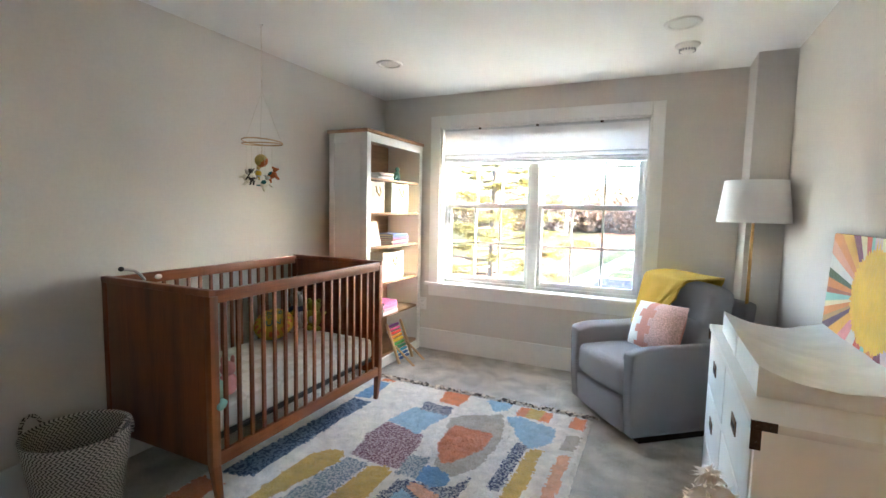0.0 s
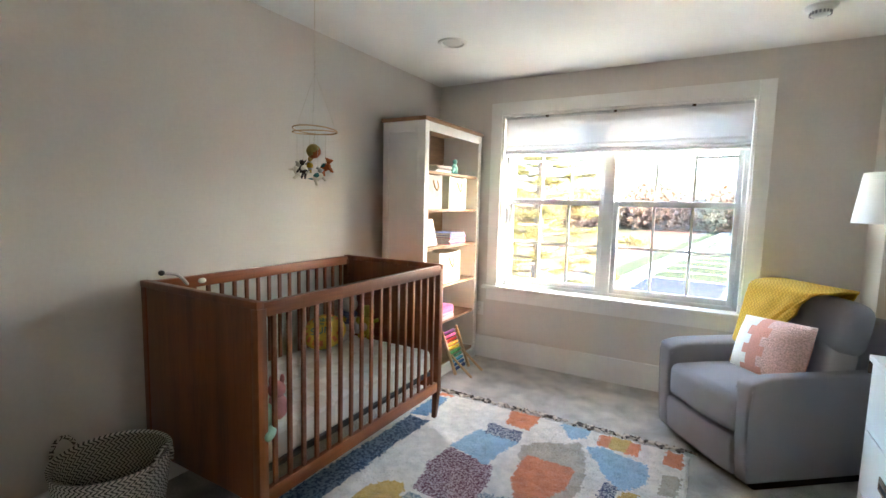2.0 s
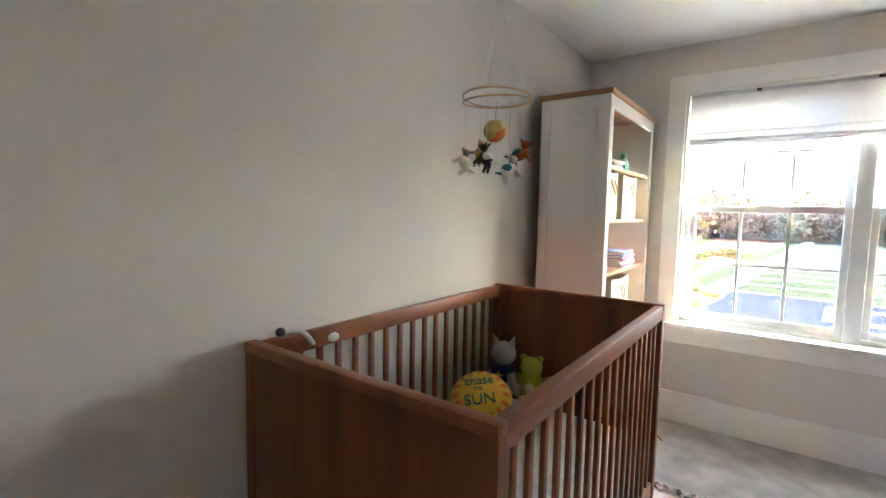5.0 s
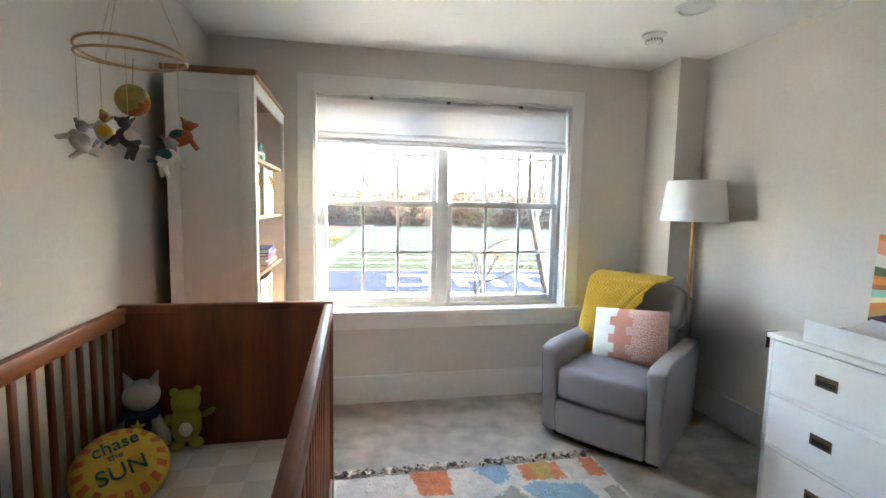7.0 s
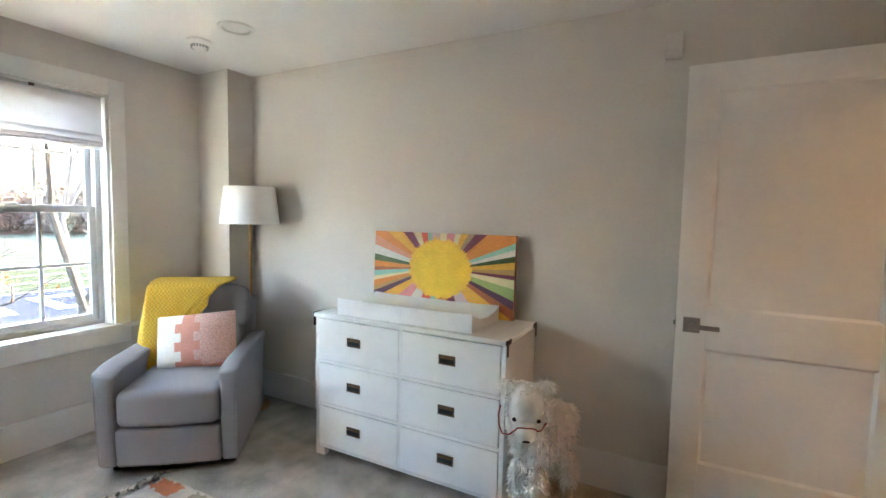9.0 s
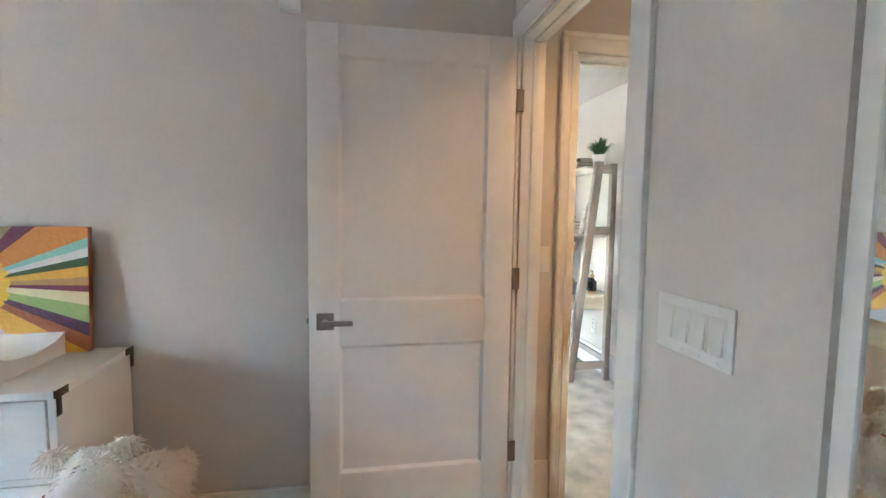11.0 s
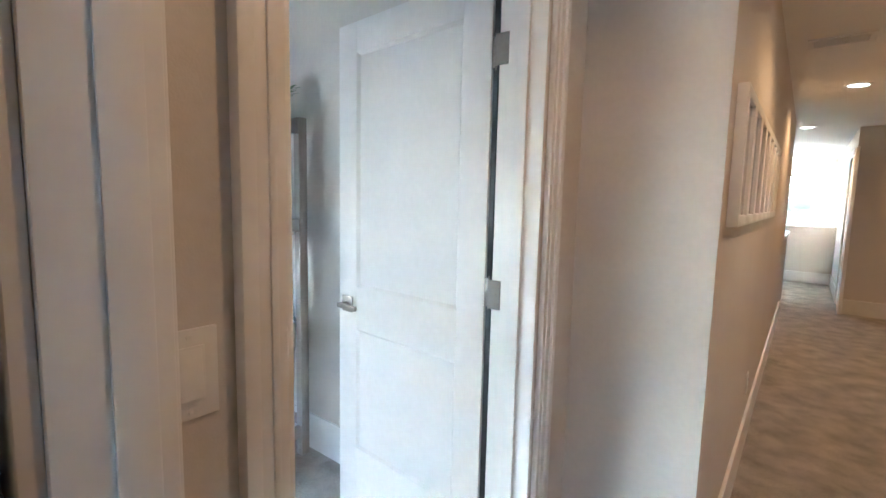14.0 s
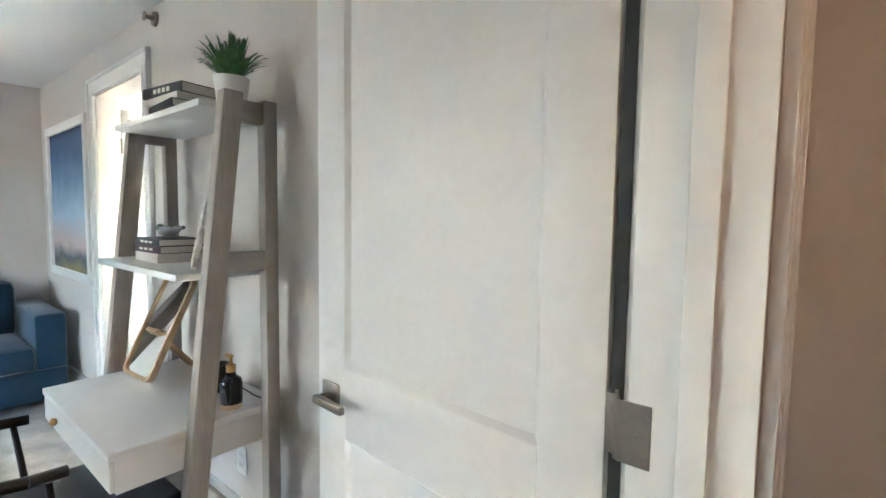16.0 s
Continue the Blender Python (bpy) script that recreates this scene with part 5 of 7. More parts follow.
for y0, y1 in ((DY0 + 0.026, ym - 0.010), (ym + 0.010, DY1 - 0.026)):
    for z0, z1 in ((0.069, 0.290), (0.314, 0.538), (0.562, DZ - 0.030)):
        dw = box_part("drawer", M_WHITE_F, ds, (XF - 0.004, XF + 0.014, y0, y1, z0, z1), bevel=0.002)
        yc, zc = (y0 + y1) / 2 + (0.005 if y0 < ym - 0.1 else 0.02), (z0 + z1) / 2 + 0.006
        bm = bmesh.new()
        for a0, a1, b0, b1 in ((yc - 0.045, yc + 0.045, zc + 0.017, zc + 0.024), (yc - 0.045, yc + 0.045, zc - 0.024, zc - 0.017), (yc - 0.045, yc - 0.038, zc - 0.017, zc + 0.017), (yc + 0.038, yc + 0.045, zc - 0.017, zc + 0.017)):
            box(bm, XF - 0.0075, XF - 0.003, a0, a1, b0, b1, 0.001)
        box(bm, XF - 0.0055, XF - 0.0035, yc - 0.038, yc + 0.038, zc - 0.017, zc + 0.017, mi=1)
        box(bm, XF - 0.0085, XF - 0.005, yc - 0.036, yc + 0.036, zc + 0.006, zc + 0.016, 0.001)
        part("recessed_pull", bm, [M_PULL, M_SLIT], dw, "dark aged brass recessed campaign pull")
for y, s in ((DY0 - 0.008, -1), (DY1 + 0.008, 1)):
    for x, q in ((XF - 0.010, 1), (XB, -1)):
        bm = bmesh.new()
        t = 0.0025
        y0, y1 = sorted((y, y + s * t))
        e = q * t if s < 0 else 0.0
        box(bm, *sorted((x - e, x + q * 0.055)), y0, y1, DZ - 0.022, DZ + t, 0.0008)
        box(bm, *sorted((x - e, x + q * 0.022)), *sorted((y, y + s * t * 0.8)), DZ - 0.075, DZ - 0.022, 0.0008)
        if q == 1 and s < 0:
            box(bm, *sorted((x - t, x)), *sorted((y + s * t, y - s * 0.006)), DZ - 0.022, DZ + t, 0.0008)
        for dx, dz in ((0.012, 0.012), (0.042, 0.012), (0.012, 0.055)):
            rod(bm, (x + q * dx, y + s * t, DZ - dz), (x + q * dx, y + s * (t + 0.0015), DZ - dz), 0.0035, None, 8)
        part("corner_bracket", bm, M_BRONZE, ds, "dark bronze corner bracket")
for y in (DY0 + 0.042, DY1 - 0.042):
    box_part("foot", M_WHITE_F, ds, (XF + 0.002, XF + 0.04, y - 0.02, y + 0.02, 0.0, 0.045))

pad = thing("changing_pad", "white contoured changing pad with a wrinkled vinyl cover", "changing pad", (0, 0, DZ))
bm = bmesh.new()
PX0, PX1, PY0, PY1 = 0.395, 0.775, 1.725, 2.545


def pad_at(u, v):
    x, y = PX0 + (PX1 - PX0) * u, PY0 + (PY1 - PY0) * v
    e = abs(2 * u - 1)
    z = 0.040 + 0.046 * e ** 2.2 + 0.006 * abs(2 * v - 1) ** 4
    crease = math.sin((x * 0.7 + y) * 34 + 3 * noise.noise(Vector((x * 6, y * 6, 0)))) * noise.noise(Vector((x * 5, y * 4, 3.0)))
    return Vector((x, y, z + 0.011 * crease * (1 - e ** 6)))


g = sheet(bm, 26, 60, pad_at)
rim = [g[i][0] for i in range(27)] + [g[26][j] for j in range(1, 61)] + [g[i][60] for i in range(25, -1, -1)] + [g[0][j] for j in range(59, 0, -1)]
low = [bm.verts.new((v.co.x, v.co.y, 0.0)) for v in rim]
for k in range(len(rim)):
    bm.faces.new((rim[k], rim[(k + 1) % len(rim)], low[(k + 1) % len(rim)], low[k]))
bm.faces.new(low[::-1])
part("pad_cover", bm, M_PAD, pad)
box_part("strap", M_PAD, pad, (PX0 - 0.003, PX0 + 0.001, 2.13, 2.17, 0.0, 0.084), bevel=0.001)

# ---- sun painting ----
pt = thing("sun_painting", "canvas painting of a yellow sun with many-coloured rays", "painting", (EX - 0.052, 2.102, DZ + 0.001))
QM = pose(0, 0, 0, 0, 2.4, 0)
PW, PH, PD, SUNZ = 0.457, 0.455, 0.03, 0.25
PAINT = {
    "orange": (0.64, 0.23, 0.03), "amber": (0.72, 0.38, 0.03), "maroon": (0.17, 0.025, 0.05), "cream": (0.74, 0.64, 0.34), "red": (0.60, 0.10, 0.04), "mint": (0.30, 0.55, 0.42), "lilac": (0.62, 0.46, 0.46),
    "pink": (0.66, 0.26, 0.24), "taupe": (0.40, 0.28, 0.13), "white": (0.66, 0.64, 0.56), "forest": (0.06, 0.10, 0.025), "tan": (0.46, 0.26, 0.07), "leaf": (0.34, 0.42, 0.13), "plum": (0.08, 0.025, 0.06),
    "rust": (0.38, 0.11, 0.03), "salmon": (0.66, 0.30, 0.16), "sun": (0.82, 0.55, 0.012), "glow": (0.80, 0.46, 0.03)}
shades = list(PAINT)
mats = [material("painted_canvas_" + k, c, 0.55, vary=0.07, scale=18, bump=0.4, bump_scale=60) for k, c in PAINT.items()] + [material("painted_canvas_edge", (0.30, 0.10, 0.04), 0.6, vary=0.35, scale=14)]
bm = bmesh.new()
box(bm, -PD, -0.001, -PW, PW, 0, PH, 0.003, mi=len(shades))
part("canvas", bm, mats, pt)
# rays anticlockwise as one faces the canvas: each named colour ends at its angle
RAYS = (("cream", -4), ("maroon", -1), ("tan", 3), ("amber", 8), ("forest", 12), ("white", 16), ("mint", 20), ("orange", 35), ("maroon", 43), ("taupe", 49), ("amber", 57), ("cream", 65), ("pink", 78), ("cream", 90), ("lilac", 106), ("mint", 112),
        ("red", 122), ("cream", 132), ("maroon", 141), ("amber", 151), ("orange", 158), ("salmon", 165), ("white", 172), ("forest", 177), ("orange", 182), ("rust", 185), ("mint", 189.5), ("cream", 192.5), ("orange", 197), ("tan", 200),
        ("plum", 205), ("amber", 214), ("pink", 226), ("white", 240), ("red", 256), ("mint", 270), ("orange", 286), ("maroon", 300), ("lilac", 316), ("amber", 331), ("rust", 337), ("plum", 342.4), ("leaf", 350), ("cream", 356))


def on_border(a):
    """Where a ray from the sun's middle leaves the canvas; the viewer's right is -y."""
    dy, dz = -math.cos(a), math.sin(a)
    k = min([q for q in ((PW if dy > 0 else -PW) / dy if abs(dy) > 1e-6 else 9, ((PH - SUNZ) if dz > 0 else -SUNZ) / dz if abs(dz) > 1e-6 else 9) if q > 0])
    return dy * k, SUNZ + dz * k


random.seed(5)
bm = bmesh.new()
rings, tones, start = [], [], -4.0
for shade_name, stop in RAYS[1:] + (("cream", 356.0),):
    n = max(2, round((stop - start) / 2.0))
    for q in range(n):
        tones.append((shades.index(shade_name), q))
        a = radians(start + (stop - start) * q / n)
        fl = random.uniform(1.0, 1.13)
        ey, ez = on_border(a)
        row = []
        for ry, rz in ((0.10, 0.085), (0.178, 0.150), (0.178 * fl + 0.012, 0.150 * fl + 0.010)):
            yy, zz = -ry * math.cos(a), SUNZ + rz * math.sin(a)
            if abs(yy) > abs(ey) + 1e-9 or abs(zz - SUNZ) > abs(ez - SUNZ) + 1e-9:
                yy, zz = ey * 0.985, SUNZ + (ez - SUNZ) * 0.985
            row.append(bm.verts.new((-PD - 0.0008, yy, zz)))
        row.append(bm.verts.new((-PD - 0.0008, ey, ez)))
        rings.append(row)
    start = stop
hub = bm.verts.new((-PD - 0.0008, 0, SUNZ))
for k, row in enumerate(rings):
    nxt = rings[(k + 1) % len(rings)]
    tone, q = tones[k]
    bm.faces.new((hub, row[0], nxt[0])).material_index = shades.index("sun")
    for c in range(3):
        f = bm.faces.new((row[c], row[c + 1], nxt[c + 1], nxt[c]))
        f.material_index = shades.index("sun") if c == 0 else ((shades.index("glow") if q % 2 else shades.index("sun")) if c == 1 else tone)
part("painted_sun", bm, mats, pt, smooth=False)
for o in pt.children:
    o.matrix_local = QM

# ---- plush llama ----
random.seed(11)
bm = bmesh.new()
LMX = pose(0.468, 1.375, 0, 0, 0, 158) @ Matrix.Diagonal((1.07, 1.07, 1.07, 1))     # its own x looks ahead
sh = []
sh.append(((-0.01, 0, 0.375), (0.168, 0.104, 0.130)))
sh.append(((0.10, 0, 0.375), (0.082, 0.092, 0.130)))
sh.append(((0.165, 0, 0.465), (0.058, 0.060, 0.115)))
sh.append(((0.195, 0, 0.540), (0.078, 0.074, 0.098)))
sh.append(((0.250, 0, 0.462), (0.046, 0.044, 0.046)))
sh.append(((-0.165, 0, 0.40), (0.045, 0.04, 0.05)))
for at, size in sh:
    blob(bm, at, size, u=18, v=12)
for sx in (0.11, -0.105):
    for sy in (-0.05, 0.05):
        rod(bm, (sx, sy, 0.0), (sx, sy, 0.14), 0.022, 0.026, 12, mi=1)
        blob(bm, (sx, sy, 0.19), (0.045, 0.042, 0.085), u=14, v=8)
for sy in (-1, 1):
    blob(bm, (0.172, sy * 0.074, 0.615), (0.014, 0.034, 0.020), pose(0, 0, 0, sy * 38, 0, 0), u=12, v=8)
    blob(bm, (0.252, sy * 0.046, 0.508), (0.009, 0.009, 0.008), mi=2, u=10, v=8)
blob(bm, (0.293, 0, 0.442), (0.005, 0.016, 0.004), mi=2, u=10, v=6)
hal = [(0.288 - 0.014 * abs(math.cos(q / 10 * math.pi)), 0.040 * math.cos(q / 10 * math.pi), 0.478 + 0.014 * math.sin(q / 10 * math.pi)) for q in range(11)]
tube(bm, hal, 0.0028, 6, mi=3)
tube(bm, [(0.274, -0.040, 0.478), (0.262, -0.064, 0.452), (0.235, -0.090, 0.440), (0.200, -0.104, 0.455), (0.175, -0.108, 0.490), (0.160, -0.100, 0.525)], 0.0028, 6, mi=3)
tube(bm, [(0.274, 0.040, 0.478), (0.25, 0.056, 0.470), (0.20, 0.080, 0.480)], 0.0028, 6, mi=3)
for at, size in sh[:4] + sh[5:] + [((0.172, q * 0.074, 0.618), (0.016, 0.034, 0.022)) for q in (-1, 1)] + [((sx, sy, 0.19), (0.045, 0.042, 0.085)) for sx in (0.11, -0.105) for sy in (-0.05, 0.05)]:
    big = size[0] * size[2]
    for _ in range(int(260 + 26000 * big)):
        d = Vector((random.gauss(0, 1), random.gauss(0, 1), random.gauss(0, 1))).normalized()
        if abs(at[2] - 0.54) < 0.01 and d.x > 0.45 and d.z < 0.6:
            continue
        p = Vector(at) + Vector((d.x * size[0], d.y * size[1], d.z * size[2]))
        tip = p + d * random.uniform(0.010, 0.024) + Vector((random.uniform(-0.008, 0.004), random.uniform(-0.008, 0.008), -random.uniform(0.006, 0.024)))
        side = d.cross(Vector((random.gauss(0, 1), random.gauss(0, 1), random.gauss(0, 1)))).normalized() * random.uniform(0.002, 0.0045)
        up = d.cross(side) * 0.6
        q = [bm.verts.new(p + side), bm.verts.new(p - side * 0.5 + up), bm.verts.new(p - side * 0.5 - up), bm.verts.new(tip)]
        for tri in ((0, 1, 3), (1, 2, 3), (2, 0, 3)):
            bm.faces.new([q[k] for k in tri])
HT = Matrix.Translation((0.14, 0, 0.45)) @ pose(0, 0, 0, 0, 0, 42) @ Matrix.Translation((-0.14, 0, -0.45))
for v in bm.verts:
    if v.co.z > 0.37 and v.co.x > 0.09:
        f = min(1.0, (v.co.z - 0.37) / 0.05)
        v.co = v.co.lerp(HT @ v.co, f)
M_HALTER = material("red_brown_cord", (0.34, 0.05, 0.03), 0.7)
ll = single("toy_llama", bm, [M_FUR, M_PALE, M_BLACK, M_HALTER], "white shaggy plush llama with a red halter standing by the dresser", "soft toy")
ll.matrix_world = LMX

# ---- rug ----
RX0, RX1, RY0, RY1 = -1.865, -0.205, 0.80, 3.155
PATCH = []


def patch(kind, *pts):
    PATCH.append((kind, pts))


patch("rust", (-0.85, 2.24), (-0.94, 2.40), (-0.97, 2.57), (-0.95, 2.68), (-0.71, 2.67), (-0.70, 2.49), (-0.80, 2.29))
patch("taupe", (-1.02, 2.74), (-0.96, 2.83), (-0.74, 2.95), (-0.67, 2.77), (-0.64, 2.55), (-0.66, 2.30), (-0.75, 2.16), (-0.87, 2.22))
patch("orange", (-1.20, 2.94), (-1.22, 3.16), (-1.03, 3.14), (-1.04, 2.94))
patch("navymix", (-1.25, 2.77), (-1.28, 2.90), (-1.06, 2.90), (-1.04, 2.77))
patch("lblue", (-1.36, 2.54), (-1.30, 2.80), (-1.04, 2.77), (-1.09, 2.61), (-1.10, 2.47))
patch("plum", (-1.33, 2.12), (-1.34, 2.25), (-1.37, 2.34), (-1.35, 2.52), (-1.07, 2.48), (-1.03, 2.31), (-1.03, 2.10), (-1.18, 2.09))
patch("lblue", (-0.90, 3.10), (-0.88, 3.17), (-0.72, 3.17), (-0.73, 3.02), (-0.80, 2.97))
patch("yellow", (-0.60, 2.98), (-0.60, 3.13), (-0.50, 3.13), (-0.51, 2.98))
patch("orange", (-0.67, 2.98), (-0.66, 3.12), (-0.45, 3.12), (-0.45, 2.97))
patch("lblue", (-0.71, 2.93), (-0.62, 2.97), (-0.39, 2.91), (-0.37, 2.73), (-0.48, 2.60), (-0.58, 2.72))
patch("navymix", (-0.57, 2.16), (-0.56, 2.64), (-0.49, 2.63), (-0.50, 2.16))
patch("yellow", (-0.49, 1.90), (-0.48, 2.60), (-0.40, 2.62), (-0.40, 1.92))
patch("orange", (-0.32, 2.97), (-0.32, 3.12), (-0.235, 3.13), (-0.23, 2.96))
patch("taupe", (-0.33, 2.67), (-0.31, 2.87), (-0.23, 2.88), (-0.25, 2.69))
patch("peach", (-0.32, 2.05), (-0.32, 2.62), (-0.25, 2.63), (-0.25, 2.05))
patch("yellow", (-1.52, 1.40), (-1.51, 2.02), (-1.45, 2.11), (-1.36, 2.11), (-1.33, 2.02), (-1.42, 1.60), (-1.42, 1.40))
patch("greymix", (-1.40, 1.45), (-1.32, 2.08), (-1.18, 2.07), (-1.22, 1.50))
patch("yellow", (-1.20, 1.50), (-1.17, 2.05), (-1.10, 2.10), (-1.03, 2.06), (-1.04, 1.50))
patch("greymix", (-1.02, 2.05), (-1.04, 2.25), (-0.92, 2.27), (-0.90, 2.08))
patch("blue", (-0.91, 2.07), (-0.92, 2.20), (-0.77, 2.22), (-0.74, 2.08), (-0.81, 2.04))
patch("peach", (-0.92, 1.98), (-0.90, 2.04), (-0.73, 2.00), (-0.76, 1.93))
patch("lblue", (-0.95, 1.80), (-0.93, 1.96), (-0.80, 1.93), (-0.78, 1.80))
patch("navymix", (-1.01, 1.70), (-0.98, 2.03), (-0.73, 2.07), (-0.66, 2.21), (-0.65, 1.70))
patch("orange", (-1.76, 3.08), (-1.76, 3.15), (-1.65, 3.15), (-1.65, 3.09))
patch("blue", (-1.76, 2.74), (-1.76, 3.07), (-1.66, 3.06), (-1.64, 2.76))
patch("bluestripe", (-1.79, 1.66), (-1.74, 2.72), (-1.60, 2.72), (-1.62, 2.42), (-1.62, 1.72))
patch("rust", (-1.84, 1.25), (-1.84, 1.62), (-1.70, 1.62), (-1.68, 1.25))
patch("plum", (-1.35, 0.95), (-1.33, 1.30), (-1.02, 1.28), (-1.05, 0.95))
patch("orange", (-0.85, 1.10), (-0.84, 1.50), (-0.60, 1.48), (-0.62, 1.10))


def inside(x, y, pts):
    hit = False
    for (x1, y1), (x2, y2) in zip(pts, pts[1:] + pts[:1]):
        if (y1 > y) != (y2 > y) and x < (x2 - x1) * (y - y1) / (y2 - y1) + x1:
            hit = not hit
    return hit


kinds = list(RUG)
rug = thing("rug", "ivory wool rug with patchwork of coloured shapes and tasselled end", "rug", (0, 0, 0))
nx, ny = 150, 212
verts, faces, mids = [], [], []
for i in range(nx + 1):
    for j in range(ny + 1):
        x, y = RX0 + (RX1 - RX0) * i / nx, RY0 + (RY1 - RY0) * j / ny
        edge_f = min(1.0, min(i, nx - i, j, ny - j) / 2)
        h = 0.004 + edge_f * (0.016 + 0.004 * noise.noise(Vector((x * 55, y * 55, 0))) + 0.003 * noise.noise(Vector((x * 17, y * 17, 4))))
        wob = 0.004 * noise.noise(Vector((x * 4, y * 4, 9)))
        verts.append((x + wob + random.uniform(-0.003, 0.003), y + wob + random.uniform(-0.003, 0.003), h + random.uniform(-0.0015, 0.0015)))
for i in range(nx):
    for j in range(ny):
        a = i * (ny + 1) + j
        faces.append((a, a + ny + 1, a + ny + 2, a + 1))
        x, y = RX0 + (RX1 - RX0) * (i + 0.5) / nx, RY0 + (RY1 - RY0) * (j + 0.5) / ny
        xx = x + 0.012 * noise.noise(Vector((x * 14, y * 14, 2))) + random.uniform(-0.006, 0.006)
        yy = y + 0.012 * noise.noise(Vector((x * 14, y * 14, 7))) + random.uniform(-0.006, 0.006)
        k = "ivory"
        for kind, pts in PATCH:
            if inside(xx, yy, pts):
                k = kind
                break
        mids.append(kinds.index(k))
me = bpy.data.meshes.new("rug_face")
me.from_pydata(verts, [], faces)
for k in kinds:
    me.materials.append(RUG[k])
me.polygons.foreach_set("material_index", mids)
me.polygons.foreach_set("use_smooth", [True] * len(faces))
me.update()
pile = new("rug_face", me)
pile.parent = rug
tuft_v, tuft_f, tuft_m = [], [], []
for _ in range(26000):
    x, y = random.uniform(RX0 + 0.01, RX1 - 0.01), random.uniform(1.35, RY1 - 0.01)
    i, j = min(nx - 1, int((x - RX0) / (RX1 - RX0) * nx)), min(ny - 1, int((y - RY0) / (RY1 - RY0) * ny))
    a, b2 = random.uniform(0, 6.28), random.uniform(0, 6.28)
    w, l = random.uniform(0.0025, 0.004), random.uniform(0.006, 0.014)
    n0 = len(tuft_v)
    z = 0.017
    tuft_v += [(x - w * math.cos(a), y - w * math.sin(a), z), (x + w * math.cos(a), y + w * math.sin(a), z), (x + l * math.cos(b2), y + l * math.sin(b2), z + random.uniform(0.004, 0.010))]
    tuft_f.append((n0, n0 + 1, n0 + 2))
    tuft_m.append(mids[i * ny + j])
me = bpy.data.meshes.new("yarn_tufts")
me.from_pydata(tuft_v, [], tuft_f)
for k in kinds:
    me.materials.append(RUG[k])
me.polygons.foreach_set("material_index", tuft_m)
me.update()
yt = new("yarn_tuft", me)
yt.parent = rug
yt["kind"] = "stuff"
M_FRINGE = two_tone("ivory_black_fringe", (0.12, 0.10, 0.09), (0.66, 0.58, 0.47), "noise", 34, 1.0, 0.5)
random.seed(3)
for k in range(17):
    x = RX0 + 0.05 + (RX1 - RX0 - 0.1) * k / 16
    bm = bmesh.new()
    blob(bm, (x, RY1 + 0.012, 0.012), (0.014, 0.016, 0.011), u=8, v=6)
    for q in range(7):
        a = random.uniform(0.2, 2.9)
        r = random.uniform(0.05, 0.09)
        mid = (x + 0.5 * r * math.cos(a), RY1 + 0.02 + 0.4 * r * math.sin(a), random.uniform(0.012, 0.022))
        tube(bm, [(x, RY1 + 0.015, 0.012), mid, (x + r * math.cos(a) * 1.2, RY1 + 0.02 + 0.6 * r * math.sin(a), 0.008)], 0.0075, 6)
    part("tassel", bm, M_FRINGE, rug)
# ---- office: ladder desk and what stands on it ----
dk = thing("ladder_desk", "ladder desk of grey-washed wood with white shelves and desktop", "desk", (0, 0, 0))
LX0, LX1 = 2.262, 3.118


def front_y(z):
    return -1.134 + (1.757 - z) * 0.109


for x in (LX0, LX1 - 0.045):
    bm = bmesh.new()
    vs = box(bm, x, x + 0.045, -0.032, 0.032, 0, 1.757, 0.003)
    for v in vs:
        v.co.y += front_y(v.co.z) - 0.03
    part("front_leg", bm, M_ASH, dk)
    box_part("back_leg", M_ASH, dk, (x, x + 0.045, -1.310, -1.263, 0, 1.745), bevel=0.003)
    for y1, z0, z1 in ((-1.17, 1.665, 1.735), (-1.10, 1.185, 1.25), (-0.99, 0.10, 0.16)):
        box_part("side_rail", M_ASH_X, dk, (x + 0.008, x + 0.037, -1.27, y1, z0, z1), bevel=0.002)
box_part("shelf", M_WHITE_F, dk, (LX0 + 0.046, LX1 - 0.046, -1.34, -1.075, 1.700, 1.722), bevel=0.003)
box_part("shelf", M_WHITE_F, dk, (LX0 + 0.046, LX1 - 0.046, -1.34, -0.998, 1.165, 1.187), bevel=0.003)
box_part("desktop", M_WHITE_F, dk, (LX0 + 0.046, LX1 - 0.046, -1.34, -0.812, 0.680, 0.704), bevel=0.003)
box_part("drawer_case", M_WHITE_F, dk, (LX0 + 0.050, LX1 - 0.050, -1.335, -0.830, 0.580, 0.680), bevel=0.002)
dwr = box_part("drawer", M_WHITE_F, dk, (LX0 + 0.052, LX1 - 0.052, -0.830, -0.816, 0.588, 0.674), bevel=0.002)
for x in (LX1 - 0.24,):
    bm = bmesh.new()
    blob(bm, (x, -0.805, 0.632), (0.014, 0.012, 0.014), u=12, v=8)
    part("knob", bm, M_BRASS, dwr)
bm = bmesh.new()
box(bm, LX0 + 0.045, LX1 - 0.045, -1.33, -1.31, 0.12, 0.17, 0.002)
part("back_rail", bm, M_ASH, dk)

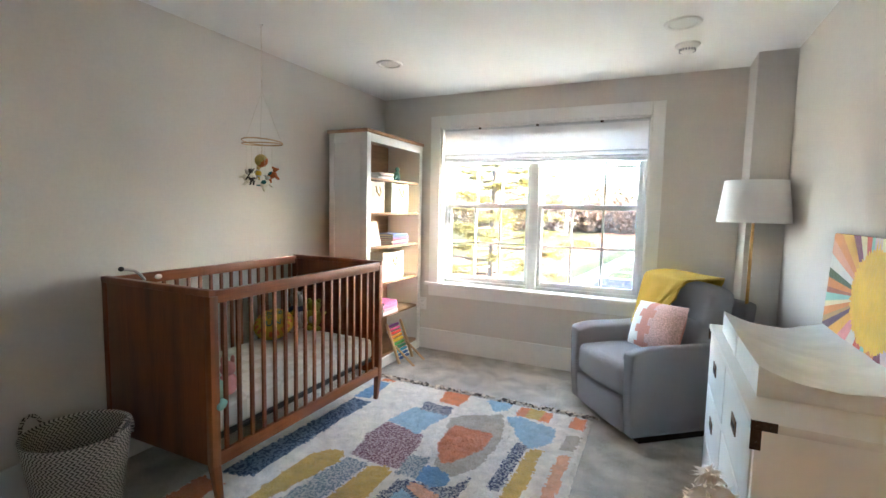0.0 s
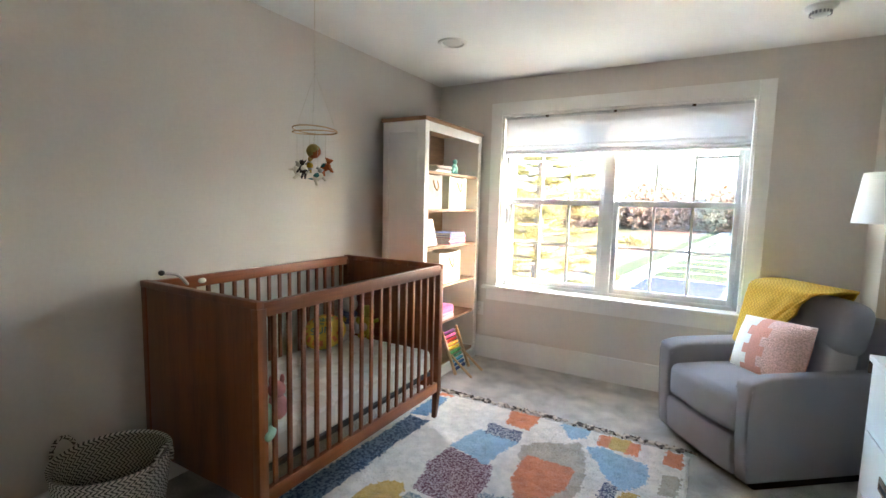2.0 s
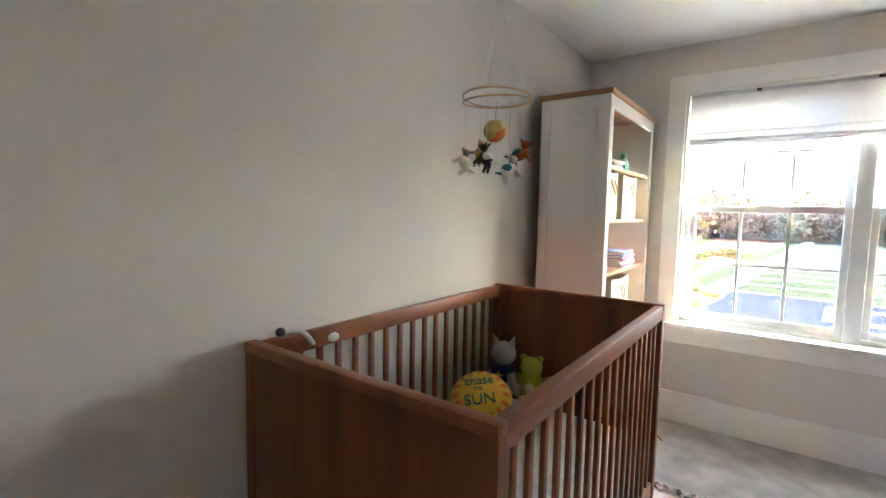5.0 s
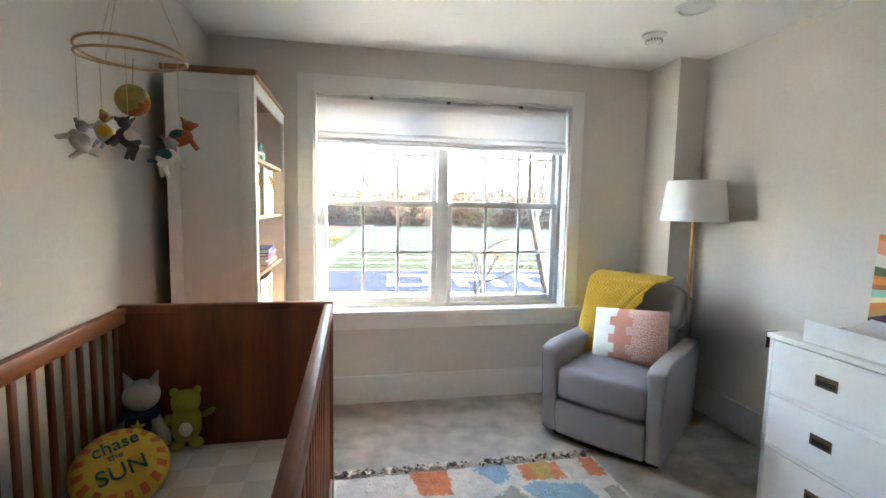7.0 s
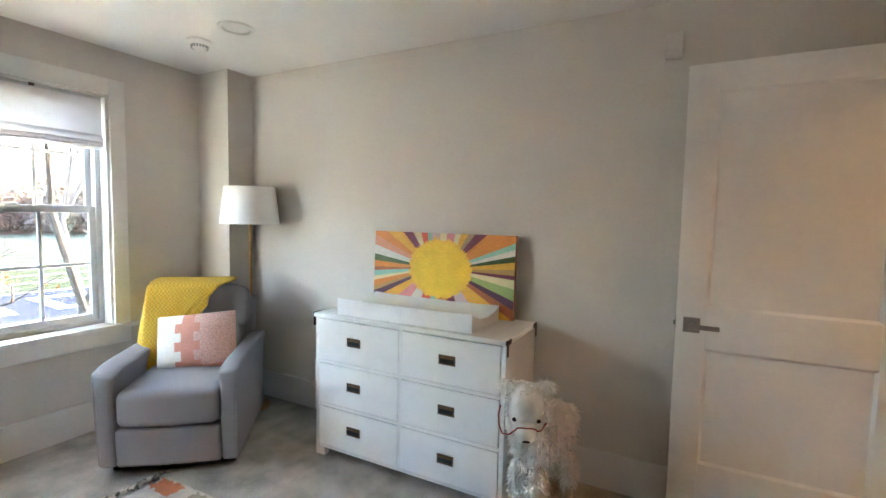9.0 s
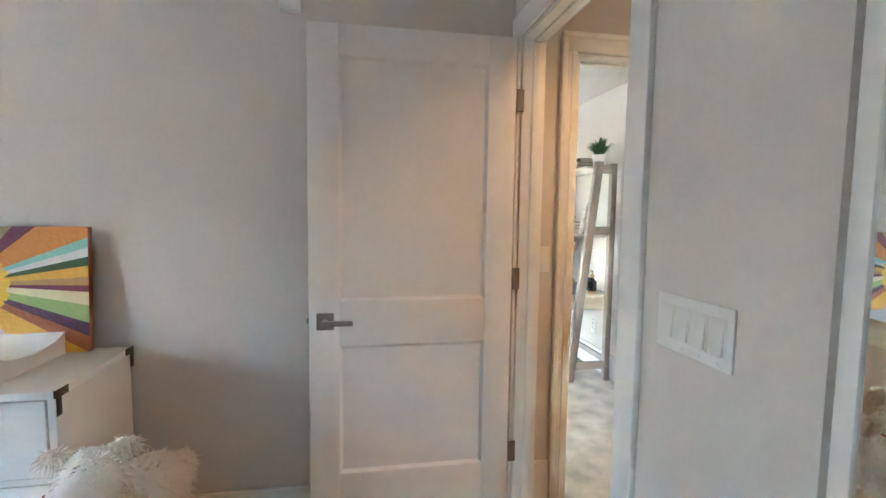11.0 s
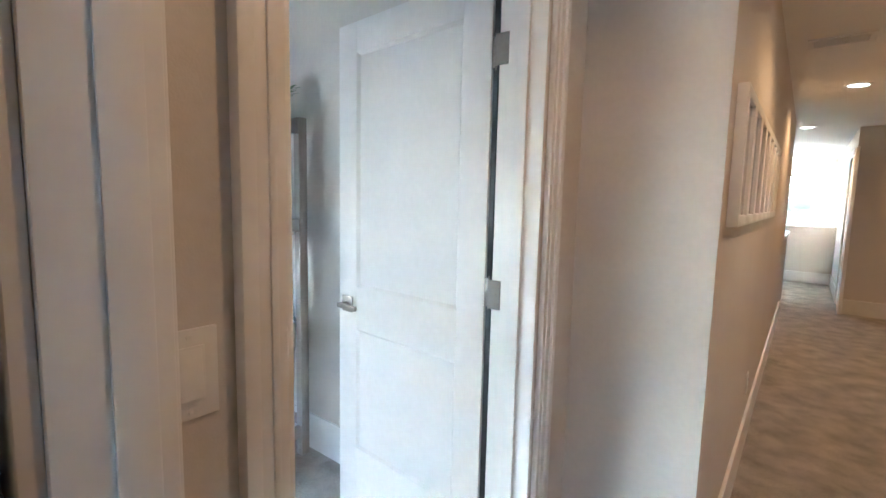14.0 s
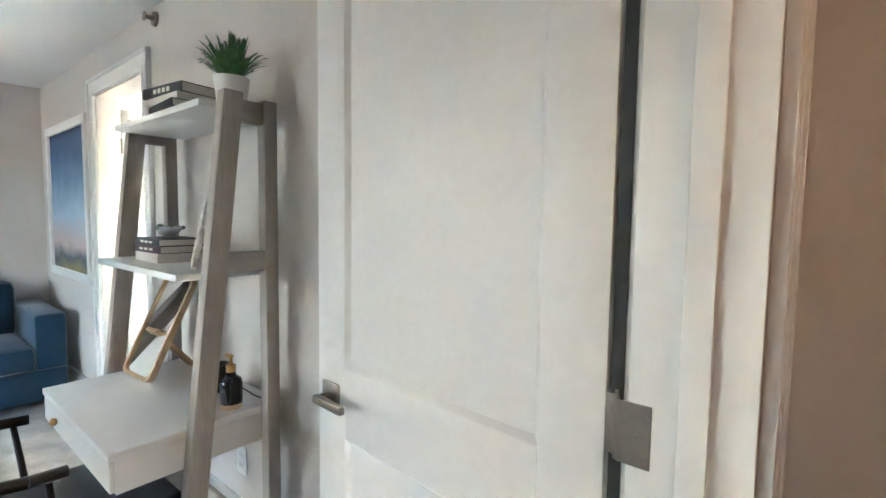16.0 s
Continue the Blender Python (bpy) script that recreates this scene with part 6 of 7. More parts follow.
for k, (c, h, dx) in enumerate((((0.62, 0.56, 0.46), 0.034, 0.0), ((0.055, 0.02, 0.035), 0.028, 0.006), ((0.012, 0.013, 0.025), 0.026, -0.004))):
    b = book("hardback in a stack on the middle shelf", 2.80 + dx, -1.17, 1.187 + (0, 0.034, 0.062)[k], 0.17, 0.25, h, c, (88, 92, 89)[k], group="books on the ladder desk")
    for q in range(3):
        box_part("title_bar", M_PALE, b, (0.0850, 0.0856, -0.06 + 0.045 * q, -0.03 + 0.045 * q, h * 0.35, h * 0.65))
for k, (c, h) in enumerate((((0.02, 0.02, 0.03), 0.026), ((0.66, 0.62, 0.56), 0.022), ((0.015, 0.013, 0.013), 0.034))):
    b = book("hardback lying on the top shelf", 2.60, -1.16, 1.722 + (0, 0.026, 0.048)[k], 0.17, 0.25, h, c, (86, 92, 97)[k], group="books on the ladder desk")
    if k == 2:
        for q in range(4):
            box_part("title_bar", M_PALE, b, (0.0850, 0.0856, -0.05 + 0.028 * q, -0.032 + 0.028 * q, h * 0.3, h * 0.72))

bm = bmesh.new()
blob(bm, (0, 0, 0.026), (0.052, 0.022, 0.022), pose(0, 0, 0, 0, -6, 0))
blob(bm, (0.055, 0, 0.040), (0.019, 0.016, 0.016), u=12, v=8)
rod(bm, (0.068, 0, 0.040), (0.094, 0, 0.038), 0.006, 0.001, 8)
rod(bm, (-0.040, 0, 0.028), (-0.125, 0, 0.046), 0.013, 0.007, 8)
for s in (-1, 1):
    blob(bm, (-0.02, s * 0.02, 0.032), (0.055, 0.008, 0.016), pose(0, 0, 0, 0, 12, 0), u=12, v=6)
single("bird_figurine", bm, material("pewter", (0.16, 0.15, 0.14), 0.38, 0.7, 0.2, 60), "small dark metal bird figurine on the books", "figurine", (2.80, -1.16, 1.2725), 5)

pf = thing("photo_frame", "white carved photo frame leaning on the shelf", "photo frame", (2.50, -1.13, 1.188), -22)
FM = pose(0, 0, 0, 12, 0, 0)
M_CARVED = material("distressed_white_wood", (0.62, 0.59, 0.54), 0.7, vary=0.35, scale=45, bump=0.8, bump_scale=50)
box_part("frame", M_CARVED, pf, (-0.10, -0.062, -0.009, 0.009, 0, 0.265), (0.062, 0.10, -0.009, 0.009, 0, 0.265), (-0.062, 0.062, -0.009, 0.009, 0, 0.04), (-0.062, 0.062, -0.009, 0.009, 0.225, 0.265), bevel=0.003, m=FM)
box_part("picture", material("pale_photo", (0.55, 0.56, 0.58), 0.3, vary=0.3, scale=14), pf, (-0.062, 0.062, -0.002, 0.004, 0.04, 0.225), m=FM)
box_part("back_stand", M_CARVED, pf, (-0.02, 0.02, -0.003, 0.003, 0.0, 0.18), m=pose(0, -0.105, 0.004, -20, 0, 0))

mr = thing("table_mirror", "tilted table mirror in a rounded pale wood frame", "mirror", (2.90, -1.07, 0.705), 4)
MM = pose(0, 0, 0.012, 26, 0, 0)


def rounded(w, h, r, n=6):
    pts = []
    for cx, cz, a0 in ((w - r, h - r, 0), (-w + r, h - r, 90), (-w + r, r, 180), (w - r, r, 270)):
        for k in range(n + 1):
            a = radians(a0 + 90 * k / n)
            pts.append((cx + r * math.cos(a), cz + r * math.sin(a)))
    return pts


outer, inner = rounded(0.118, 0.43, 0.035), [(x * 0.90, 0.0125 + z * 0.942) for x, z in rounded(0.118, 0.43, 0.035)]
bm = bmesh.new()
ring = []
for pts, y in ((outer, 0.012), (outer, -0.012), (inner, -0.012), (inner, 0.0)):
    ring.append([bm.verts.new(MM @ Vector((x, -y, z))) for x, z in pts])
n = len(outer)
for a, b2 in zip(ring, ring[1:]):
    for k in range(n):
        bm.faces.new((a[k], a[(k + 1) % n], b2[(k + 1) % n], b2[k]))
bm.faces.new(ring[0])
part("frame", bm, M_OAK, mr)
bm = bmesh.new()
bm.faces.new([bm.verts.new(MM @ Vector((x, 0.004, z))) for x, z in inner])
part("mirror_glass", bm, M_MIRROR, mr)
box_part("stand", M_OAK, mr, (-0.04, 0.04, -0.008, 0.008, 0, 0.25), bevel=0.002, m=pose(0, -0.22, 0.004, -40, 0, 0))
bm = bmesh.new()
rod(bm, MM @ Vector((0.0, -0.014, 0.23)), MM @ Vector((0.0, -0.022, 0.23)), 0.012, None, 12)
part("screw", bm, M_BRASS, mr)

sp = thing("soap_dispenser", "black glass pump bottle with a gold pump", "soap bottle", (2.37, -1.19, 0.705))
bm = bmesh.new()
lathe(bm, ((0.0, 0.0), (0.034, 0.0), (0.036, 0.004), (0.036, 0.018), (0.0, 0.018)), 28)
part("cork_base", bm, M_OAK, sp)
bm = bmesh.new()
lathe(bm, ((0.036, 0.018), (0.0365, 0.085), (0.033, 0.100), (0.017, 0.112), (0.014, 0.128), (0.0, 0.128)), 28)
part("bottle", bm, material("black_glass", (0.012, 0.013, 0.015), 0.12, vary=0.05), sp)
bm = bmesh.new()
lathe(bm, ((0.0155, 0.125), (0.0165, 0.148), (0.008, 0.152), (0.005, 0.156), (0.005, 0.178), (0.0, 0.178)), 20)
box(bm, -0.010, 0.034, -0.006, 0.006, 0.174, 0.184, 0.003)
part("pump", bm, M_BRASS, sp, "gold pump head")
cp = thing("pen_cup", "black cylindrical cup on the desk", "cup", (2.56, -1.235, 0.705))
bm = bmesh.new()
lathe(bm, ((0.0, 0.0), (0.040, 0.0), (0.041, 0.10), (0.037, 0.10), (0.036, 0.008), (0.0, 0.008)), 28)
part("body", bm, M_BLACK, cp)
bm = bmesh.new()
tube(bm, [(2.30, -1.335, 0.708), (2.32, -1.30, 0.708), (2.40, -1.29, 0.708), (2.52, -1.30, 0.708)], 0.003, 6)
single("power_cord", bm, M_BLACK, "thin black cord on the desktop", "cord")

pp = thing("potted_fern", "small green fern in a white pot on the top shelf", "potted plant", (2.36, -1.205, 1.722))
bm = bmesh.new()
lathe(bm, ((0.0, 0.0), (0.044, 0.0), (0.056, 0.096), (0.052, 0.096), (0.049, 0.080), (0.0, 0.080)), 30)
part("pot", bm, M_WHITE_F, pp, "white ceramic pot")
bm = bmesh.new()
lathe(bm, ((0.0, 0.082), (0.049, 0.081)), 20)
part("soil", bm, M_SLIT, pp)
random.seed(21)
bm = bmesh.new()
for k in range(170):
    a, lean = random.uniform(0, 6.28), random.uniform(0.05, 0.9)
    ln_ = random.uniform(0.08, 0.17)
    d = Vector((math.cos(a), math.sin(a), 0))
    prev = Vector((0, 0, 0.08)) + d * 0.018
    for s in range(1, 10):
        f = s / 9
        p = Vector((0, 0, 0.08)) + d * (0.018 + ln_ * lean * f * 0.75) + Vector((0, 0, ln_ * (f - 0.55 * lean * f * f)))
        sidev = d.cross(Vector((0, 0, 1)))
        w = 0.011 * (1 - f * 0.85) + 0.002
        for q in (-1, 1):
            tip = p + sidev * q * w + (p - prev) * 0.9 + Vector((0, 0, random.uniform(-0.004, 0.004)))
            bm.faces.new([bm.verts.new(prev), bm.verts.new(prev + sidev * q * w * 0.55 + (p - prev) * 0.1), bm.verts.new(tip), bm.verts.new(p)])
        prev = p
part("fronds", bm, material("fern_green", (0.045, 0.13, 0.035), 0.55, vary=0.35, scale=60), pp, smooth=False)

# windsor chair tucked under the desk
wc = thing("windsor_chair", "black painted windsor armchair at the desk", "chair", (2.63, -0.80, 0), 0)
bm = bmesh.new()
vs = box(bm, -0.23, 0.23, -0.24, 0.20, 0.425, 0.458, 0.012, seg=3)
part("seat", bm, M_BLACK, wc)
for sx in (-1, 1):
    for sy in (-1, 1):
        bm = bmesh.new()
        rod(bm, (sx * 0.17, sy * 0.16 - 0.02, 0.43), (sx * 0.225, sy * 0.21 - 0.02, 0.0), 0.019, 0.013, 12)
        part("leg", bm, M_BLACK, wc)
    bm = bmesh.new()
    rod(bm, (sx * 0.20, -0.20, 0.2), (sx * 0.20, 0.16, 0.2), 0.010, None, 10)
    part("stretcher", bm, M_BLACK, wc)
    bm = bmesh.new()
    tube(bm, [(sx * 0.245, 0.06, 0.665), (sx * 0.250, 0.14, 0.670), (sx * 0.235, 0.22, 0.675)], 0.017, 10)
    part("arm", bm, M_BLACK, wc)
    bm = bmesh.new()
    rod(bm, (sx * 0.205, 0.08, 0.45), (sx * 0.243, 0.10, 0.66), 0.011, 0.009, 10)
    part("arm_post", bm, M_BLACK, wc)
bm = bmesh.new()
rod(bm, (-0.20, -0.02, 0.2), (0.20, -0.02, 0.2), 0.010, None, 10)
part("stretcher", bm, M_BLACK, wc)
bm = bmesh.new()
tube(bm, [(0.235 * math.cos(k / 12 * math.pi), 0.20 + 0.07 * math.sin(k / 12 * math.pi), 0.675) for k in range(13)], 0.016, 10)
part("arm_bow", bm, M_BLACK, wc)
bm = bmesh.new()
tube(bm, [(0.20 * math.cos(k / 14 * math.pi), 0.24 + 0.06 * math.sin(k / 14 * math.pi), 0.675 + 0.24 * math.sin(k / 14 * math.pi) ** 0.6) for k in range(15)], 0.012, 10)
part("back_bow", bm, M_BLACK, wc)
for k in range(7):
    x = -0.15 + 0.05 * k
    bm = bmesh.new()
    rod(bm, (x * 0.8, 0.17, 0.45), (x, 0.285, 0.86 + 0.05 * (1 - (x / 0.15) ** 2)), 0.0065, 0.005, 8)
    part("spindle", bm, M_BLACK, wc)

# sofa with pillow and throw
M_BLUEV = material("peacock_blue_velvet", (0.010, 0.045, 0.085), 0.8, vary=0.15, scale=120, bump=0.2, sheen=0.5)
sf = thing("sofa", "peacock blue velvet sofa against the office wall", "sofa", (5.80, -0.35, 0))
box_part("base", M_BLUEV, sf, (-0.88, 0.0, -0.92, 0.92, 0.06, 0.28), bevel=0.02)
for y in (-0.47, 0.44):
    box_part("seat_cushion", M_BLUEV, sf, (-0.90, -0.2, y - 0.28 if y < 0 else y - 0.44, y + 0.44 if y < 0 else y + 0.28, 0.28, 0.45), bevel=0.045)
for y in (-0.38, 0.38):
    box_part("back_cushion", M_BLUEV, sf, (-0.30, -0.06, y - 0.37, y + 0.37, 0.42, 0.84), bevel=0.06)
for y in (-0.84, 0.84):
    box_part("arm", M_BLUEV, sf, (-0.86, 0.0, y - 0.09, y + 0.09, 0.06, 0.66), bevel=0.03)
box_part("back", M_BLUEV, sf, (-0.12, 0.0, -0.75, 0.75, 0.28, 0.78), bevel=0.03)
for x in (-0.8, -0.08):
    for y in (-0.85, 0.85):
        box_part("foot", M_BLACK, sf, (x - 0.03, x + 0.03, y - 0.03, y + 0.03, 0, 0.06))
wp = thing("throw_pillow", "cream square pillow on the blue sofa", "pillow", (5.34, -0.42, 0.45))
bm = bmesh.new()
cushion(bm, 0.44, 0.40, 0.15, pose(0, 0, 0.19, 0, 0, 90) @ pose(0, 0, 0, 12, 0, 0), 0, 14)
part("cover", bm, M_CREAM, wp)
tw = thing("throw_blanket", "cream throw over the back of the blue sofa", "blanket", (0, 0, 0))
bm = bmesh.new()
sheet(bm, 14, 24, lambda u, v: Vector((5.70 - 0.20 * math.sin(v * math.pi * 0.5) - (0.012 if v < 0.5 else 0.02), -0.78 + 0.62 * u + 0.01 * math.sin(v * 9), 0.862 - 0.40 * max(0.0, v - 0.35) / 0.65 + 0.004 * math.sin(u * 22))))
ob = part("cloth", bm, M_CREAM, tw)
sol = ob.modifiers.new("thick", "SOLIDIFY")
sol.thickness = 0.012

pc = thing("framed_painting", "tall white-framed painting of a dusk field under blue sky", "painting", (5.045, CY, 0.885))
box_part("frame", M_TRIM, pc, (-0.53, -0.47, 0, 0.035, 0, 1.12), (0.47, 0.53, 0, 0.035, 0, 1.12), (-0.47, 0.47, 0, 0.035, 0, 0.06), (-0.47, 0.47, 0, 0.035, 1.06, 1.12), bevel=0.004)
m = material("field_painting", (0.2, 0.3, 0.5), 0.6, vary=0)
nt = m.node_tree
tc, sep, rp = nt.nodes.new("ShaderNodeTexCoord"), nt.nodes.new("ShaderNodeSeparateXYZ"), nt.nodes.new("ShaderNodeValToRGB")
nz = nt.nodes.new("ShaderNodeTexNoise")
nz.inputs["Scale"].default_value = 5
ad = nt.nodes.new("ShaderNodeMath")
ad.operation = "MULTIPLY_ADD"
ad.inputs[1].default_value = 0.18
nt.links.new(tc.outputs["Object"], sep.inputs[0])
nt.links.new(tc.outputs["Object"], nz.inputs["Vector"])
nt.links.new(nz.outputs[0], ad.inputs[0])
nt.links.new(sep.outputs["Z"], ad.inputs[2])
nt.links.new(ad.outputs[0], rp.inputs[0])
er = rp.color_ramp.elements
er[0].position, er[0].color = 0.1, (0.42, 0.34, 0.10, 1)
er[1].position, er[1].color = 1.05, (0.06, 0.12, 0.25, 1)
for p, c in ((0.24, (0.10, 0.13, 0.16)), (0.34, (0.55, 0.45, 0.42)), (0.55, (0.42, 0.54, 0.66)), (0.8, (0.16, 0.26, 0.42))):
    e = er.new(p)
    e.color = (*c, 1)
nt.links.new(rp.outputs[0], nt.nodes["Principled BSDF"].inputs["Base Color"])
box_part("canvas", m, pc, (-0.47, 0.47, 0.004, 0.016, 0.06, 1.06))

bm = bmesh.new()
rod(bm, (3.393, CY, 2.312), (3.393, CY + 0.012, 2.312), 0.036, 0.034, 24)
rod(bm, (3.393, CY + 0.012, 2.312), (3.393, CY + 0.05, 2.312), 0.012, 0.010, 12)
rod(bm, (3.393, CY + 0.05, 2.312), (3.393, CY + 0.054, 2.312), 0.022, 0.022, 16)
single("fire_sprinkler", bm, M_NICKEL, "small metal sidewall fire sprinkler head", "sprinkler")
door("door_5", 0.70, (4.385, CY - 0.13, 0), -100, "white bathroom door standing open")

# ---- hall: row of framed prints, grille, picture ----
N = 8
Y0, Y1, FZ0, FZ1 = -1.475, -3.50, 1.300, 1.712
gal = thing("gallery_frame", "long white frame holding a row of eight small matted prints", "picture frame", (BX, 0, 0))
M_MAT = material("white_mat_board", (0.66, 0.62, 0.55), 0.8, vary=0.03)
step = (Y0 - Y1) / N
for k in range(N):
    ya = Y0 - k * step
    yb = ya - step
    box_part("frame", M_TRIM, gal, (-0.030, 0, ya - 0.032, ya, FZ0, FZ1), (-0.030, 0, yb, yb + 0.032, FZ0, FZ1), (-0.030, 0, yb + 0.032, ya - 0.032, FZ0, FZ0 + 0.034), (-0.030, 0, yb + 0.032, ya - 0.032, FZ1 - 0.034, FZ1), bevel=0.003)
    box_part("mat_board", M_MAT, gal, (-0.012, -0.004, yb + 0.032, ya - 0.032, FZ0 + 0.034, FZ1 - 0.034))
    tint = ((0.10, 0.13, 0.05), (0.30, 0.20, 0.12), (0.12, 0.14, 0.12), (0.25, 0.22, 0.10))[k % 4]
    box_part("print", material("botanical_print", tint, 0.6, vary=0.5, scale=25), gal, (-0.0135, -0.0118, yb + 0.078, ya - 0.078, FZ0 + 0.10, FZ1 - 0.10))
    gp = box_part("glass", material("picture_glass", (1, 1, 1), 0.02, vary=0, vary2=0, trans=1.0), gal, (-0.020, -0.017, yb + 0.032, ya - 0.032, FZ0 + 0.034, FZ1 - 0.034))
    gp.visible_shadow = False
hp = thing("hall_print", "small white framed print on the hall wall", "picture frame", (VX, -7.22, 1.36))
box_part("frame", M_TRIM, hp, (0, 0.02, -0.14, -0.11, 0, 0.36), (0, 0.02, 0.11, 0.14, 0, 0.36), (0, 0.02, -0.11, 0.11, 0, 0.03), (0, 0.02, -0.11, 0.11, 0.33, 0.36), bevel=0.002)
box_part("print", M_MAT, hp, (0, 0.008, -0.11, 0.11, 0.03, 0.33))
rg = thing("return_grille", "white slatted air return grille high on the hall wall", "vent", (VX, -7.2, 1.93))
box_part("frame", M_TRIM, rg, (0, 0.012, -0.2, -0.17, 0, 0.36), (0, 0.012, 0.17, 0.2, 0, 0.36), (0, 0.012, -0.17, 0.17, 0, 0.03), (0, 0.012, -0.17, 0.17, 0.33, 0.36), bevel=0.002)
box_part("backing", M_SLIT, rg, (0, 0.002, -0.17, 0.17, 0.03, 0.33))
for k in range(12):
    box_part("slat", M_TRIM, rg, (0.002, 0.010, -0.17, 0.17, 0.036 + 0.024 * k, 0.048 + 0.024 * k))

# ---- outside, one floor below ----
GZ = -3.75
M_GRASS = material("late_autumn_grass", (0.048, 0.043, 0.026), 1.0, vary=0.3, scale=1.4, vary2=0.25, scale2=0.1, bump=0.3, bump_scale=20, spec=0.0)
M_TURF = material("green_turf", (0.042, 0.045, 0.028), 1.0, vary=0.12, scale=2.0, vary2=0.1, scale2=0.2, spec=0.0)
M_TRACK = material("brick_red_track", (0.10, 0.058, 0.040), 0.9, vary=0.1, scale=3, spec=0.0)
M_LINE = material("white_field_paint", (0.30, 0.30, 0.285), 0.9, vary=0.12, scale=5, spec=0.0)
M_ENDZ = material("navy_field_paint", (0.034, 0.035, 0.046), 0.9, vary=0.12, scale=4, spec=0.0)
M_ASPHALT = material("asphalt", (0.06, 0.06, 0.06), 0.95, vary=0.2, scale=6, spec=0.0)
bm = bmesh.new()
sheet(bm, 8, 8, lambda u, v: Vector((-1500 + 3000 * u, -1500 + 3000 * v, GZ)))
structure("ground", bm, M_GRASS, "yellow green lawn reaching to the horizon")
FR = pose(-4.6, 28.0, GZ, 0, 0, -5.5)


def flat(name, mat, rows, z, label):
    bm = bmesh.new()
    for x0, x1, y0, y1 in rows:
        box(bm, x0, x1, y0, y1, z - 0.03, z, m=FR)
    return structure(name, bm, mat, label)


flat("running_track", M_TRACK, [(-16, -5, -6, 95), (56, 66, -6, 95), (-16, 66, 95, 108), (-5, 56, -10, -6)], 0.04, "brick red running track round the field")
flat("path", M_ASPHALT, [(-5, -3.4, -6, 95), (-40, 90, -16, -12.5)], 0.05, "dark asphalt path")
flat("field", M_TURF, [(-3.4, 53, -2, 92)], 0.04, "green turf football field")
flat("end_zone", M_ENDZ, [(0, 49, 0, 9.1)], 0.05, "navy painted end zone")
flat("field_lines", M_LINE, [(-1.6, 0, -1.6, 92), (49, 50.6, -1.6, 92), (0, 49, -1.6, 0), (0, 49, 9.1, 9.5)] + [(0, 49, 9.1 + 4.57 * k, 9.42 + 4.57 * k) for k in range(1, 18)] + [(14 + 21 * (k % 2), 15 + 21 * (k % 2), 9.3 + 0.92 * k, 9.4 + 0.92 * k) for k in range(1, 84)], 0.065, "white yard lines of the field")
rows = []
for k in range(9):
    x = 5 + 4.6 * k
    rows += [(x, x + 0.7, 2.2, 7.0), (x + 2.4, x + 3.1, 2.2, 7.0), (x + 0.7, x + 2.4, 6.2, 7.0)] + ([(x + 0.7, x + 2.4, 4.2, 5.0)] if k % 2 else [(x + 0.7, x + 2.4, 2.2, 3.0)])
flat("end_zone_bars", M_LINE, rows, 0.066, "white painted blocks in the end zone")


def goal_post(x, y):
    g = thing("goal_post", "yellow football goal post on the far end of the field", "goal post", (0, 0, 0))
    g.matrix_world = FR @ Matrix.Translation((x, y, 0))
    bm = bmesh.new()
    rod(bm, (0, 0, 0), (0, 0, 3.0), 0.15)
    rod(bm, (-2.8, 0, 3.0), (2.8, 0, 3.0), 0.08)
    rod(bm, (-2.8, 0, 3.0), (-2.8, 0, 9), 0.06)
    rod(bm, (2.8, 0, 3.0), (2.8, 0, 9), 0.06)
    part("frame", bm, material("yellow_paint", (0.6, 0.42, 0.03), 0.5), g)


goal_post(24.5, 90)
for x, y in ((-20, 70), (8, 112), (30, 112), (62, 60)):
    lp = thing("light_pole", "tall grey stadium light pole", "light pole", (0, 0, 0), group="stadium lights")
    lp.matrix_world = FR @ Matrix.Translation((x, y, 0))
    bm = bmesh.new()
    rod(bm, (0, 0, 0), (0, 0, 20), 0.22, 0.12)
    part("pole", bm, M_GREYPL, lp)
    box_part("lamp_bar", M_GREYPL, lp, (-1.8, 1.8, -0.2, 0.2, 19.4, 20.2), (-1.8, 1.8, -0.2, 0.2, 18.2, 18.8))

# wood at the far side
random.seed(31)
lv, lf, lm = [], [], []
for k in range(460):
    a = random.uniform(-0.95, 0.95)
    r = random.uniform(112, 165)
    cx, cy = -1 + r * math.sin(a), r * math.cos(a)
    h = random.uniform(6.5, 13.5)
    col = random.choice((0, 0, 0, 1, 1, 2, 3))
    lv0 = len(lv)
    lv += [(cx - 0.12, cy, GZ), (cx + 0.12, cy, GZ), (cx + 0.1, cy, GZ + h * 0.8), (cx - 0.1, cy, GZ + h * 0.8)]
    lf.append((lv0, lv0 + 1, lv0 + 2, lv0 + 3))
    lm.append(3)
    for q in range(230):
        d = Vector((random.gauss(0, 1), random.gauss(0, 1), random.gauss(0, 1))).normalized() * random.random() ** 0.4
        wz = GZ + h * 0.47 + d.z * h * 0.49
        p = Vector((cx + d.x * h * 0.36, cy + d.y * h * 0.36, wz))
        s = random.uniform(0.35, 0.8)
        a1, a2 = Vector((random.gauss(0, 1), random.gauss(0, 1), random.gauss(0, 1))).normalized() * s, Vector((random.gauss(0, 1), random.gauss(0, 1), random.gauss(0, 1))).normalized() * s
        n0 = len(lv)
        lv += [tuple(p), tuple(p + a1), tuple(p + a1 + a2), tuple(p + a2)]
        lf.append((n0, n0 + 1, n0 + 2, n0 + 3))
        lm.append(col)
me = bpy.data.meshes.new("far_wood")
me.from_pydata(lv, [], lf)
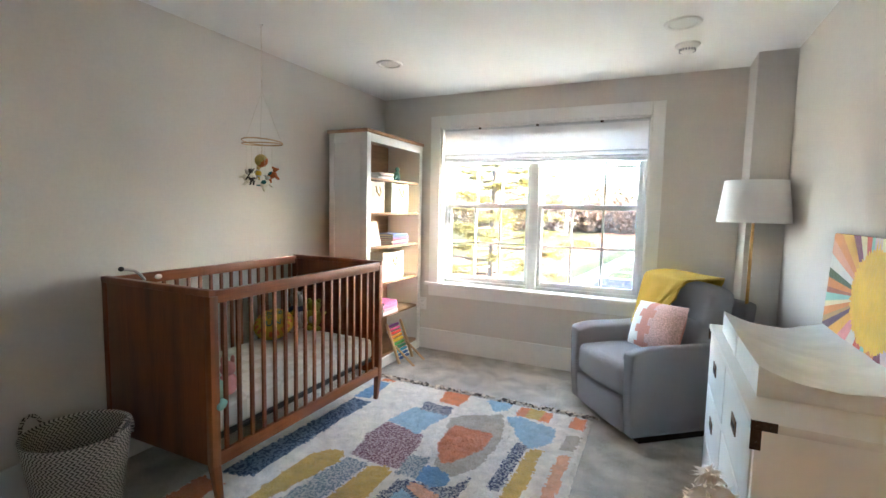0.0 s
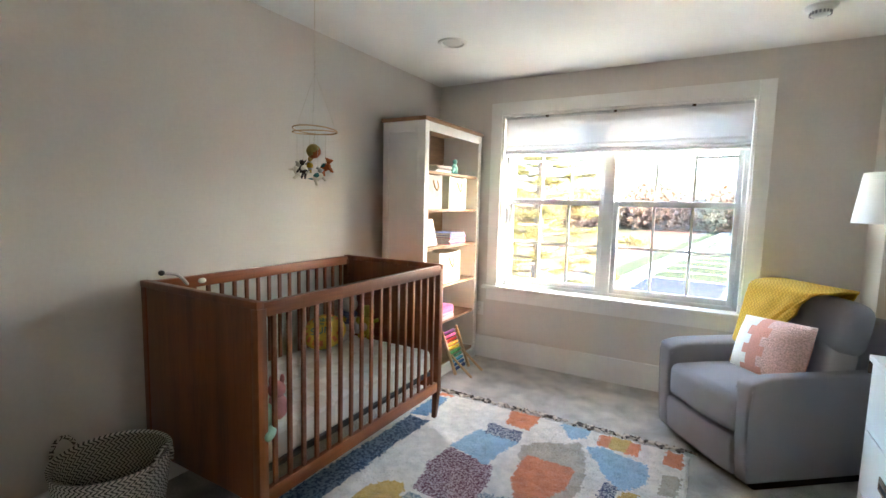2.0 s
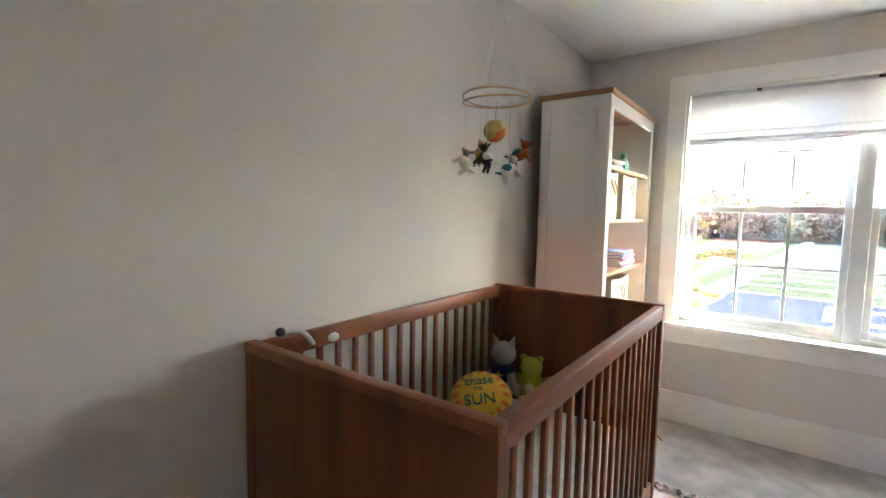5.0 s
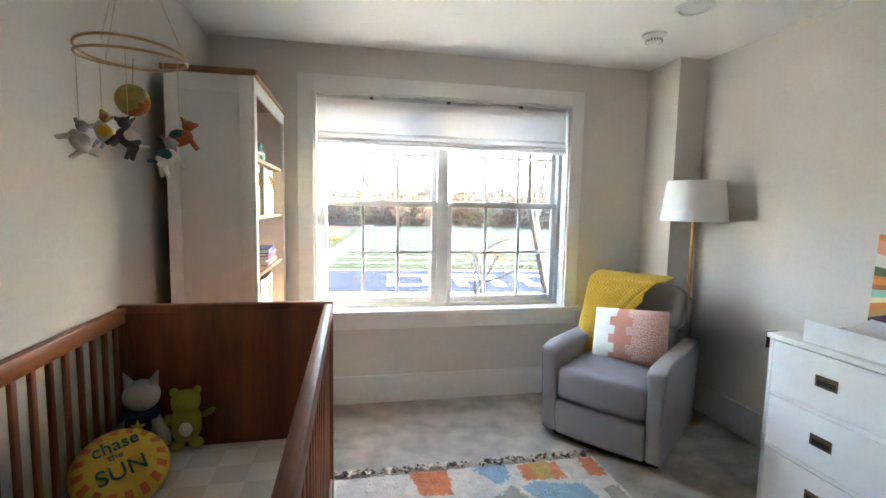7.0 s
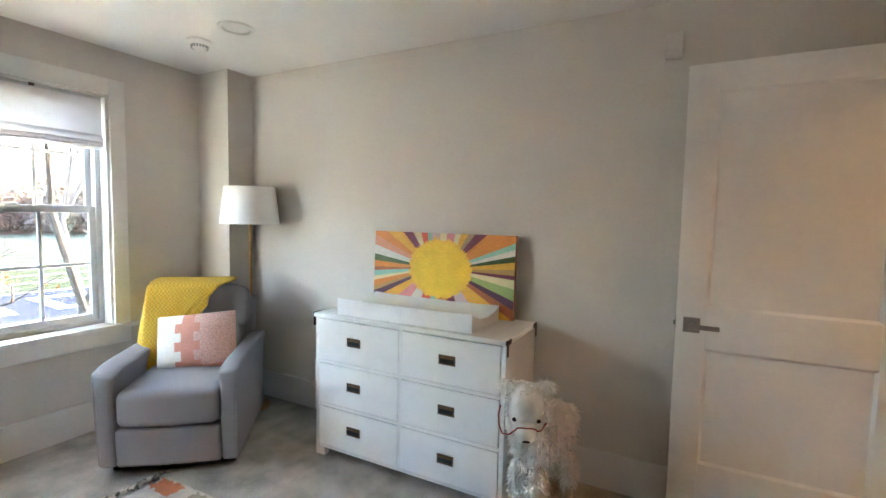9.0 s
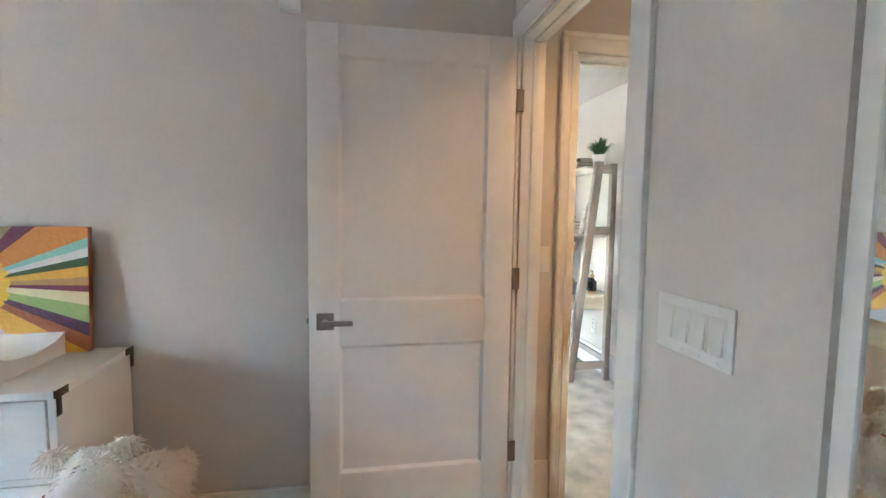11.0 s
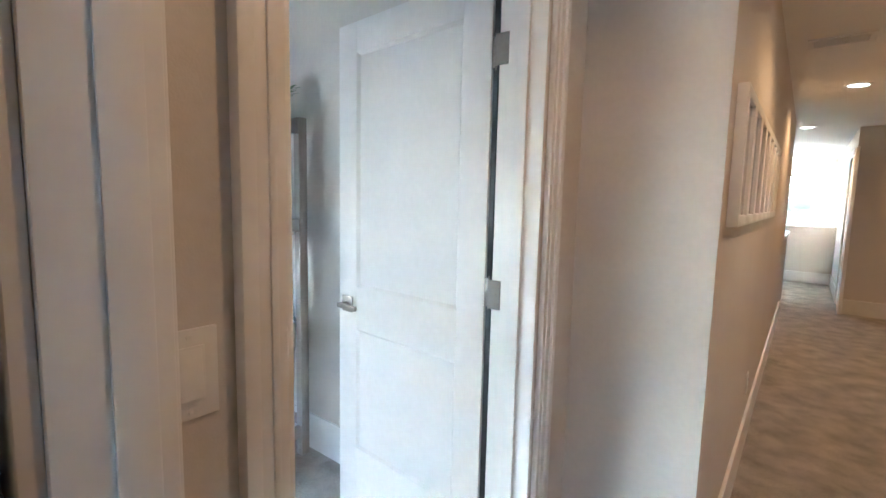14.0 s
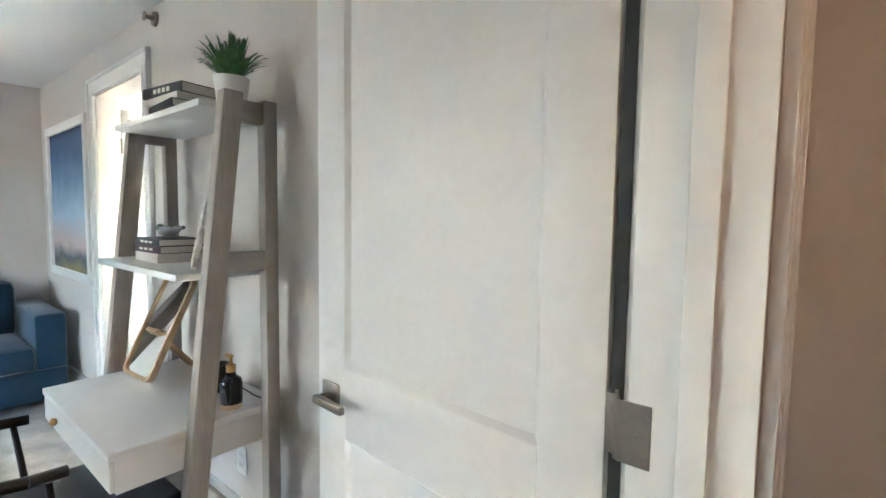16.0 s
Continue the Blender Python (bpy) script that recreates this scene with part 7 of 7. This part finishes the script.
# Rust leaf colours, paled and greyed so distance haze is painted in.
for c in ((0.21, 0.15, 0.12), (0.24, 0.145, 0.09), (0.15, 0.14, 0.095), (0.20, 0.17, 0.15)):
    me.materials.append(material("hazed_leaves", c, 0.9, vary=0.3, scale=0.6, spec=0.0))
me.polygons.foreach_set("material_index", lm)
fw = new("far_wood", me)
tagged(fw, "brown and rust autumn trees along the far side of the field", "woods", kind="stuff")


def house(x, y, turn, w, d, h, col):
    hs = thing("house", "distant two-storey house with a gabled roof", "house", (x, y, GZ), turn, "distant houses")
    wm = material("house_siding", col, 0.8, vary=0.06, scale=2)
    box_part("wall", wm, hs, (-w / 2, w / 2, -d / 2, d / 2, 0, h))
    bm = bmesh.new()
    v = [bm.verts.new(p) for p in ((-w / 2 - 0.4, -d / 2 - 0.4, h), (w / 2 + 0.4, -d / 2 - 0.4, h), (w / 2 + 0.4, d / 2 + 0.4, h), (-w / 2 - 0.4, d / 2 + 0.4, h), (-w / 2 - 0.4, 0, h + 3), (w / 2 + 0.4, 0, h + 3))]
    for f in ((0, 1, 5, 4), (2, 3, 4, 5), (0, 4, 3), (1, 2, 5), (3, 2, 1, 0)):
        bm.faces.new([v[k] for k in f])
    part("roof", bm, M_ASPHALT, hs, smooth=False)
    for k in range(4):
        for z in (1.0, 3.7):
            xx = -w / 2 + w * (k + 0.5) / 4
            wn_ = box_part("window", M_TRIM, hs, (xx - 0.6, xx + 0.6, -d / 2 - 0.06, -d / 2, z, z + 1.6))
            box_part("pane", M_BLACK, wn_, (xx - 0.5, xx + 0.5, -d / 2 - 0.075, -d / 2 - 0.061, z + 0.1, z + 1.5))


house(-7, 126, 8, 12, 9, 5, (0.24, 0.24, 0.24))
house(-33, 128, 14, 12, 9, 5, (0.16, 0.09, 0.07))


def conifer(x, y, h, spread):
    """A pine: tapered trunk, level limbs with twigs, and sprays of needles with gaps between."""
    random.seed(77)
    tr = thing("pine_tree", "tall yellow green pine outside the window", "tree", (x, y, GZ))
    bm = bmesh.new()
    rod(bm, (0, 0, 0), (0.08, 0, h * 0.5), 0.24, 0.17, 14)
    rod(bm, (0.08, 0, h * 0.5), (0, 0, h), 0.17, 0.03, 12)
    sprays = []
    for k in range(74):
        z = (0.16 + 0.80 * (k + random.random()) / 74) * h
        ln_ = spread * (1.08 - 0.78 * z / h) * random.uniform(0.5, 1.08)
        a = k * 2.4 + random.uniform(-0.5, 0.5)
        d = Vector((math.cos(a), math.sin(a), 0))
        side = Vector((-d.y, d.x, 0))
        p0 = Vector((0, 0, z))
        p1 = p0 + d * ln_ * 0.5 + Vector((0, 0, random.uniform(-0.02, 0.10) * ln_))
        p2 = p1 + d * ln_ * 0.5 + Vector((0, 0, random.uniform(0.0, 0.12) * ln_))
        rod(bm, p0, p1, 0.05, 0.032, 6)
        rod(bm, p1, p2, 0.032, 0.01, 6)
        for q in range(9):
            f = random.uniform(0.28, 1.0)
            c = p0.lerp(p1, f * 2) if f < 0.5 else p1.lerp(p2, f * 2 - 1)
            e = c + side * random.choice((-1, 1)) * random.uniform(0.15, 0.75) * (1.2 - f) + d * random.uniform(0.1, 0.4) + Vector((0, 0, random.uniform(-0.05, 0.16)))
            rod(bm, c, e, 0.012, 0.006, 5)
            sprays += [e, c.lerp(e, 0.55)]
        sprays.append(p2)
    part("trunk", bm, material("pine_bark", (0.13, 0.095, 0.075), 0.95, vary=0.3, scale=14, bump=0.8, bump_scale=25), tr)
    nv, nf = [], []
    for c in sprays:
        size = random.uniform(0.7, 1.25)
        for q in range(46):
            d = Vector((random.gauss(0, 1), random.gauss(0, 1), random.gauss(0.25, 0.6))).normalized()
            o = c + Vector((random.gauss(0, 0.11), random.gauss(0, 0.11), random.gauss(0, 0.045))) * size
            e = o + d * random.uniform(0.10, 0.20) * size
            w = d.cross(Vector((random.gauss(0, 1), random.gauss(0, 1), random.gauss(0, 1)))).normalized() * 0.016
            n0 = len(nv)
            nv += [tuple(o - w), tuple(o + w), tuple(e)]
            nf.append((n0, n0 + 1, n0 + 2))
    me = bpy.data.meshes.new("crown")
    me.from_pydata(nv, [], nf)
    me.materials.append(material("pine_needles", (0.17, 0.13, 0.024), 0.7, vary=0.35, scale=3, vary2=0.2, scale2=0.8))
    cr = new("crown", me)
    cr.parent = tr
    return tr


conifer(-6.1, 18.2, 11.5, 4.6)


def bare_tree(x, y, h, seed, label):
    random.seed(seed)
    tr = thing("bare_tree", label, "tree", (x, y, GZ))
    bm = bmesh.new()
    ends = []

    def grow(p, d, ln_, r, depth):
        e = p + d * ln_
        rod(bm, p, e, r, r * 0.72, 8 if depth < 2 else 5)
        if depth >= 4:
            ends.append(e)
            return
        for _ in range(2 if depth else 3):
            nd = (d + Vector((random.gauss(0, 0.42), random.gauss(0, 0.42), random.gauss(0.12, 0.25)))).normalized()
            grow(e, nd, ln_ * random.uniform(0.62, 0.85), r * 0.62, depth + 1)
    grow(Vector((0, 0, 0)), Vector((0.03, 0, 1)), h * 0.34, 0.13, 0)
    part("trunk", bm, material("grey_brown_bark", (0.12, 0.09, 0.07), 0.95, vary=0.3, scale=12), tr)
    bm = bmesh.new()
    for e in ends:
        for _ in range(5):
            c = e + Vector((random.gauss(0, 0.15), random.gauss(0, 0.15), random.gauss(0, 0.15)))
            q = [Vector((random.gauss(0, 0.05), random.gauss(0, 0.05), random.gauss(0, 0.05))) for _ in range(3)]
            bm.faces.new([bm.verts.new(c + w) for w in q])
    part("leaves", bm, material("last_brown_leaves", (0.28, 0.17, 0.06), 0.8, vary=0.3, scale=3), tr, smooth=False)


bare_tree(2.85, 11.0, 9.5, 8, "bare tree with a few brown leaves outside the window")
bare_tree(2.6, 15.5, 4.2, 15, "young leafless tree by the field")
for x, y in ((1.6, 15), (2.6, 14), (3.7, 15.5), (0.6, 16.2)):
    random.seed(int(x * 10))
    bm = bmesh.new()
    for _ in range(900):
        d = Vector((random.gauss(0, 1), random.gauss(0, 1), abs(random.gauss(0, 1)))).normalized() * random.random() ** 0.4
        c = Vector((d.x * 0.7, d.y * 0.7, d.z * 0.8))
        q = [Vector((random.gauss(0, 0.06), random.gauss(0, 0.06), random.gauss(0, 0.06))) for _ in range(3)]
        bm.faces.new([bm.verts.new(c + w) for w in q])
    single("shrub", bm, material("russet_shrub_leaves", (0.30, 0.10, 0.04), 0.8, vary=0.3, scale=4), "low russet shrub on the lawn below the window", "shrub", (x, y, GZ), group="shrubs", smooth=False)
